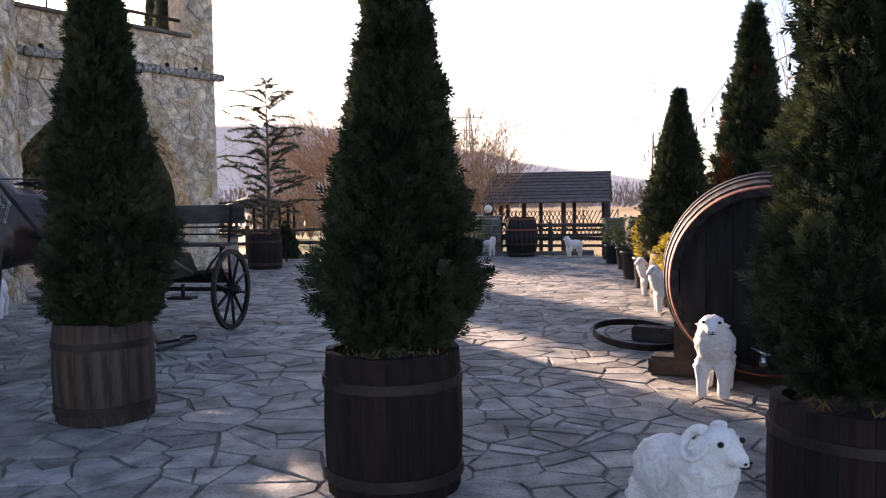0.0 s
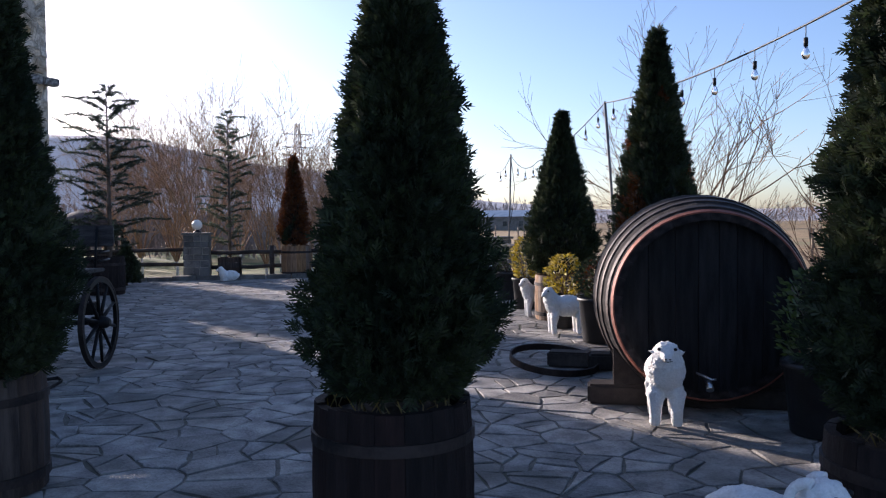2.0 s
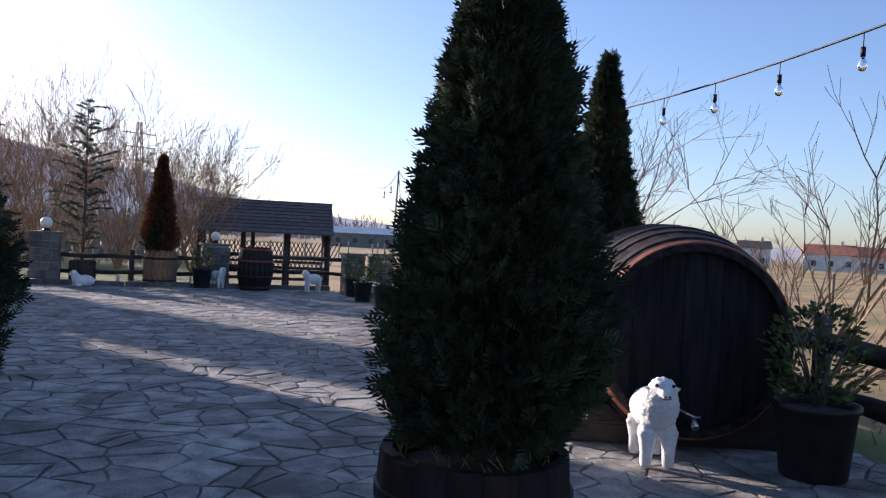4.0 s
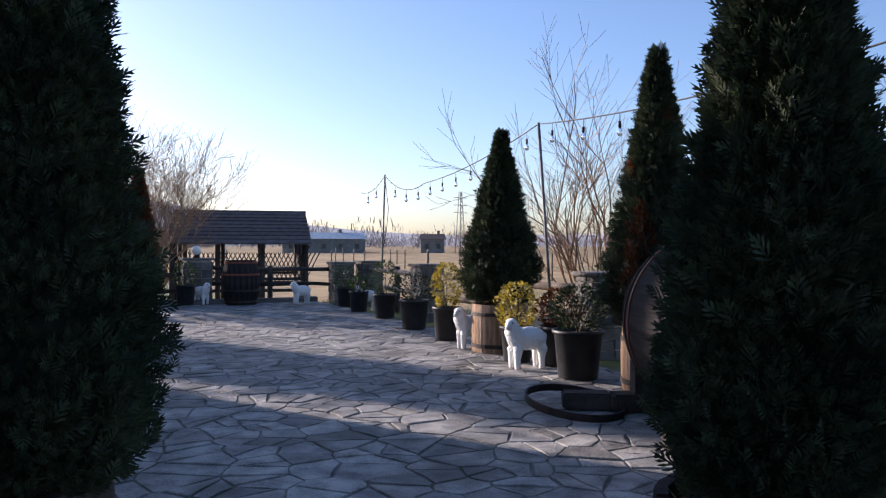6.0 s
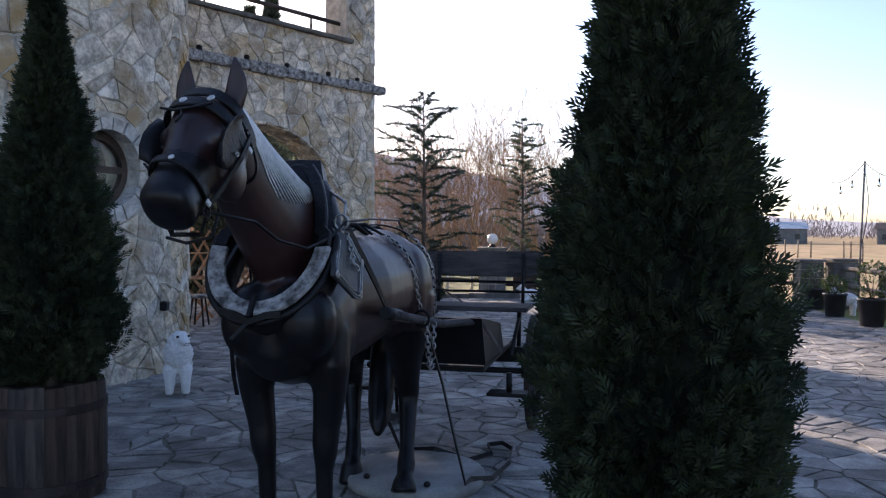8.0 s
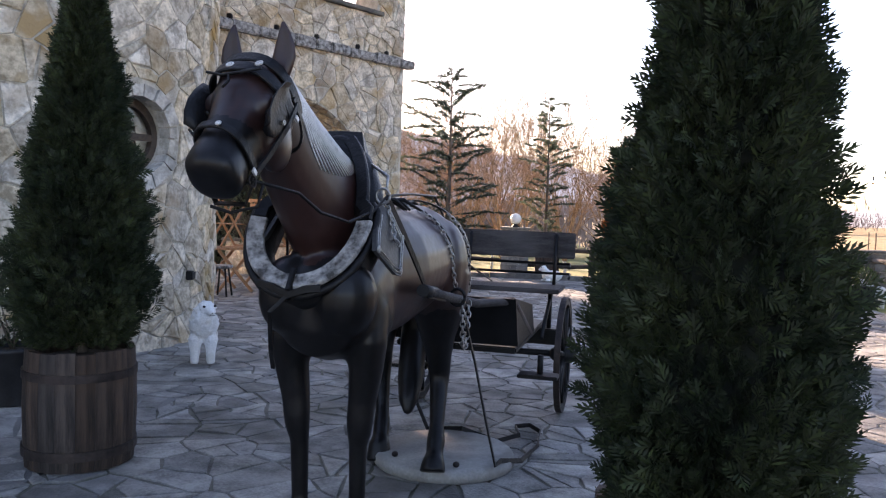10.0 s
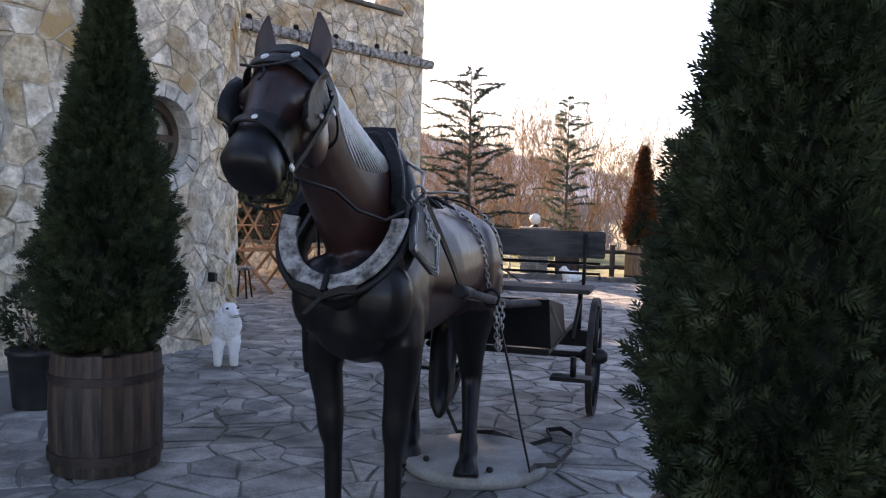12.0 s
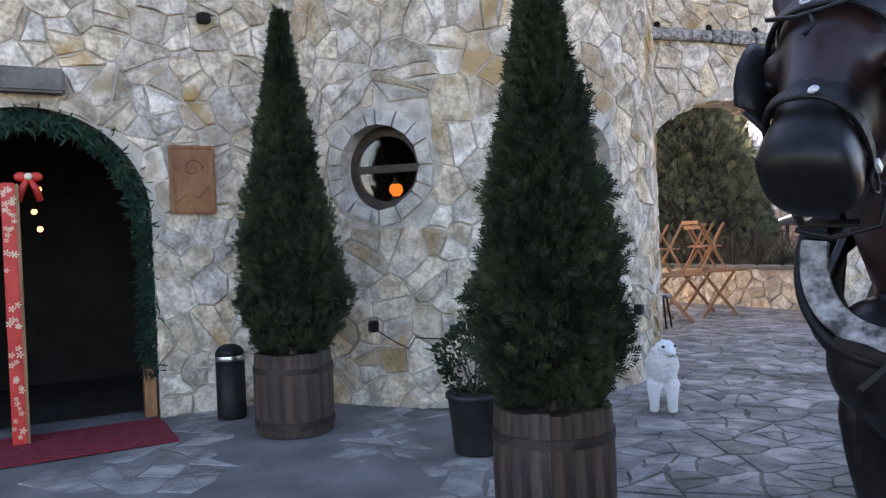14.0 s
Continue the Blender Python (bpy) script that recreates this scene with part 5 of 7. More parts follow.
def horse():
    bm = bmesh.new()
    add_loft(bm, [oval(hp(a, 0, z), ACROSS, UP, w * 1.12, h * 1.12) for a, z, w, h in ((-0.25, 1.19, 0.08, 0.12), (-0.19, 1.17, 0.17, 0.19), (-0.05, 1.18, 0.205, 0.24), (0.18, 1.24, 0.215, 0.3), (0.5, 1.245, 0.265, 0.285), (0.85, 1.255, 0.27, 0.265), (1.12, 1.3, 0.27, 0.245), (1.36, 1.29, 0.235, 0.23), (1.5, 1.25, 0.16, 0.17), (1.56, 1.22, 0.07, 0.09))])
    rings = []
    for a, l, z, w, h, tilt in NECK:
        up = (ALONG * math.sin(tilt) + UP * math.cos(tilt)).normalized()
        rings.append(oval(hp(a, l, z), ACROSS, up, w * BIG, h * BIG))
    add_loft(bm, rings)
    # head: long flat face, deep jaw, flared nose
    p0, p1 = sized(Vector((-3.43, 4.5, 1.852))), sized(Vector((-3.458, 4.205, 1.602)))
    d = (p1 - p0).normalized() * BIG
    nrm = HEAD_SIDE.cross(d).normalized() * BIG
    if nrm.z < 0:
        nrm = -nrm
    add_loft(bm, [oval(p0 + (p1 - p0) * k + nrm * o, HEAD_SIDE, nrm, w, h, 20, 0.82) for k, w, h, o in ((-0.22, 0.06, 0.07, 0.0), (-0.1, 0.098, 0.115, 0.0), (0.1, 0.114, 0.135, 0.0), (0.3, 0.1, 0.125, 0.0), (0.52, 0.078, 0.1, 0.003), (0.74, 0.07, 0.084, 0.0), (0.9, 0.08, 0.082, -0.002), (1.0, 0.084, 0.08, -0.006), (1.06, 0.078, 0.07, -0.008), (1.095, 0.056, 0.048, -0.008), (1.105, 0.03, 0.026, -0.008))])
    for s in (-1, 1):
        add_ball(bm, p0 + d * 0.13 + HEAD_SIDE * s * 0.062 - nrm * 0.085, 0.105, (0.55, 1, 1), 14)         # jaw
        add_ball(bm, p0 + d * 0.13 + HEAD_SIDE * s * 0.092 + nrm * 0.052, 0.041, (0.8, 1, 1), 10)           # brow
        add_ball(bm, p0 + d * 0.385 + HEAD_SIDE * s * 0.056 + nrm * 0.03, 0.034, (0.8, 1, 1), 10)           # nostril wing
        add_ball(bm, hp(-0.17, s * 0.1, 1.2), 0.137, (1, 1, 1.25), 14)                                       # breast muscle
        add_ball(bm, hp(0.1, s * 0.13, 1.16), 0.137, (0.7, 1.1, 1.6), 14)                                   # shoulder
        add_ball(bm, hp(1.2, s * 0.16, 1.22), 0.228, (0.72, 1.1, 1.25), 14)                                   # haunch
    add_ball(bm, p0 + d * 0.36 - nrm * 0.06, 0.046, (1.05, 0.9, 0.8), 12)                                    # chin
    # legs: along, across, height, radius
    fore = ((0.04, 0.1, 1.24, 0.08), (0.0, 0.12, 1.14, 0.1), (-0.03, 0.138, 1.02, 0.086), (-0.02, 0.14, 0.92, 0.068), (-0.01, 0.125, 0.76, 0.056), (-0.012, 0.12, 0.68, 0.054), (-0.008, 0.118, 0.62, 0.05), (0.0, 0.112, 0.54, 0.038), (0.01, 0.11, 0.26, 0.034), (0.0, 0.11, 0.15, 0.046), (-0.03, 0.11, 0.09, 0.042), (-0.05, 0.11, 0.055, 0.056), (-0.055, 0.11, 0.0, 0.066))
    near = ((1.2, 0.15, 1.2, 0.17), (1.22, 0.155, 1.0, 0.14), (1.26, 0.15, 0.84, 0.09), (1.36, 0.14, 0.7, 0.066), (1.44, 0.13, 0.6, 0.058), (1.46, 0.125, 0.52, 0.05), (1.46, 0.12, 0.3, 0.039), (1.45, 0.12, 0.22, 0.048), (1.43, 0.12, 0.16, 0.044), (1.4, 0.12, 0.125, 0.058), (1.39, 0.12, 0.07, 0.07))
    far = ((1.25, -0.13, 1.2, 0.17), (1.34, -0.17, 1.0, 0.14), (1.46, -0.22, 0.84, 0.09), (1.6, -0.25, 0.7, 0.066), (1.68, -0.265, 0.6, 0.056), (1.7, -0.27, 0.5, 0.048), (1.74, -0.275, 0.3, 0.039), (1.74, -0.275, 0.2, 0.048), (1.72, -0.275, 0.14, 0.044), (1.7, -0.275, 0.11, 0.058), (1.69, -0.275, 0.0, 0.07))
    for pts in (fore, tuple((a, -l * 1.08, z, r) for a, l, z, r in fore), near, far):
        add_tube(bm, [hp(a, l, z) for a, l, z, r in pts], [r * 1.12 for *_, r in pts], 16)
    tail = ((1.48, 0, 1.4, 0.05), (1.57, -0.02, 1.3, 0.06), (1.6, -0.04, 1.08, 0.075), (1.59, -0.055, 0.8, 0.08), (1.57, -0.065, 0.52, 0.075), (1.55, -0.07, 0.4, 0.055), (1.54, -0.07, 0.33, 0.02))
    add_tube(bm, [hp(*q[:3]) for q in tail], [q[3] * 1.08 for q in tail], 14)
    out = melted(bm, 0.0125, 6)
    for s in (-1, 1):
        # leaf-shaped ear with a hollow front
        e = sized(Vector((-3.438, 4.482, 1.91))) + HEAD_SIDE * s * 0.084
        front = (d * 0.5 + Vector((0, -0.8, 0.1))).normalized()
        rings = []
        for z, w, t, fold in ((-0.03, 0.026, 0.026, 0.0), (0.01, 0.036, 0.024, 0.25), (0.05, 0.042, 0.02, 0.6), (0.09, 0.034, 0.016, 0.6), (0.13, 0.019, 0.01, 0.4), (0.158, 0.005, 0.004, 0.0)):
            c = e + UP * z * BIG + HEAD_SIDE * s * (0.012 * math.sin(z * 18))
            ring = []
            for k in range(14):
                a = 2 * math.pi * k / 14
                f = math.sin(a) * t
                if math.sin(a) > 0:
                    f -= fold * 0.03 * math.sin(a) * (1 - abs(math.cos(a)))
                ring.append(c + HEAD_SIDE * (w * math.cos(a)) + front * f)
            rings.append(ring)
        add_loft(out, rings)
    for f in out.faces:
        c = f.calc_center_median()
        k = (c - p0).dot(p1 - p0) / (p1 - p0).length_squared
        wave = 0.05 * noise.noise(c * 9)
        # muzzle and legs are dark paint; on the breast black stands in for shade
        low = 1.3 - max(0, c.y - 5.3) * 0.85
        if (k + wave > 0.62 and c.y < 4.8) or (c.z + wave < max(0.75, low) and c.y < 6.0) or (c.z + wave < 0.95 and c.y > 6.0):
            f.material_index = 1
    # combed ridges of the moulded mane, from the poll down the side of the neck
    line = NECK[::-1]
    skin = BVHTree.FromBMesh(out)
    ridges = 26
    for k in range(ridges):
        phi = 0.1 + 1.75 * k / (ridges - 1)
        reach = 3.7 - 1.3 * (k / (ridges - 1)) ** 2
        pts = []
        for j in range(15):
            t = reach * j / 14
            i = min(len(line) - 2, int(t))
            a, l, z, w, h, tilt = (p + (q - p) * (t - i) for p, q in zip(line[i], line[i + 1]))
            up = (ALONG * math.sin(tilt) + UP * math.cos(tilt)).normalized()
            ang = phi * (0.62 + 0.38 * j / 14)
            way = (ACROSS * (w * math.sin(ang)) + up * (h * math.cos(ang))).normalized()
            hit = skin.ray_cast(hp(a, l, z) + way * 0.6, -way)[0]
            pts.append((hit if hit else hp(a, l, z) + way * h) + way * 0.002)
        add_tube(out, pts, [0.0022 + 0.003 * math.sin(math.pi * min(1, 0.1 + j / 15)) for j in range(15)], 6, True, 2)
    for s in (-1, 1):
        add_ball(out, p0 + d * 0.15 + HEAD_SIDE * s * 0.105 + nrm * 0.035, 0.02, (1, 1, 1), 10, 1)
        add_ball(out, p0 + d * 0.408 + HEAD_SIDE * s * 0.05 + nrm * 0.03, 0.013, (1.2, 0.6, 1.5), 8, 1)
    ob = part("horse_statue", out, [HORSEHIDE, MUZZLE_AND_SHADE, MANE])
    tagged(ob, "life-size dark brown painted horse statue with a ridged silver mane", "statue")
    return p0, d, nrm


HP0, HD, HN = horse()
disc = part("statue_base", lathe([(0.425, 0.0), (0.425, 0.05), (0.41, 0.07), (0.02, 0.072)], 48), PALE_CONCRETE)
disc.matrix_world = Matrix.Translation((-3.03, 6.83, 0))
tagged(disc, "round pale concrete slab under the hind hooves", "slab")
for x, y in ((-2.93, 6.5), (-3.3, 6.62)):
    bolt = part("ground_bolt", add_ball(bmesh.new(), (0, 0, 0.085), 0.02, (1, 1.3, 0.8), 10), HOOP)
    bolt.matrix_world = Matrix.Translation((x, y, 0))
    tagged(bolt, "small dark iron bolt on the concrete slab", "bolt", "slab bolts")


def flat(pts, wide, w, t, closed=False):
    """A flat strap along points; wide: the way of its width, one vector or one for each point."""
    bm = bmesh.new()
    pts = [Vector(p) for p in pts]
    rings, n = [], len(pts)
    for i, p in enumerate(pts):
        a, b = (pts[i - 1] if i or closed else p), (pts[(i + 1) % n] if i < n - 1 or closed else p)
        g = (b - a).normalized()
        u = Vector(wide[i] if isinstance(wide, list) else wide)
        u = (u - g * u.dot(g)).normalized()
        v = g.cross(u)
        rings.append([bm.verts.new(p + u * (x * w / 2) + v * (y * t / 2)) for x, y in ((-1, -0.4), (-0.85, -1), (0.85, -1), (1, -0.4), (1, 0.4), (0.85, 1), (-0.85, 1), (-1, 0.4))])
    m = 8
    for i in range(n if closed else n - 1):
        a, b = rings[i], rings[(i + 1) % n]
        for k in range(m):
            bm.faces.new((a[k], a[(k + 1) % m], b[(k + 1) % m], b[k]))
    if not closed:
        bm.faces.new(rings[0][::-1]), bm.faces.new(rings[-1])
    bmesh.ops.recalc_face_normals(bm, faces=bm.faces)
    return bm


def eyelet(c, axis, r, wire=0.0045):
    """A metal ring that faces along an axis, with a knob in it."""
    u = axis.orthogonal().normalized()
    v = axis.cross(u).normalized()
    bm = tube([c + u * (r * math.cos(a)) + v * (r * math.sin(a)) for a in np.linspace(0, 2 * math.pi, 17)], wire, 6)
    return add_ball(bm, c, r * 0.45, (1, 1, 1), 8)


def link_chain(bm, pts, size=0.011, wire=0.0036):
    """Oval links along points, each turned across the one before."""
    pts = [Vector(p) for p in pts]
    for k in range(len(pts) - 1):
        g = (pts[k + 1] - pts[k])
        c, long = (pts[k] + pts[k + 1]) / 2, g.normalized()
        side = long.cross(UP if abs(long.z) < 0.9 else ALONG).normalized()
        if k % 2:
            side = long.cross(side).normalized()
        add_tube(bm, [c + long * (g.length * 0.72 * math.cos(a)) + side * (size * math.sin(a)) for a in np.linspace(0, 2 * math.pi, 9)], wire, 5, False)
    return bm


def spaced(pts, step):
    """Points at even steps along a line."""
    pts, out, left = [Vector(p) for p in pts], [], 0.0
    for a, b in zip(pts, pts[1:]):
        ln = (b - a).length
        while left < ln:
            out.append(a.lerp(b, left / ln))
            left += step
        left -= ln
    return out


harness = empty("horse_harness", Matrix.Identity(4), "black leather harness with a padded collar and worn white hames", "harness")
cc = Vector(hp(-0.05, -0.045, 1.5))
long_axis = (hp(0.19, 0, 1.76) - hp(-0.29, 0, 1.14)).normalized()
FWD = ACROSS.cross(long_axis).normalized()
if FWD.y > 0:
    FWD = -FWD


def collar_pt(a, ra=0.205, rb=0.34, off=0.0):
    w = ra * (0.82 - 0.18 * math.sin(a) + (0.1 if math.sin(a) < 0 else 0))
    return cc + (ACROSS * (w * math.cos(a)) + long_axis * (rb * math.sin(a)) + FWD * off) * BIG


# the pad is deep and soft, thicker at the sides
rings = []
for k in range(56):
    a = 2 * math.pi * k / 56
    c = collar_pt(a, 0.215, 0.345, -0.03)
    o = (c - cc).normalized()
    fat = 0.054 + 0.014 * abs(math.cos(a)) + 0.004 * noise.noise(c * 14)
    rings.append([c + o * (fat * math.cos(q)) + FWD * (0.072 * math.sin(q)) for q in [2 * math.pi * j / 14 for j in range(14)]])
bm = bmesh.new()
add_loft(bm, rings + [rings[0]], False)
bmesh.ops.remove_doubles(bm, verts=bm.verts, dist=1e-5)
bmesh.ops.recalc_face_normals(bm, faces=bm.faces)
part("collar_pad", bm, SATIN_BLACK, harness)
# hames: two flat boards that meet at the breast, worn white below and leathered above
for s in (-1, 1):
    for lo, hi, mat, nm, lab in ((0.04, 1.34, WHITEWOOD, "hame", "worn white wooden hame"), (1.36, 2.7, SATIN_BLACK, "hame_cover", "black leather over the hame")):
        angles = [-math.pi / 2 + s * (lo + (hi - lo) * k / 18) for k in range(19)]
        pts = [collar_pt(a, 0.212, 0.342, 0.05) for a in angles]
        part(nm, flat(pts, [(p - cc) for p in pts], 0.074 if mat is WHITEWOOD else 0.058, 0.028), mat, harness, lab)
    # rim of the pad under the boards
    pts = [collar_pt(-math.pi / 2 + s * (0.02 + 1.6 * k / 18), 0.25, 0.385, 0.028) for k in range(19)]
    part("rim_roll", tube(pts, 0.017, 8), SATIN_BLACK, harness)
for off, w in ((0.068, 0.018), (0.07, 0.01)):
    part("hame_joint", flat([collar_pt(-math.pi / 2, 0.25, 0.30, off), collar_pt(-math.pi / 2, 0.25, 0.385, off)], ACROSS, w + 0.004, 0.014), SATIN_BLACK, harness)
knot = [collar_pt(-math.pi / 2 + x, 0.25, 0.385, 0.06) + Vector((0, 0, y)) for x, y in ((-0.45, -0.01), (-0.22, 0.006), (0, -0.012), (0.22, 0.004), (0.4, -0.012))]
part("breast_strap", flat(knot, UP, 0.03, 0.014), SATIN_BLACK, harness)
part("breast_tie", flat([knot[2], knot[2] + Vector((-0.07, -0.01, -0.07)), hp(-0.27, -0.13, 1.02), hp(-0.2, -0.15, 0.94)], ACROSS, 0.018, 0.008), SATIN_BLACK, harness, "strap end hanging on the breast")
# squared leather top of the collar
bm = bmesh.new()
top = [(0.125, 0.2, 0.05), (0.115, 0.3, 0.055), (0.085, 0.392, 0.052), (0.078, 0.4, 0.045)]
add_loft(bm, [[cc + (ACROSS * (x * w) + long_axis * (z - 0.012) + FWD * (y * t - 0.03)) * BIG for x, y in ((-1, -1), (-0.6, -1.15), (0, -1.2), (0.6, -1.15), (1, -1), (1.04, 0), (1, 1), (0, 1.1), (-1, 1), (-1.04, 0))] for w, z, t in top])
for f in bm.faces:
    f.smooth = False
part("collar_top", bm, SATIN_BLACK, harness, "squared black leather top of the collar")
for s in (-1, 1):
    # shoulder flap with stitched border
    q = [hp(-0.06, s * 0.17, 1.53), hp(0.02, s * 0.19, 1.52), hp(0.07, s * 0.232, 1.41), hp(-0.02, s * 0.252, 1.275), hp(-0.08, s * 0.245, 1.285), hp(-0.21, s * 0.205, 1.375), hp(-0.16, s * 0.19, 1.43)]
    bm = bmesh.new()
    lo, hi = [bm.verts.new(v) for v in q], [bm.verts.new(v + ACROSS * s * 0.016) for v in q]
    bm.faces.new(lo), bm.faces.new(hi[::-1])
    for i in range(7):
        bm.faces.new((lo[i], lo[(i + 1) % 7], hi[(i + 1) % 7], hi[i]))
    bmesh.ops.recalc_face_normals(bm, faces=bm.faces)
    flap = part("flap", bm, FLAP_LEATHER, harness, "grey worn leather flap")
    mid = sum(q, Vector()) / 7
    for shrink in (0.9, 0.78):
        edge = [mid + (v - mid) * shrink + ACROSS * s * 0.019 for v in q[1:] + q[:1]]
        part("seam", tube(spaced(edge, 0.03), 0.0025, 5), CHAIN, flap)
    for v in (q[3], q[5], q[2]):
        part("stud", eyelet(mid + (v - mid) * 0.84 + ACROSS * s * 0.02, ACROSS, 0.013), CHAIN, flap)
    part("chain", link_chain(bmesh.new(), spaced([hp(0.0, s * 0.19, 1.545), hp(-0.01, s * 0.215, 1.49), hp(-0.04, s * 0.24, 1.41), hp(0.0, s * 0.252, 1.38)], 0.022)), CHAIN, flap)
    part("terret", tube([hp(-0.02, s * 0.185, 1.565) + ACROSS * (0.03 * math.cos(a)) + UP * (0.032 * math.sin(a)) for a in np.linspace(0, 6.28, 16)], 0.006, 6), CHAIN, harness, "steel rein ring")
    part("hame_rod", tube([collar_pt(math.pi / 2 - s * 0.62, 0.24, 0.35, -0.02), hp(0.02, s * 0.19, 1.64), hp(-0.01, s * 0.195, 1.57)], 0.007, 6), CHAIN, harness, "steel rod beside the collar top")
    # trace down to the shaft
    part("trace", flat([hp(0.0, s * 0.2, 1.55), hp(0.1, s * 0.235, 1.43), hp(0.2, s * 0.27, 1.3), hp(0.34, s * 0.29, 1.17), hp(0.6, s * 0.31, 1.13)], UP, 0.032, 0.01), SATIN_BLACK, harness)
    # back band: strap with a chain beside it
    band = [hp(0.86, s * (0.278 * math.sin(q)), 1.255 + 0.29 * math.cos(q)) for q in np.linspace(0.0, 1.62, 14)] + [hp(0.9, s * 0.29, 1.13)]
    part("back_strap", flat([p + ALONG * (0.012 * k) for k, p in enumerate(band)], ALONG, 0.03, 0.01), SATIN_BLACK, harness)
    part("chain", link_chain(bmesh.new(), spaced([p + ALONG * (0.01 * k - 0.05) for k, p in enumerate(band)], 0.028)), CHAIN, harness, "steel chain over the back")
    # breeching round the haunch
    hip = [hp(1.2, s * (0.29 * math.sin(q)), 1.28 + 0.285 * math.cos(q)) for q in np.linspace(0.0, 1.5, 12)] + [hp(1.24, s * 0.29, 1.08)]
    part("hip_strap", flat([p + ALONG * (0.014 * k) for k, p in enumerate(hip)], ALONG, 0.028, 0.01), SATIN_BLACK, harness)
    part("chain", link_chain(bmesh.new(), spaced([p + ALONG * (0.014 * k + 0.035) for k, p in enumerate(hip[5:])], 0.028)), CHAIN, harness)
    # chain that hangs from the shaft
    loop = [hp(0.85 + 0.2 * t, s * 0.345, 1.1 - 0.26 * math.sin(math.pi * t) ** 0.8) for t in np.linspace(0, 1, 18)]
    part("chain", link_chain(bmesh.new(), spaced(loop, 0.03), 0.014, 0.0045), CHAIN, harness, "hanging steel chain")
    # belly and shaft loop
    part("shaft_loop", tube([hp(0.85, s * 0.32, 1.11) + ACROSS * (0.04 * math.cos(a)) + UP * (0.045 * math.sin(a)) for a in np.linspace(0, 6.28, 16)], 0.009, 6), SATIN_BLACK, harness)
part("spine_strap", flat([hp(0.2, 0, 1.58), hp(0.4, 0.01, 1.553), hp(0.7, 0.0, 1.538), hp(0.95, 0, 1.542), hp(1.2, 0, 1.56), hp(1.4, 0, 1.525), hp(1.5, 0, 1.45)], ACROSS, 0.035, 0.012), SATIN_BLACK, harness)
bm = bmesh.new()
for a, l, ln in ((0.56, 0.05, 0.06), (0.6, 0.1, 0.075), (0.66, 0.06, 0.05), (0.52, 0.08, 0.05)):
    add_tube(bm, [hp(a, 0.0, 1.552), hp(a + 0.02, l, 1.56), hp(a + 0.05, l + ln, 1.515)], [0.012, 0.011, 0.006], 6)
part("strap_knot", bm, SATIN_BLACK, harness, "knotted strap ends on the back")
part("rein", tube([HP0 + HD * 0.34 + HEAD_SIDE * 0.075 - HN * 0.06, hp(-0.45, 0.03, 1.56), hp(-0.38, 0.08, 1.5), hp(-0.24, 0.13, 1.47), hp(-0.1, 0.175, 1.51), hp(-0.02, 0.2, 1.565), hp(0.5, 0.16, 1.585), hp(1.2, 0.12, 1.59), hp(2.2, 0.1, 1.2), hp(3.0, 0.2, 1.0)], 0.0065, 6), SATIN_BLACK, harness)
part("hitch_rope", tube([HP0 + HD * 0.31 + HEAD_SIDE * 0.085 - HN * 0.1, HP0 + HD * 0.36 + HEAD_SIDE * 0.07 - HN * 0.14, HP0 + HD * 0.4 + HEAD_SIDE * 0.0 - HN * 0.13, HP0 + HD * 0.41 - HEAD_SIDE * 0.05 - HN * 0.1], 0.006, 6), SATIN_BLACK, harness)
# bridle
bridle = empty("horse_bridle", Matrix.Identity(4), "black leather bridle with blinkers and white studs", "bridle")


def headband(k, wu, wv, start=0.0, end=2 * math.pi, n=30):
    """Points round the head at a station down the face."""
    out = []
    for a in np.linspace(start, end, n):
        x, y = math.cos(a), math.sin(a)
        out.append(HP0 + HD * k + HEAD_SIDE * (wu * math.copysign(abs(x) ** 0.82, x)) + HN * (wv * math.copysign(abs(y) ** 0.82, y)))
    return out


part("noseband", flat(headband(0.3, 0.08, 0.1), HD, 0.034, 0.01), SATIN_BLACK, bridle)
part("browband", flat(headband(0.07, 0.122, 0.145, -0.15, math.pi + 0.15), HD, 0.052, 0.012), SATIN_BLACK, bridle)
part("crown_strap", flat(headband(0.0, 0.118, 0.135, -0.5, math.pi + 0.5), HD, 0.05, 0.011), SATIN_BLACK, bridle)
part("throat_strap", flat(headband(0.02, 0.122, 0.2, math.pi, 2 * math.pi), HD, 0.024, 0.009), SATIN_BLACK, bridle)
part("brow_cord", tube([HP0 + HD * 0.1 + HN * 0.145 + HEAD_SIDE * -0.085, HP0 + HD * 0.125 + HN * 0.148 + HEAD_SIDE * -0.02, HP0 + HD * 0.115 + HN * 0.148 + HEAD_SIDE * 0.03, HP0 + HD * 0.09 + HN * 0.145 + HEAD_SIDE * 0.1], 0.005, 6), SATIN_BLACK, bridle)
part("brow_drop", tube([HP0 + HD * 0.12 + HN * 0.147, HP0 + HD * 0.15 + HN * 0.143 + HEAD_SIDE * 0.012, HP0 + HD * 0.175 + HN * 0.138], 0.005, 6), SATIN_BLACK, bridle)
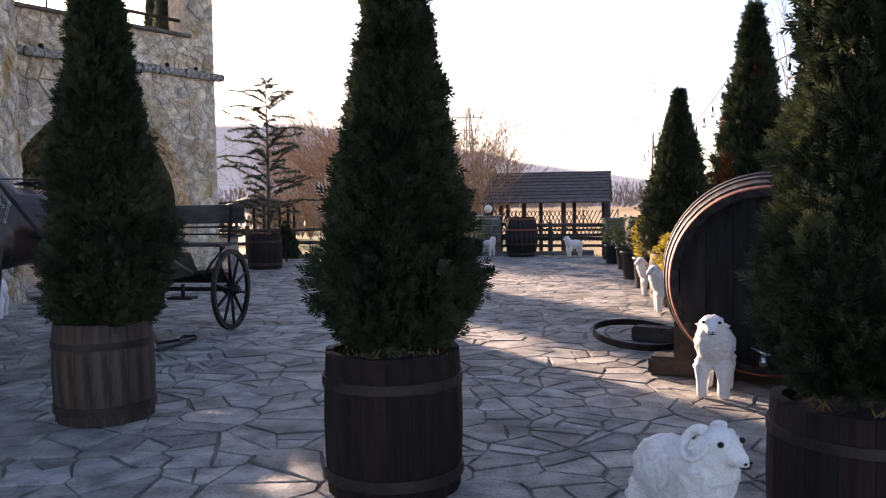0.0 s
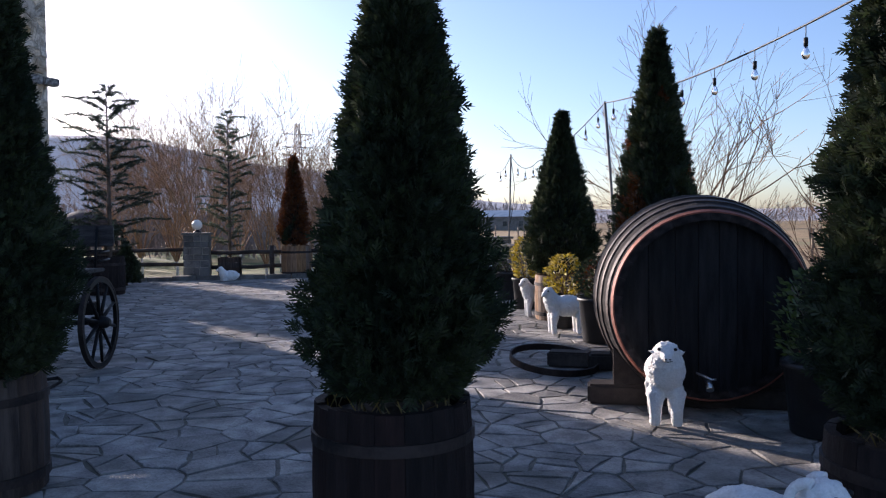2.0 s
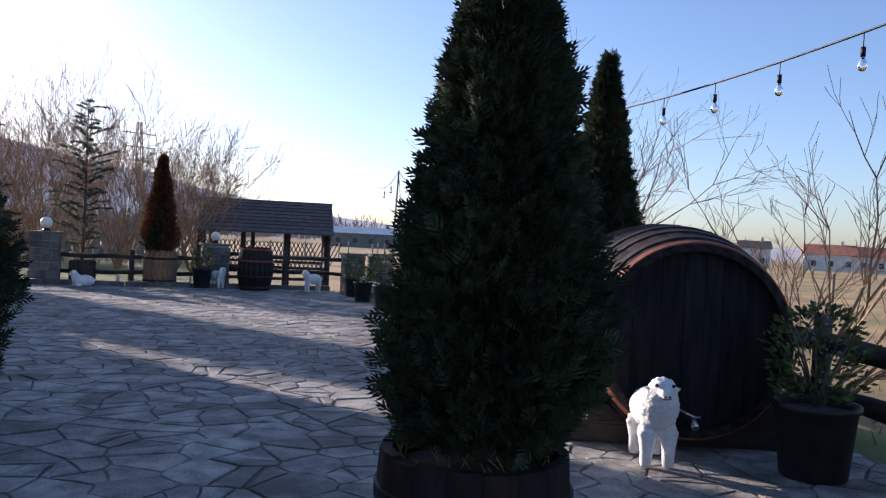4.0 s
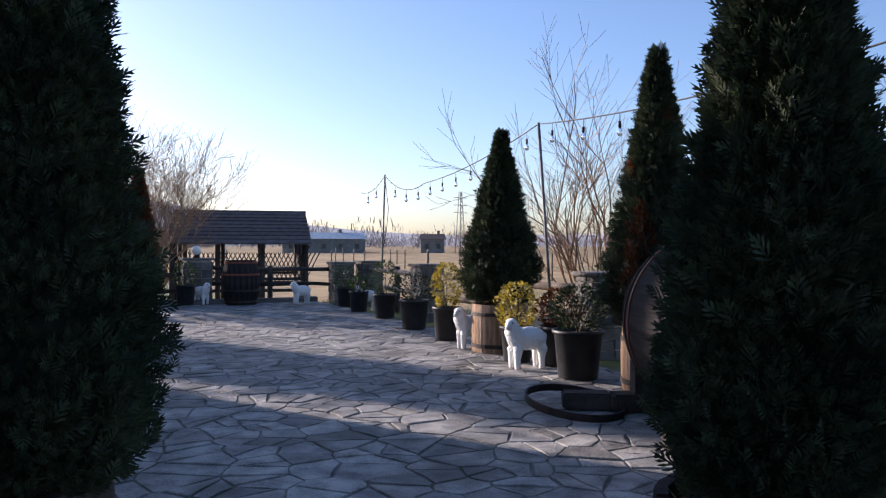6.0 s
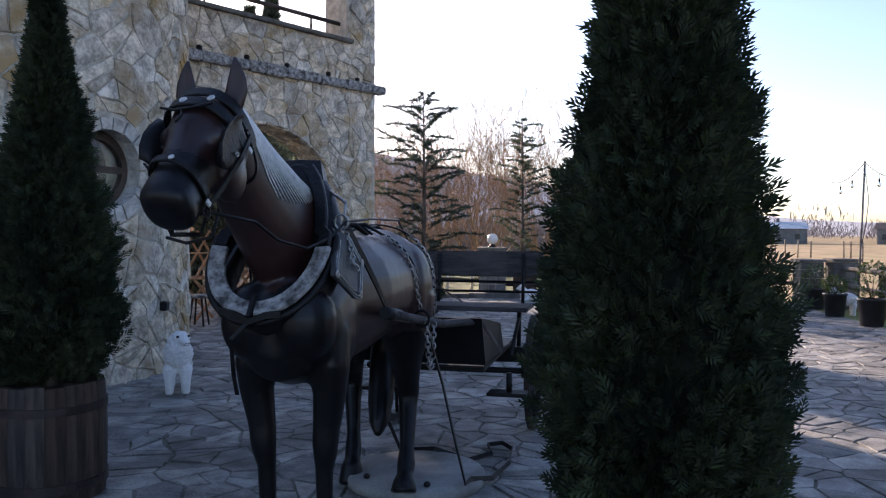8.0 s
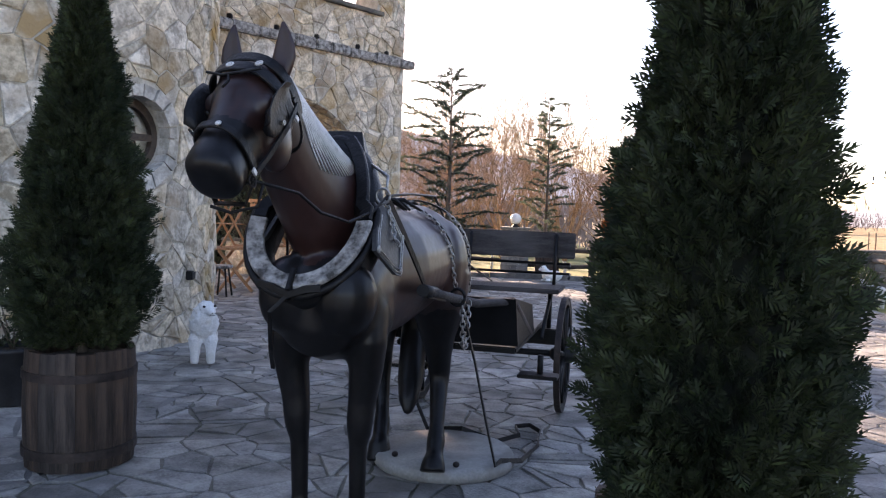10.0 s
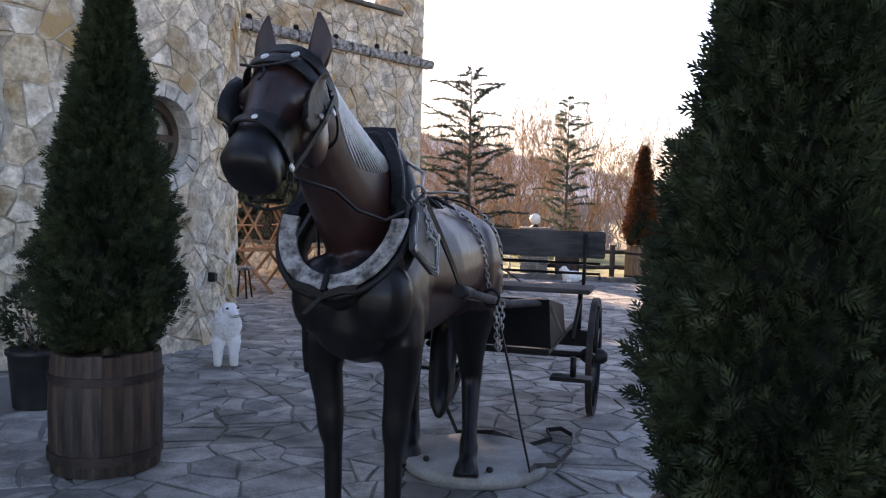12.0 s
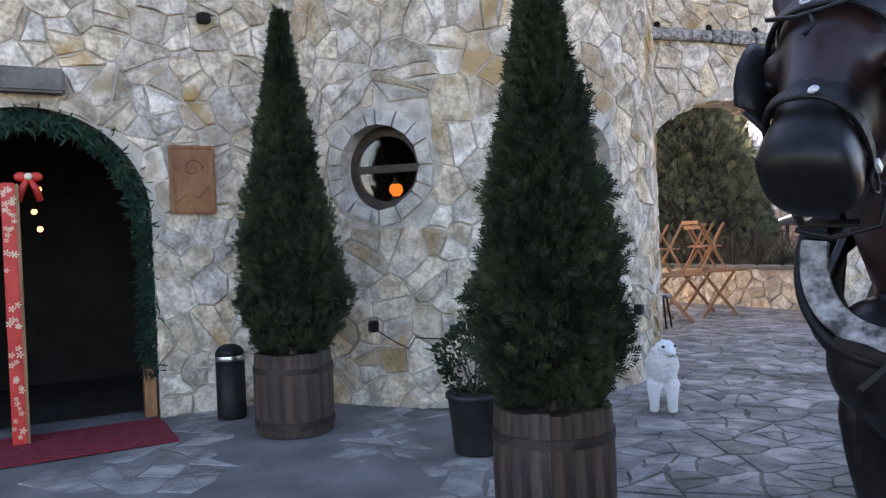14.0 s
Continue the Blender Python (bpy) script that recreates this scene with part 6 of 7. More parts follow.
for s in (-1, 1):
    # blinker: a cupped leather plate beside the eye
    rings = []
    for k, (u, w) in enumerate(((-0.035, 0.028), (-0.01, 0.052), (0.04, 0.062), (0.09, 0.062), (0.135, 0.048), (0.165, 0.022))):
        c = HP0 + HD * (u + 0.07) + HEAD_SIDE * s * 0.12 + HN * 0.035
        ring = []
        for j in range(12):
            a = 2 * math.pi * j / 12
            y = math.cos(a)
            ring.append(c + HN * (w * y) + HEAD_SIDE * s * (0.007 * math.sin(a) + 0.028 * max(0, y) ** 2))
        rings.append(ring)
    blinker = part("blinker", add_loft(bmesh.new(), rings), SATIN_BLACK, bridle)
    part("rivet", eyelet(HP0 + HD * 0.14 + HEAD_SIDE * s * 0.131 - HN * 0.005, HEAD_SIDE, 0.007, 0.003), CHAIN, blinker)
    cheek = [HP0 + HD * 0.02 + HEAD_SIDE * s * 0.128 - HN * 0.02, HP0 + HD * 0.12 + HEAD_SIDE * s * 0.128 - HN * 0.03, HP0 + HD * 0.24 + HEAD_SIDE * s * 0.1 - HN * 0.05, HP0 + HD * 0.32 + HEAD_SIDE * s * 0.083 - HN * 0.055]
    part("cheek_strap", flat(cheek, HN, 0.02, 0.009), SATIN_BLACK, bridle)
    for k, o in ((0.06, 0.134), (0.32, 0.09)):
        part("buckle", flat([HP0 + HD * k + HEAD_SIDE * s * o - HN * 0.04, HP0 + HD * (k + 0.014) + HEAD_SIDE * s * o - HN * 0.042], HN, 0.024, 0.008), WHITEMETAL, bridle, "white metal buckle")
    part("stud", eyelet(HP0 + HD * 0.07 + HEAD_SIDE * (0.035 + s * 0.05) + HN * 0.15, HN, 0.011, 0.004), WHITEMETAL, bridle, "white ring stud on the brow band")
    part("bit_ring", tube([HP0 + HD * 0.345 + HEAD_SIDE * s * 0.082 - HN * 0.06 + HD * (0.018 * math.cos(a)) + HN * (0.018 * math.sin(a)) for a in np.linspace(0, 6.28, 16)], 0.0035, 6), HOOP, bridle)
part("stud", eyelet(HP0 + HD * 0.305 + HN * 0.106 + HEAD_SIDE * 0.03, HN, 0.007, 0.004), WHITEMETAL, bridle, "white stud on the nose band")
part("bit_strap", flat([HP0 + HD * 0.335 + HEAD_SIDE * 0.08 - HN * 0.065, HP0 + HD * 0.38 + HEAD_SIDE * 0.05 - HN * 0.115, HP0 + HD * 0.38 - HEAD_SIDE * 0.05 - HN * 0.115, HP0 + HD * 0.335 - HEAD_SIDE * 0.08 - HN * 0.065], HD, 0.02, 0.009), SATIN_BLACK, bridle)
part("side_peg", tube([HP0 + HD * 0.29 - HEAD_SIDE * 0.08 + HN * 0.02, HP0 + HD * 0.26 - HEAD_SIDE * 0.11 + HN * 0.035, HP0 + HD * 0.245 - HEAD_SIDE * 0.13 + HN * 0.045], [0.008, 0.007, 0.004], 6), SATIN_BLACK, bridle)
trail = [hp(0.9, 0.33, 1.08), hp(1.16, 0.37, 0.72), hp(1.38, 0.41, 0.36), hp(1.52, 0.45, 0.1), (-2.68, 6.62, 0.085), (-2.56, 6.85, 0.02), (-2.45, 7.2, 0.018), (-2.43, 7.52, 0.018), (-2.5, 7.66, 0.02), (-2.6, 7.6, 0.022), (-2.57, 7.4, 0.02), (-2.72, 7.22, 0.02), (-2.95, 7.22, 0.09), (-3.2, 7.42, 0.02), (-3.36, 7.75, 0.2), (-3.45, 8.0, 0.45)]
ground_strap = part("loose_strap", flat(trail, [ALONG if i < 4 else Vector((0.3 * math.sin(i), 0.3, 1)) for i in range(len(trail))], 0.03, 0.01), SATIN_BLACK)
tagged(ground_strap, "loose black strap trailing from the harness onto the paving", "strap")


# ---- the cart ----
def cart():
    origin = Vector((-2.255, 8.17))
    ax, ba = Vector((0.987, -0.16)), Vector((0.16, 0.987))

    def cp(l, a, z):
        p = origin + ax * l + ba * a
        return Vector((p.x, p.y, z))

    def cbox(l0, a0, z0, l1, a1, z1, bevel=0.008):
        bm = box(l0, a0, z0, l1, a1, z1, bevel)
        for v in bm.verts:
            v.co = cp(*v.co)
        return bm
    c = empty("horse_cart", Matrix.Identity(4), "two-wheeled black gig with a plank bench and spoked wheels", "cart")
    for l in (0.0, -1.12):
        w = part("wheel", bmesh.new(), BLACK, c)
        m = Matrix(((ax.x, ba.x, 0, cp(l, 0, 0).x), (ax.y, ba.y, 0, cp(l, 0, 0).y), (0, 0, 1, 0.445), (0, 0, 0, 1))) @ pose(0, 0, 0, 0, 90, 0)
        for n, bm, mat in (("tyre", ring_of(0.425, 0.44, -0.022, 0.022, 48), HOOP), ("rim", ring_of(0.385, 0.425, -0.018, 0.018, 48), BLACK), ("hub", lathe([(0.03, -0.1), (0.055, -0.07), (0.065, 0), (0.055, 0.07), (0.03, 0.1)], 16), BLACK)):
            part(n, bm, mat, w).matrix_world = m
        for k in range(10):
            a = 2 * math.pi * k / 10 + 0.1
            part("spoke", tube([(0.05 * math.cos(a), 0.05 * math.sin(a), 0), (0.39 * math.cos(a), 0.39 * math.sin(a), 0)], [0.02, 0.015], 6), BLACK, w).matrix_world = m
    part("axle", tube([cp(-1.12, 0, 0.445), cp(0, 0, 0.445)], 0.025, 8), BLACK, c)
    part("cross_beam", cbox(-1.05, -0.06, 0.52, -0.03, 0.06, 0.64), BLACK, c)
    part("floor", cbox(-0.95, -1.22, 0.64, -0.17, 0.15, 0.68), BLACK, c)
    # sloping foot box
    for l in (-0.95, -0.2):
        bm = bmesh.new()
        q = [(-1.32, 1.0), (-1.2, 0.69), (-0.4, 0.67), (-0.55, 0.88)]
        vs = [bm.verts.new(cp(l + e, a, z)) for e in (0, 0.025) for a, z in q]
        for f in ((0, 1, 2, 3), (7, 6, 5, 4), (0, 4, 5, 1), (1, 5, 6, 2), (2, 6, 7, 3), (3, 7, 4, 0)):
            bm.faces.new([vs[i] for i in f])
        part("side_panel", bm, BLACK, c)
    bm = bmesh.new()
    vs = [bm.verts.new(cp(l, a, z)) for a, z in ((-1.2, 0.69), (-1.34, 1.0), (-1.36, 1.0), (-1.22, 0.69)) for l in (-0.98, -0.16)]
    for f in ((0, 1, 3, 2), (2, 3, 5, 4), (4, 5, 7, 6), (6, 7, 1, 0), (0, 2, 4, 6), (1, 7, 5, 3)):
        bm.faces.new([vs[i] for i in f])
    bmesh.ops.recalc_face_normals(bm, faces=bm.faces)
    part("dash_board", bm, BLACK, c)
    for l in (-1.0, -0.13):
        part("step_bar", tube([cp(l + 0.08, -0.95, 0.6), cp(l + 0.08, -0.95, 0.47)], 0.02, 6), BLACK, c)
        part("step", cbox(l - 0.06, -1.02, 0.45, l + 0.2, -0.88, 0.475, 0.004), BLACK, c)
    # bench
    part("bench_seat", cbox(-1.02, -0.18, 0.92, -0.03, 0.24, 0.955), CARTWOOD, c)
    part("back_rest", cbox(-0.94, 0.3, 1.16, 0.03, 0.335, 1.37), CARTWOOD, c, "worn dark plank back rest")
    for z in (1.04, 1.12):
        part("back_rail", tube([cp(-0.92, 0.28, z), cp(0.0, 0.28, z), cp(0.02, -0.02, z - 0.01)], 0.011, 6), BLACK, c)
    for l in (-0.82, -0.12):
        part("bench_post", tube([cp(l, 0.0, 0.58), cp(l, 0.02, 0.93)], 0.018, 6), BLACK, c)
        part("bench_post", tube([cp(l, 0.22, 0.93), cp(l, 0.29, 1.35)], 0.014, 6), BLACK, c)
        part("spring", tube([cp(l, -0.4, 0.62), cp(l, -0.2, 0.75), cp(l, 0.1, 0.9)], 0.015, 6), BLACK, c)
    # shafts along the horse
    for s in (-1, 1):
        q = hp(0.27, s * 0.29, 1.195)
        part("shaft", tube([q, hp(0.8, s * 0.315, 1.11), hp(1.4, s * 0.33, 1.02), cp(-0.55 + s * 0.36, -1.3, 0.98), cp(-0.55 + s * 0.36, -0.5, 0.66)], [0.022, 0.025, 0.026, 0.026, 0.026], 8), CARTWOOD, c)
        tip = part("shaft_tip", tube([q - ALONG * 0.05 + UP * 0.006, q + ALONG * 0.25 - UP * 0.035], 0.03, 10), BLACK, c)


cart()


# ---- fence, pillars and lamps along the court ----
def pillar(x, y, w, h, name="stone_pillar", label="square rubble stone pillar with a slab cap", rot=0, seed=0, cap=0.1):
    p = empty(name, pose(x, y, 0, 0, 0, rot), label, "pillar", "fence pillars")
    part("core", box(-w / 2 + 0.02, -w / 2 + 0.02, -0.3, w / 2 - 0.02, w / 2 - 0.02, h), MORTAR, p)
    rng = random.Random(seed + 40)
    z = -0.1
    while z < h - 0.05:
        t = min(rng.uniform(0.13, 0.22), h - z)
        for side in range(4):
            u = -w / 2
            while u < w / 2 - 0.02:
                e = min(u + rng.uniform(0.14, 0.3), w / 2)
                if w / 2 - e < 0.08:
                    e = w / 2
                b = part("stone", add_box(bmesh.new(), u + 0.006, -w / 2 - rng.uniform(0.0, 0.02), z + 0.006, e - 0.006, -w / 2 + 0.05, z + t - 0.006, 0.0, None, 0.006, rng), POSTSTONE, p)
                b.matrix_local = pose(0, 0, 0, 0, 0, side * 90)
                u = e
        z += t
    part("cap", box(-w / 2 - cap / 2, -w / 2 - cap / 2, h, w / 2 + cap / 2, w / 2 + cap / 2, h + 0.055, 0.012), POSTSTONE, p)
    return p


for i, (x, y, w, h) in enumerate(((4.75, 19.35, 0.5, 0.92), (4.1, 19.5, 0.46, 0.9), (4.42, 15.35, 0.48, 0.95), (4.5, 10.05, 0.5, 0.98), (-2.72, 20.75, 0.6, 1.1), (1.0, 20.95, 0.62, 0.98), (3.62, 3.45, 0.5, 0.9))):
    pillar(x, y, w, h, seed=i)


def globe_lamp(x, y, z, r, mat, label, cage=False):
    g = empty("globe_lamp", Matrix.Translation((x, y, z)), label, "lamp", "globe lamps")
    part("foot", lathe([(r * 0.75, 0), (r * 0.75, 0.02), (r * 0.4, 0.05), (r * 0.4, 0.08)], 16), BLACK, g)
    part("globe", add_ball(bmesh.new(), (0, 0, 0.07 + r * 0.95), r, (1, 1, 1), 20), mat, g)
    if cage:
        for k in range(6):
            a = math.pi * k / 6
            part("cage_bar", tube([(r * 1.04 * math.cos(a) * math.cos(t), r * 1.04 * math.sin(a) * math.cos(t), 0.07 + r * 0.95 + r * 1.04 * math.sin(t)) for t in np.linspace(-1.4, 4.54, 26)], 0.006, 5), BLACK, g)
        for q in (-0.4, 0.4):
            part("cage_ring", tube([(r * 1.04 * math.cos(q) * math.cos(t), r * 1.04 * math.cos(q) * math.sin(t), 0.07 + r * 0.95 + r * 1.04 * math.sin(q)) for t in np.linspace(0, 6.3, 26)], 0.006, 5), BLACK, g)
    return g


globe_lamp(1.0, 20.95, 1.035, 0.11, OPAL, "white globe lamp on a stone pillar")
globe_lamp(-2.72, 20.75, 1.155, 0.13, OPAL, "white globe lamp on a stone pillar")
globe_lamp(3.58, 3.42, 0.955, 0.1, AMBER, "yellow globe lamp on a stone pillar")
globe_lamp(2.8, 3.12, 0.58, 0.098, OPAL, "white globe lamp in a black iron cage on the low wall", True)

# low wall of stone courses beside the near planter
yard = part("yard_wall", bmesh.new(), MORTAR)
tagged(yard, "low coursed stone wall beside the planter", "wall", kind="structure")
part("core", box(2.45, 2.95, -0.2, 3.35, 3.32, 0.5), MORTAR, yard)
rng = random.Random(9)
for k in range(6):
    x = 2.43
    while x < 3.34:
        e = min(x + rng.uniform(0.16, 0.34), 3.36)
        part("stone", add_box(bmesh.new(), x + 0.006, 2.92 + rng.uniform(-0.012, 0.012), 0.084 * k + 0.005, e - 0.006, 3.0, 0.084 * k + 0.08, 0.0, None, 0.005, rng), POSTSTONE, yard)
        x = e
    part("stone", add_box(bmesh.new(), 2.415 + rng.uniform(-0.01, 0.01), 2.95, 0.084 * k + 0.005, 2.47, 3.32, 0.084 * k + 0.08, 0.0, None, 0.005, rng), POSTSTONE, yard)
for x0, x1 in ((2.39, 2.9), (2.91, 3.4)):
    part("coping", box(x0, 2.89, 0.5, x1, 3.38, 0.575, 0.014), POSTSTONE, yard)


def log_rail(a, b, r, mat, label="weathered round log rail of the fence"):
    rng = random.Random(int(a[1] * 50 + a[2] * 7))
    a, b = Vector(a), Vector(b)
    pts = [a.lerp(b, k / 6) + Vector((0, 0, rng.uniform(-0.02, 0.02))) for k in range(7)]
    ob = part("fence_rail", tube(pts, [r * rng.uniform(0.85, 1.1) for _ in range(7)], 9), mat)
    tagged(ob, label, "fence rail", "fence rails")


for z in (0.42, 0.78):
    log_rail((4.45, 15.1, z), (4.5, 10.3, z), 0.06, LOG)
    log_rail((4.7, 19.2, z), (4.4, 15.6, z), 0.055, LOG)
    log_rail((4.5, 9.8, z), (3.6, 5.2, z - 0.03), 0.07, LOG)
    log_rail((3.6, 5.3, z - 0.03), (3.15, 3.2, z - 0.05), 0.075, DARKLOG, "dark round log rail beside the barrel")
    log_rail((1.3, 20.95, z), (4.0, 19.6, z), 0.05, DARKLOG, "dark round log rail at the end of the court")
    log_rail((-2.4, 20.8, z - 0.15), (0.7, 20.95, z - 0.15), 0.05, DARKLOG, "dark round log rail at the end of the court")
    log_rail((-8.5, 20.6, z - 0.05), (-3.0, 20.75, z - 0.05), 0.05, DARKLOG, "dark round log rail at the end of the court")
for x, y, h in ((3.62, 5.25, 0.95), (4.2, 12.6, 0.9), (4.62, 17.3, 0.9), (2.6, 20.3, 0.85), (-5.5, 20.65, 0.85), (-7.5, 20.6, 0.85), (-0.9, 20.87, 0.8)):
    ob = part("fence_post", tube([(x, y, -0.3), (x, y, h)], 0.065, 9), DARKLOG)
    tagged(ob, "dark round wooden fence post", "fence post", "fence posts")
rng = random.Random(12)
for i in range(16):
    x, y = 24 + rng.uniform(-1, 1), 6 + i * 5.5
    ob = part("field_post", tube([(x, y, -0.9), (x + rng.uniform(-0.05, 0.05), y, 0.85)], 0.06, 7), LOG)
    tagged(ob, "thin wooden post standing in the dry field", "fence post", "field posts")
for i in range(40):
    ob = part("field_post", tube([(-4 + i * 3.2, 78 - i * 0.5, -0.9), (-4 + i * 3.2, 78 - i * 0.5, 0.75)], 0.07, 6), LOG)
    tagged(ob, "thin wooden post standing in the dry field", "fence post", "field posts")

# ---- poles and the string of bulbs ----
POLES = ((4.05, 10.92, 3.08, 4.25, 10.8), (4.9, 18.72, 2.99, 4.8, 18.72), (3.0, 1.2, 3.3, 3.1, 1.2))
for x, y, z, bx, by in POLES:
    ob = part("light_pole", tube([(bx, by, -0.2), (x, y, z)], 0.022, 8), IRON)
    tagged(ob, "thin grey iron pole that carries the string of bulbs", "pole", "light poles")


def sagged(a, b, sag, n=14):
    a, b = Vector(a), Vector(b)
    return [a.lerp(b, k / n) - Vector((0, 0, sag * 4 * (k / n) * (1 - k / n))) for k in range(n + 1)]


wire = sagged((5.1, 20.9, 2.7), (4.9, 18.72, 2.97), 0.15, 6) + sagged((4.9, 18.72, 2.97), (4.75, 16.2, 2.62), 0.22)[1:] + sagged((4.75, 16.2, 2.62), (4.05, 10.92, 3.06), 0.1)[1:] + sagged((4.05, 10.92, 3.06), (3.0, 1.2, 3.25), 0.3, 24)[1:]
lights = empty("string_lights", Matrix.Identity(4), "festoon string of clear bulbs in black sockets hung from poles", "string lights")
part("wire", tube(wire, 0.009, 5), BLACK, lights)
travel, last = 0.0, 0.0
for a, b in zip(wire, wire[1:]):
    travel += (b - a).length
    if travel - last > 0.62:
        last = travel
        part("cord", tube([b, b - UP * 0.1], 0.004, 5), BLACK, lights)
        s = part("socket", tube([b - UP * 0.1, b - UP * 0.165], 0.017, 8), BLACK, lights)
        bulb = part("bulb", lathe([(0.012, -0.005), (0.016, -0.02), (0.03, -0.05), (0.033, -0.07), (0.025, -0.095), (0.008, -0.106)], 14), CLEAR, s)
        bulb.location = b - UP * 0.16
        bulb.visible_shadow = False
string2 = part("drop_wire", tube([(4.9, 18.72, 2.9), (4.98, 18.7, 2.2), (4.93, 18.7, 1.7), (4.85, 18.72, 1.2)], 0.008, 5), BLACK)
tagged(string2, "loose black cable hanging down a pole", "cable")


# ---- pavilion ----
def pavilion():
    c, d = Vector((3.5, 28.0)), Vector((0.978, -0.21))
    n = Vector((0.21, 0.978))

    def pp(l, a, z):
        q = c + d * l + n * a
        return Vector((q.x, q.y, z))
    p = empty("pavilion", Matrix.Identity(4), "dark wooden pavilion with a steep shingle roof and lattice sides", "pavilion")
    rows = 9
    for s in (-1, 1):
        for k in range(rows):
            t0, t1 = k / rows, (k + 1) / rows + 0.03
            bm = bmesh.new()
            a0, a1 = s * 2.9 * (1 - t0), s * 2.9 * (1 - min(1, t1))
            z0, z1 = 1.35 + 1.06 * t0, 1.35 + 1.06 * min(1, t1)
            vs = [bm.verts.new(pp(l, a, z)) for a, z in ((a0, z0 + 0.05), (a1, z1 + 0.02), (a1, z1 - 0.03), (a0, z0)) for l in (-2.1, 2.1)]
            for f in ((0, 1, 3, 2), (2, 3, 5, 4), (4, 5, 7, 6), (6, 7, 1, 0), (0, 2, 4, 6), (1, 7, 5, 3)):
                bm.faces.new([vs[i] for i in f])
            bmesh.ops.recalc_face_normals(bm, faces=bm.faces)
            part("roof_board", bm, ROOF, p)
    part("ridge", tube([pp(-2.12, 0, 2.42), pp(2.12, 0, 2.42)], 0.05, 8), ROOF, p)
    for l in (-1.95, -0.65, 0.65, 1.95):
        for a in (-2.5, 2.5):
            part("post", tube([pp(l, a, -0.8), pp(l, a, 1.48)], 0.08, 8), DARKLOG, p)
    for l in (-2.0, 2.0):
        for a in (-1.0, 1.0):
            part("post", tube([pp(l, a, -0.8), pp(l, a, 2.0)], 0.07, 8), DARKLOG, p)
        part("tie_beam", tube([pp(l, -2.6, 1.42), pp(l, 2.6, 1.42)], 0.07, 8), DARKLOG, p)
        for s in (-1, 1):
            part("gable_rafter", tube([pp(l, s * 2.8, 1.36), pp(l, 0, 2.38)], 0.05, 8), LOG, p)
    for a in (-2.5, 2.5):
        part("wall_plate", tube([pp(-2.05, a, 1.42), pp(2.05, a, 1.42)], 0.07, 8), DARKLOG, p)
        for z in (-0.05, 0.3):
            part("bench_rail", tube([pp(-1.95, a, z), pp(1.95, a, z)], 0.05, 6), DARKLOG, p)
    for k in range(30):
        l = -1.9 + k * 0.13
        for s in (-1, 1):
            part("lattice_slat", tube([pp(l, -2.5 + 0.02 * s, 0.1), pp(l + s * 0.5, -2.5 + 0.02 * s, 1.1)], 0.018, 4), DARKLOG, p)
    for k in range(20):
        a = -2.4 + k * 0.25
        for s in (-1, 1):
            part("lattice_slat", tube([pp(1.95, a, 0.0), pp(1.95, a + s * 0.45, 1.0)], 0.018, 4), DARKLOG, p)


pavilion()


def gazebo(x, y, r, eave, top, floor):
    g = empty("garden_gazebo", pose(x, y, 0), "brown open garden gazebo behind the lawn fence", "gazebo")
    part("roof", lathe([(r * 1.15, eave), (r * 0.5, eave + (top - eave) * 0.62), (0.06, top)], 8), ROOF, g)
    for k in range(8):
        a = math.pi / 8 + k * math.pi / 4
        part("post", tube([(r * math.cos(a), r * math.sin(a), floor), (r * math.cos(a), r * math.sin(a), eave + 0.05)], 0.07, 6), DARKLOG, g)
    part("rail", ring_of(r - 0.05, r + 0.02, 0.2, 0.3, 8), DARKLOG, g)


gazebo(-8.4, 33.0, 1.5, 1.35, 1.95, -0.8)


# ---- bare trees and firs ----
def bare_tree(name, x, y, z, tall, seed, spread, stems, mat, label, depth=4, trunk=0.0, lime=False, r0=0.045, lean=(0, 0)):
    thin = 0.003 if y < 15 else 0.005
    rng = random.Random(seed)
    t = empty(name, pose(x, y, z), label, "bare tree" if name == "bare_tree" else "bare shrub", "bare trees")
    bm = bmesh.new()

    def grow(p, d, length, r, level):
        pts, q = [p], p
        for k in range(3):
            d = (d + Vector((rng.uniform(-0.16, 0.16), rng.uniform(-0.16, 0.16), rng.uniform(-0.02, 0.12)))).normalized()
            q = q + d * length / 3
            pts.append(q)
        add_tube(bm, pts, [max(thin, r * (1 - 0.18 * k)) for k in range(4)], 5 if level < 2 else 3, False)
        if level < depth:
            for k in range(rng.choice((2, 3, 3, 4))):
                s = pts[rng.choice((1, 2, 3))]
                a = rng.uniform(0, 6.28)
                side = d.orthogonal().normalized()
                side = Matrix.Rotation(a, 3, d) @ side
                grow(s, (d + side * rng.uniform(0.3, 0.75)).normalized(), length * rng.uniform(0.5, 0.78), r * 0.55, level + 1)
    base = Vector((0, 0, trunk))
    for k in range(stems):
        a = 2 * math.pi * k / stems + rng.uniform(-0.4, 0.4)
        d = Vector((math.cos(a) * spread + lean[0], math.sin(a) * spread + lean[1], 1)).normalized()
        grow(base + Vector((math.cos(a), math.sin(a), 0)) * 0.05, d, tall * rng.uniform(0.36, 0.5), r0, 1)
    part("crown", bm, mat, t)
    if trunk:
        part("trunk", tube([(0, 0, -0.2), (0.02, 0, trunk * 0.6), (0, 0, trunk + 0.05)], [r0 * 2.2, r0 * 1.8, r0 * 1.6], 8), LIMED if lime else BARK, t)
    return t


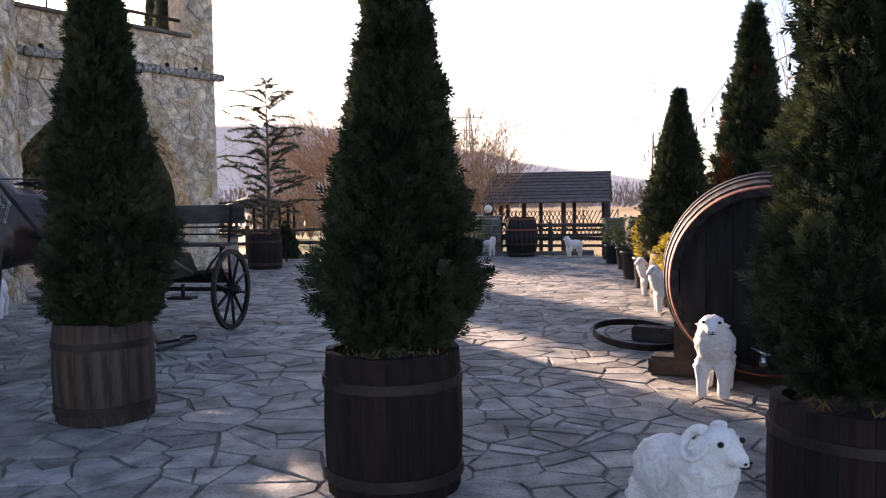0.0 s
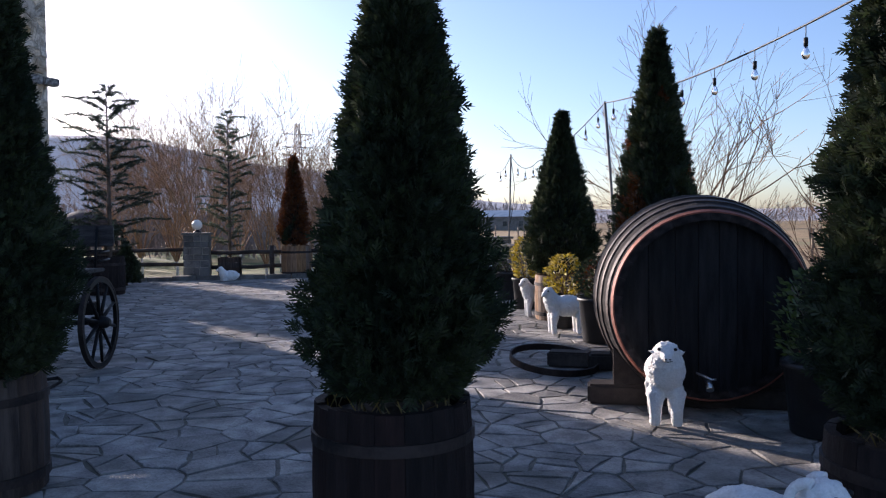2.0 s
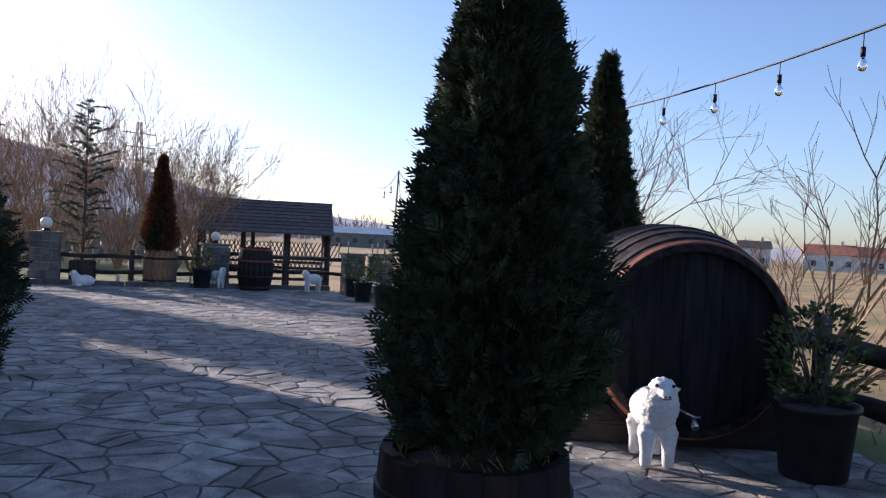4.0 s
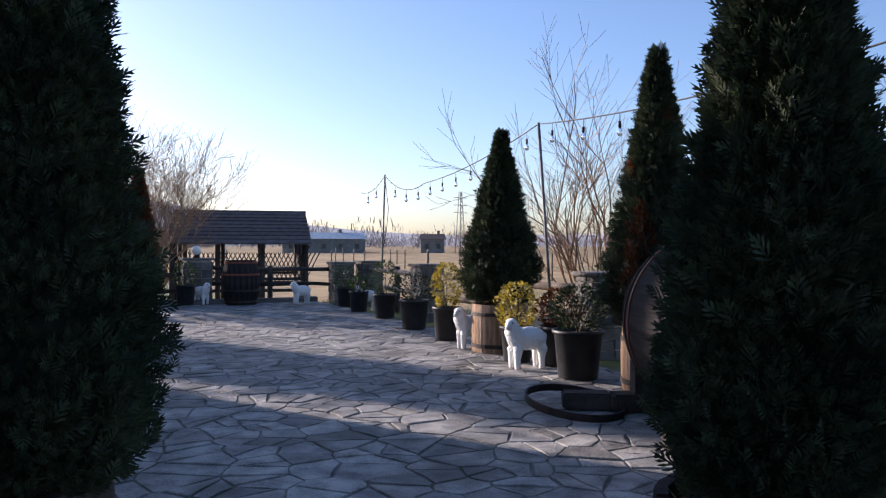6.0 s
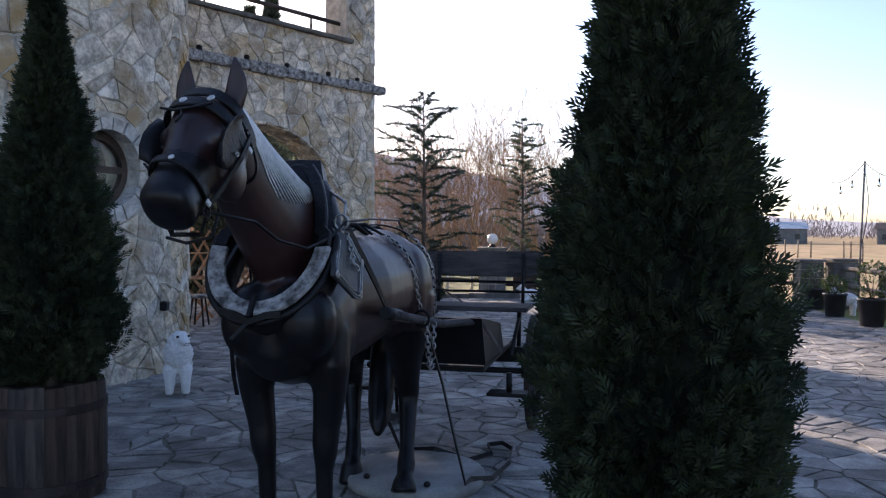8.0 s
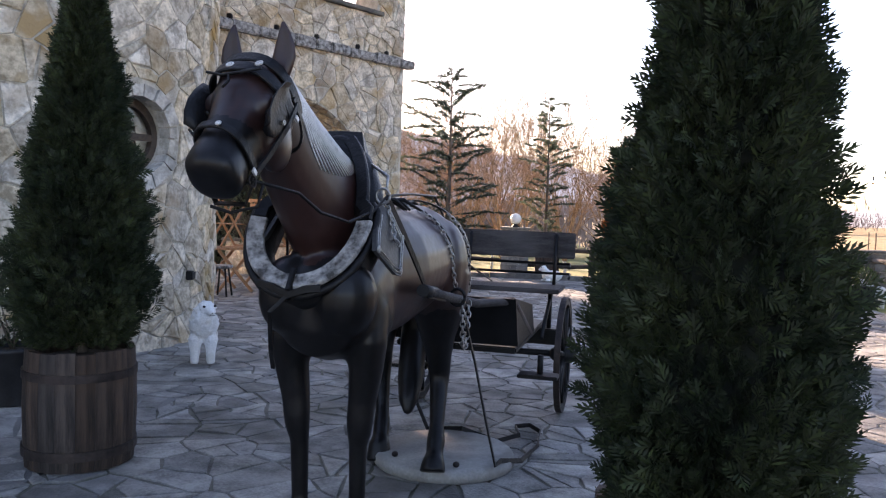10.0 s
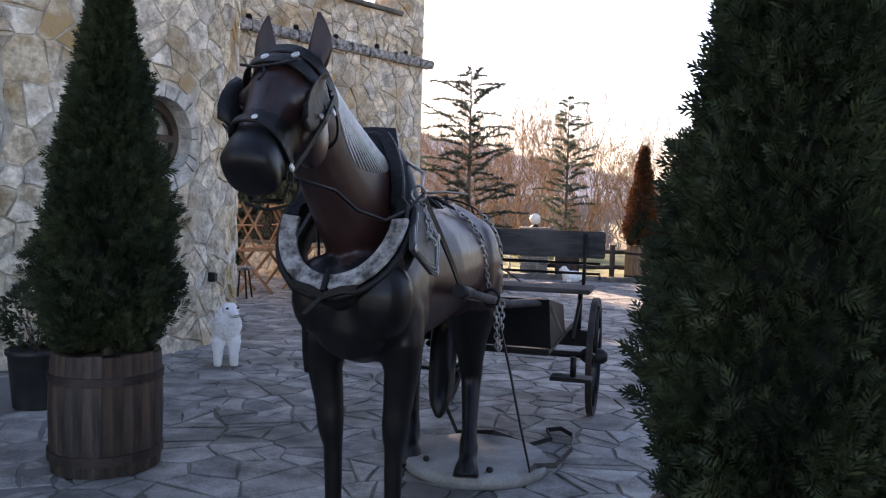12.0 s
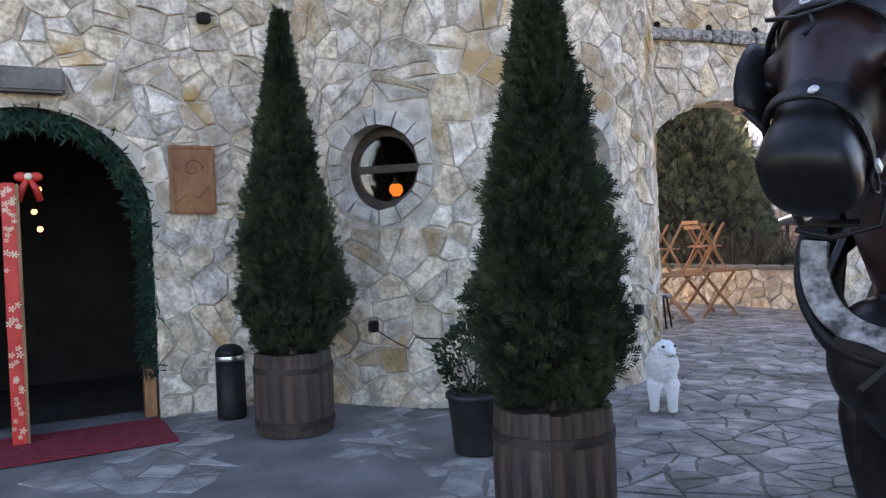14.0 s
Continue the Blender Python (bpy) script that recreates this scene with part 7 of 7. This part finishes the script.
bare_tree("bare_shrub", 5.9, 12.0, -0.3, 4.6, 21, 0.35, 12, TWIG, "tall bare many-stemmed shrub behind the fence", 5, r0=0.03)
bare_tree("bare_shrub", 5.6, 7.3, -0.4, 3.6, 22, 0.75, 11, TWIG, "bare spreading shrub with arching twigs beside the barrel", 5, r0=0.028, lean=(0.35, -0.2))
for i, (x, y, tall) in enumerate(((-3.0, 24.5, 4.6), (-1.2, 26.5, 4.4), (0.2, 24.0, 3.6), (-4.4, 29.5, 4.4), (-5.6, 38.0, 4.6), (-9.0, 40.0, 4.6), (1.6, 31.0, 4.2), (-3.6, 31.0, 4.8), (-0.8, 34.0, 4.4), (-6.2, 33.0, 4.6), (-11.0, 27.0, 4.4), (0.9, 26.8, 3.2), (-2.6, 36.5, 4.6), (-7.6, 36.0, 4.6))):
    bare_tree("bare_tree", x, y, -0.7, tall * 1.3, 50 + i, 0.42, 10, TWIG, "leafless orchard tree with a limewashed trunk on the lawn", 5, 0.75, True, 0.026)


def fir(x, y, z, tall, r, seed, label, dense=1.0, start=0.12):
    rng = random.Random(seed)
    t = empty("young_fir", pose(x, y, z), label, "conifer", "young firs")
    part("trunk", tube([(0, 0, -0.1), (0.02, 0, tall * 0.5), (0, 0.02, tall)], [0.05, 0.032, 0.008], 8), BARK, t)
    bm = bmesh.new()
    verts, faces = [], []
    n = int(80 * dense)
    for k in range(n):
        h = start + (1 - start) * (k + rng.random()) / n
        a = k * 2.4 + rng.uniform(-0.4, 0.4)
        ln = r * (1 - h) ** 0.32 * rng.choice((0.4, 0.6, 0.8, 1.0, 1.2)) * rng.uniform(0.8, 1.05) + 0.05
        rise = rng.uniform(0.2, 0.75)
        pts = []
        for q in range(6):
            s = q / 5
            pts.append(Vector((math.cos(a) * ln * s, math.sin(a) * ln * s, h * tall + ln * (rise * s - 0.25 * s * s + 0.05 * rng.uniform(-1, 1) * s))))
        add_tube(bm, pts, [0.009, 0.007, 0.005, 0.004, 0.003, 0.002], 4, False)
        for q in range(int(350 * ln / r * dense) + 50):
            s = rng.uniform(0.15, 1)
            i0 = min(4, int(s * 5))
            p = pts[i0].lerp(pts[i0 + 1], s * 5 - i0)
            d = Vector((math.cos(a) + rng.uniform(-1, 1), math.sin(a) + rng.uniform(-1, 1), rng.uniform(-0.35, 0.5))).normalized()
            w = d.cross(Vector((rng.uniform(-1, 1), rng.uniform(-1, 1), 1))).normalized() * 0.009
            l = rng.uniform(0.05, 0.12)
            i = len(verts)
            verts += [p, p + d * l * 0.5 + w, p + d * l, p + d * l * 0.5 - w]
            faces.append((i, i + 1, i + 2, i + 3))
    part("limb", bm, BARK, t)
    me = bpy.data.meshes.new("needles")
    me.from_pydata(verts, [], faces)
    me.materials.append(FIRLEAF)
    piece("needles", me, t, Matrix.Identity(4))
    return t


planter(-4.05, 16.75, 0.36, 0.75, STAVE, "dark wooden planter beside the stone arcade", 0)
fir(-4.0, 16.95, 0.7, 3.4, 1.25, 1, "young sparse fir in a dark planter by the arcade", 1.05, 0.05)
fir(-2.0, 21.6, -0.2, 4.5, 0.95, 2, "young fir among the bare orchard trees", 0.9, 0.2)
# most are added to block sun; the tall pair stays unseen behind the building
for x, y, tall, seed in ((-8.8, 20.4, 6.2, 11), (-7.7, 21.0, 2.9, 15), (-10.0, 27.2, 9.1, 16), (-12.3, 32.0, 10.2, 17), (-10.1, 20.9, 6.7, 12), (-11.8, 20.4, 6.6, 13), (-13.4, 20.6, 6.6, 14)):
    t = empty("spruce", pose(x, y, -0.2), "broad dense dark spruce, one of a mostly added group behind the stone building that blocks the sun", "conifer", "terrace spruces")
    piece("crown", thuja_mesh(seed, 1.35 if tall > 9 else 1.8 if tall > 4 else 0.8, tall, 9000, 0.24, [FIRLEAF, THUJA_RUST]), t, Matrix.Translation((0, 0, 0.1)))
    piece("shade_core", core_mesh(seed, 1.35 if tall > 9 else 1.8 if tall > 4 else 0.8, tall), t, Matrix.Translation((0, 0, 0.1)))
    part("trunk", tube([(0, 0, -0.2), (0, 0, tall * 0.5)], [0.12, 0.06], 8), BARK, t)
box_planter = empty("box_planter", pose(-1.95, 20.95, 0), "low brown wooden box planter by the lawn", "planter")
for k in range(4):
    for s in range(4):
        b = part("board", box(-0.28, -0.28, 0.0 + k * 0.13, 0.28, -0.25, 0.125 + k * 0.13, 0.006), STAVE_WARM, box_planter)
        b.matrix_local = pose(0, 0, 0, 0, 0, s * 90)

# ---- far away ----
def hill():
    bm = bmesh.new()
    crest = ((-900, 20), (-500, 52), (-250, 68), (-130, 66), (-88, 61), (-30, 48), (12, 43), (40, 36), (80, 29), (125, 22), (172, 16), (240, 11), (330, 8), (460, 12), (620, 14), (800, 10), (1100, 8))
    rows = []
    for t in np.linspace(-880, 1080, 130):
        for (x0, z0), (x1, z1) in zip(crest, crest[1:]):
            if x0 <= t <= x1:
                z = z0 + (z1 - z0) * (t - x0) / (x1 - x0)
        z += 1.6 * noise.noise(Vector((t * 0.03, 0, 0)))
        rows.append([bm.verts.new((t * k, y * 1.0, z * q - 1)) for k, y, q in ((0.8, 470, 0.0), (0.86, 500, 0.22), (0.92, 540, 0.6), (0.97, 575, 0.9), (1.0, 600, 1.0), (1.05, 650, 0.9), (1.15, 800, 0.0))])
    for a, b in zip(rows, rows[1:]):
        for i in range(6):
            f = bm.faces.new((a[i], b[i], b[i + 1], a[i + 1]))
            f.smooth = True
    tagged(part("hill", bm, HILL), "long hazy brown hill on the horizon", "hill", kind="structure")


hill()


def far_trees():
    rng = random.Random(77)
    verts, faces = [], []

    def clump(x, y, w, h):
        for k in range(80):
            c = Vector((x + rng.gauss(0, w * 0.34), y + rng.uniform(-2, 2), -0.8 + h * (0.25 + 0.7 * rng.random() ** 1.2)))
            s = h * rng.uniform(0.07, 0.16)
            for q in range(2):
                d = Vector((rng.uniform(-0.5, 0.5), rng.uniform(-0.5, 0.5), 1)).normalized()
                e = d.orthogonal().normalized()
                i = len(verts)
                verts.extend([c - d * s, c + e * s * 0.16, c + d * s, c - e * s * 0.16])
                faces.append((i, i + 1, i + 2, i + 3))
    for k in range(680):
        a = rng.uniform(-0.9, 1.75)
        dist = rng.uniform(190, 330)
        h = rng.uniform(3.0, 7.0) * (0.7 + 0.6 * rng.random())
        clump(dist * math.sin(a), dist * math.cos(a), h * 1.5, h)
    for k in range(70):
        clump(rng.uniform(-14, 2), rng.uniform(42, 75), 2.6, rng.uniform(1.8, 3.4))
    me = bpy.data.meshes.new("far_trees")
    me.from_pydata(verts, [], faces)
    me.materials.append(FARWOOD)
    tagged(new("far_trees", me), "brown leafless trees and hedges along the horizon", "trees", kind="stuff")


far_trees()


def house(x, y, w, d, h, roof_h, wall, roofing, label, rot=0.0, cols=4, floors=1):
    b = empty("house", pose(x, y, -0.8, 0, 0, rot), label, "house", "far houses")
    part("wall", box(-w / 2, -d / 2, 0, w / 2, d / 2, h), wall, b)
    bm = bmesh.new()
    vs = [bm.verts.new(q) for q in ((-w / 2 - 0.4, -d / 2 - 0.4, h), (w / 2 + 0.4, -d / 2 - 0.4, h), (w / 2 + 0.4, d / 2 + 0.4, h), (-w / 2 - 0.4, d / 2 + 0.4, h), (-w / 2 - 0.2, 0, h + roof_h), (w / 2 + 0.2, 0, h + roof_h))]
    for f in ((0, 1, 5, 4), (2, 3, 4, 5), (0, 4, 3), (1, 2, 5), (3, 2, 1, 0)):
        bm.faces.new([vs[i] for i in f])
    r = part("roof", bm, roofing, b)
    part("chimney", box(w * 0.2, -0.3, h + roof_h * 0.4, w * 0.2 + 0.6, 0.3, h + roof_h + 0.7), wall, r)
    for fl in range(floors):
        for k in range(cols):
            x0 = -w / 2 + w * (k + 0.5) / cols
            win = part("window", box(x0 - 0.42, -d / 2 - 0.08, 1.0 + fl * 2.8, x0 + 0.42, -d / 2 - 0.02, 2.0 + fl * 2.8), PANE_DARK, b)
            part("sill", box(x0 - 0.5, -d / 2 - 0.2, 0.92 + fl * 2.8, x0 + 0.5, -d / 2, 1.0 + fl * 2.8), wall, win)
    return b


for x, y, w, d, h, rh, wall, roofing, label, rot, cols, fl in (
        (126.5, 113.0, 9, 8, 3.2, 2.0, WHITEPLASTER, REDTILE, "white house with a red tiled roof across the field", -45, 3, 1),
        (131.0, 108.0, 6, 7, 3.0, 2.0, WHITEPLASTER, REDTILE, "small white house with a red tiled roof across the field", -40, 2, 1),
        (136.5, 101.0, 8, 8, 3.4, 1.8, WHITEPLASTER, REDTILE, "white house with a red tiled roof across the field", -50, 3, 1),
        (49.0, 164.0, 17, 12, 3.0, 1.4, GREYPLASTER, BLUEROOF, "long shed with a pale blue sheet roof", -15, 5, 1),
        (71.0, 155.5, 5, 7, 3.0, 1.2, GREYPLASTER, ROOF, "small grey house across the field", -25, 2, 1),
        (84.0, 148.5, 7, 8, 5.6, 0.6, GREYPLASTER, ROOF, "grey two-storey house across the field", -30, 3, 2),
        (117.0, 123.0, 6, 7, 3.8, 1.6, WHITEPLASTER, ROOF, "pale house with a dark roof across the field", -42, 2, 1),
        (106.0, 133.0, 8, 7, 2.8, 1.4, GREYPLASTER, REDTILE, "grey house with a red roof across the field", -38, 3, 1),
        (92.0, 170.0, 9, 8, 3.2, 1.8, WHITEPLASTER, REDTILE, "white house with a red roof across the field", -30, 3, 1),
        (146.0, 88.0, 9, 8, 3.4, 2.0, GREYPLASTER, REDTILE, "grey house with a red tiled roof across the field", -55, 3, 1)):
    house(x, y, w, d, h, rh, wall, roofing, label, rot, cols, fl)


def pylon(x, y, h):
    p = empty("power_pylon", pose(x, y, -0.8, 0, 0, 20), "grey lattice power pylon with three cross arms", "pylon", "power pylons")
    w = h * 0.06
    for sx in (-1, 1):
        for sy in (-1, 1):
            part("leg", tube([(sx * w, sy * w, 0), (sx * w * 0.25, sy * w * 0.25, h)], h * 0.006, 4), IRON, p)
    for k in range(10):
        z0, z1 = h * k / 10, h * (k + 1) / 10
        q0, q1 = w * (1 - 0.075 * k), w * (1 - 0.075 * (k + 1))
        for s in (-1, 1):
            part("brace", tube([(-q0 * s, -q0, z0), (q1 * s, -q1, z1)], h * 0.004, 4), IRON, p)
    for z in (0.66, 0.78, 0.9):
        part("cross_arm", tube([(-h * 0.15, 0, h * z), (h * 0.15, 0, h * z)], h * 0.006, 4), IRON, p)


pylon(2.2, 203, 27.3)
pylon(76.5, 153, 13.4)

# tufts on the field by the fence
rng = random.Random(31)
verts, faces = [], []
for k in range(9000):
    x, y = 4.4 + rng.random() ** 1.6 * 14, rng.uniform(-2, 30)
    if rng.random() < 0.25:
        x, y = rng.uniform(-9, 4), 20.45 + rng.random() ** 1.5 * 8
    z = height(x, y)
    a, h = rng.uniform(0, 6.28), rng.uniform(0.05, 0.17)
    d = Vector((math.cos(a) * 0.5, math.sin(a) * 0.5, 1)) * h
    w = Vector((-math.sin(a), math.cos(a), 0)) * 0.012
    c = Vector((x, y, z - 0.01))
    i = len(verts)
    verts += [c - w, c + w, c + d]
    faces.append((i, i + 1, i + 2))
me = bpy.data.meshes.new("grass")
me.from_pydata(verts, [], faces)
me.materials.append(GRASS)
tagged(new("grass", me), "dry yellow grass tufts beyond the fence", "grass", kind="stuff")

# ---- flagstones of the court ----
def on_court(u, v, d):
    return (u, v, -0.016 + d)


def built_over(x, y):
    p = Vector((x, y))
    if (p - BAY).length < BAY_R - 0.05:
        return True
    return (p - J).dot(NW) < -0.3 and (p - BAY).length > BAY_R and y < 11 or x < -10.5


flags, joint = [], random.Random(98)
for c, poly in cells(COURT[0] + 4, COURT[1], COURT[2], COURT[3], 0.31, 0.235, 99, split=0.5):
    if built_over(*c) or (smooth_floor(*c) and noise.noise(Vector((c[0], c[1], 0)) * 0.9) < 0.28):
        continue
    poly = shrunk(poly, joint.uniform(0.005, 0.011))
    if len(poly) > 2 and area(poly) > 0.01:
        flags.append((c, poly))
lay(flags, court, "flagstone", "flagstones_beyond", FLAG, FLAG_REST, on_court, 0.011, 99, (-1.2, 6.0), edge=0.005, tilt=0.2)
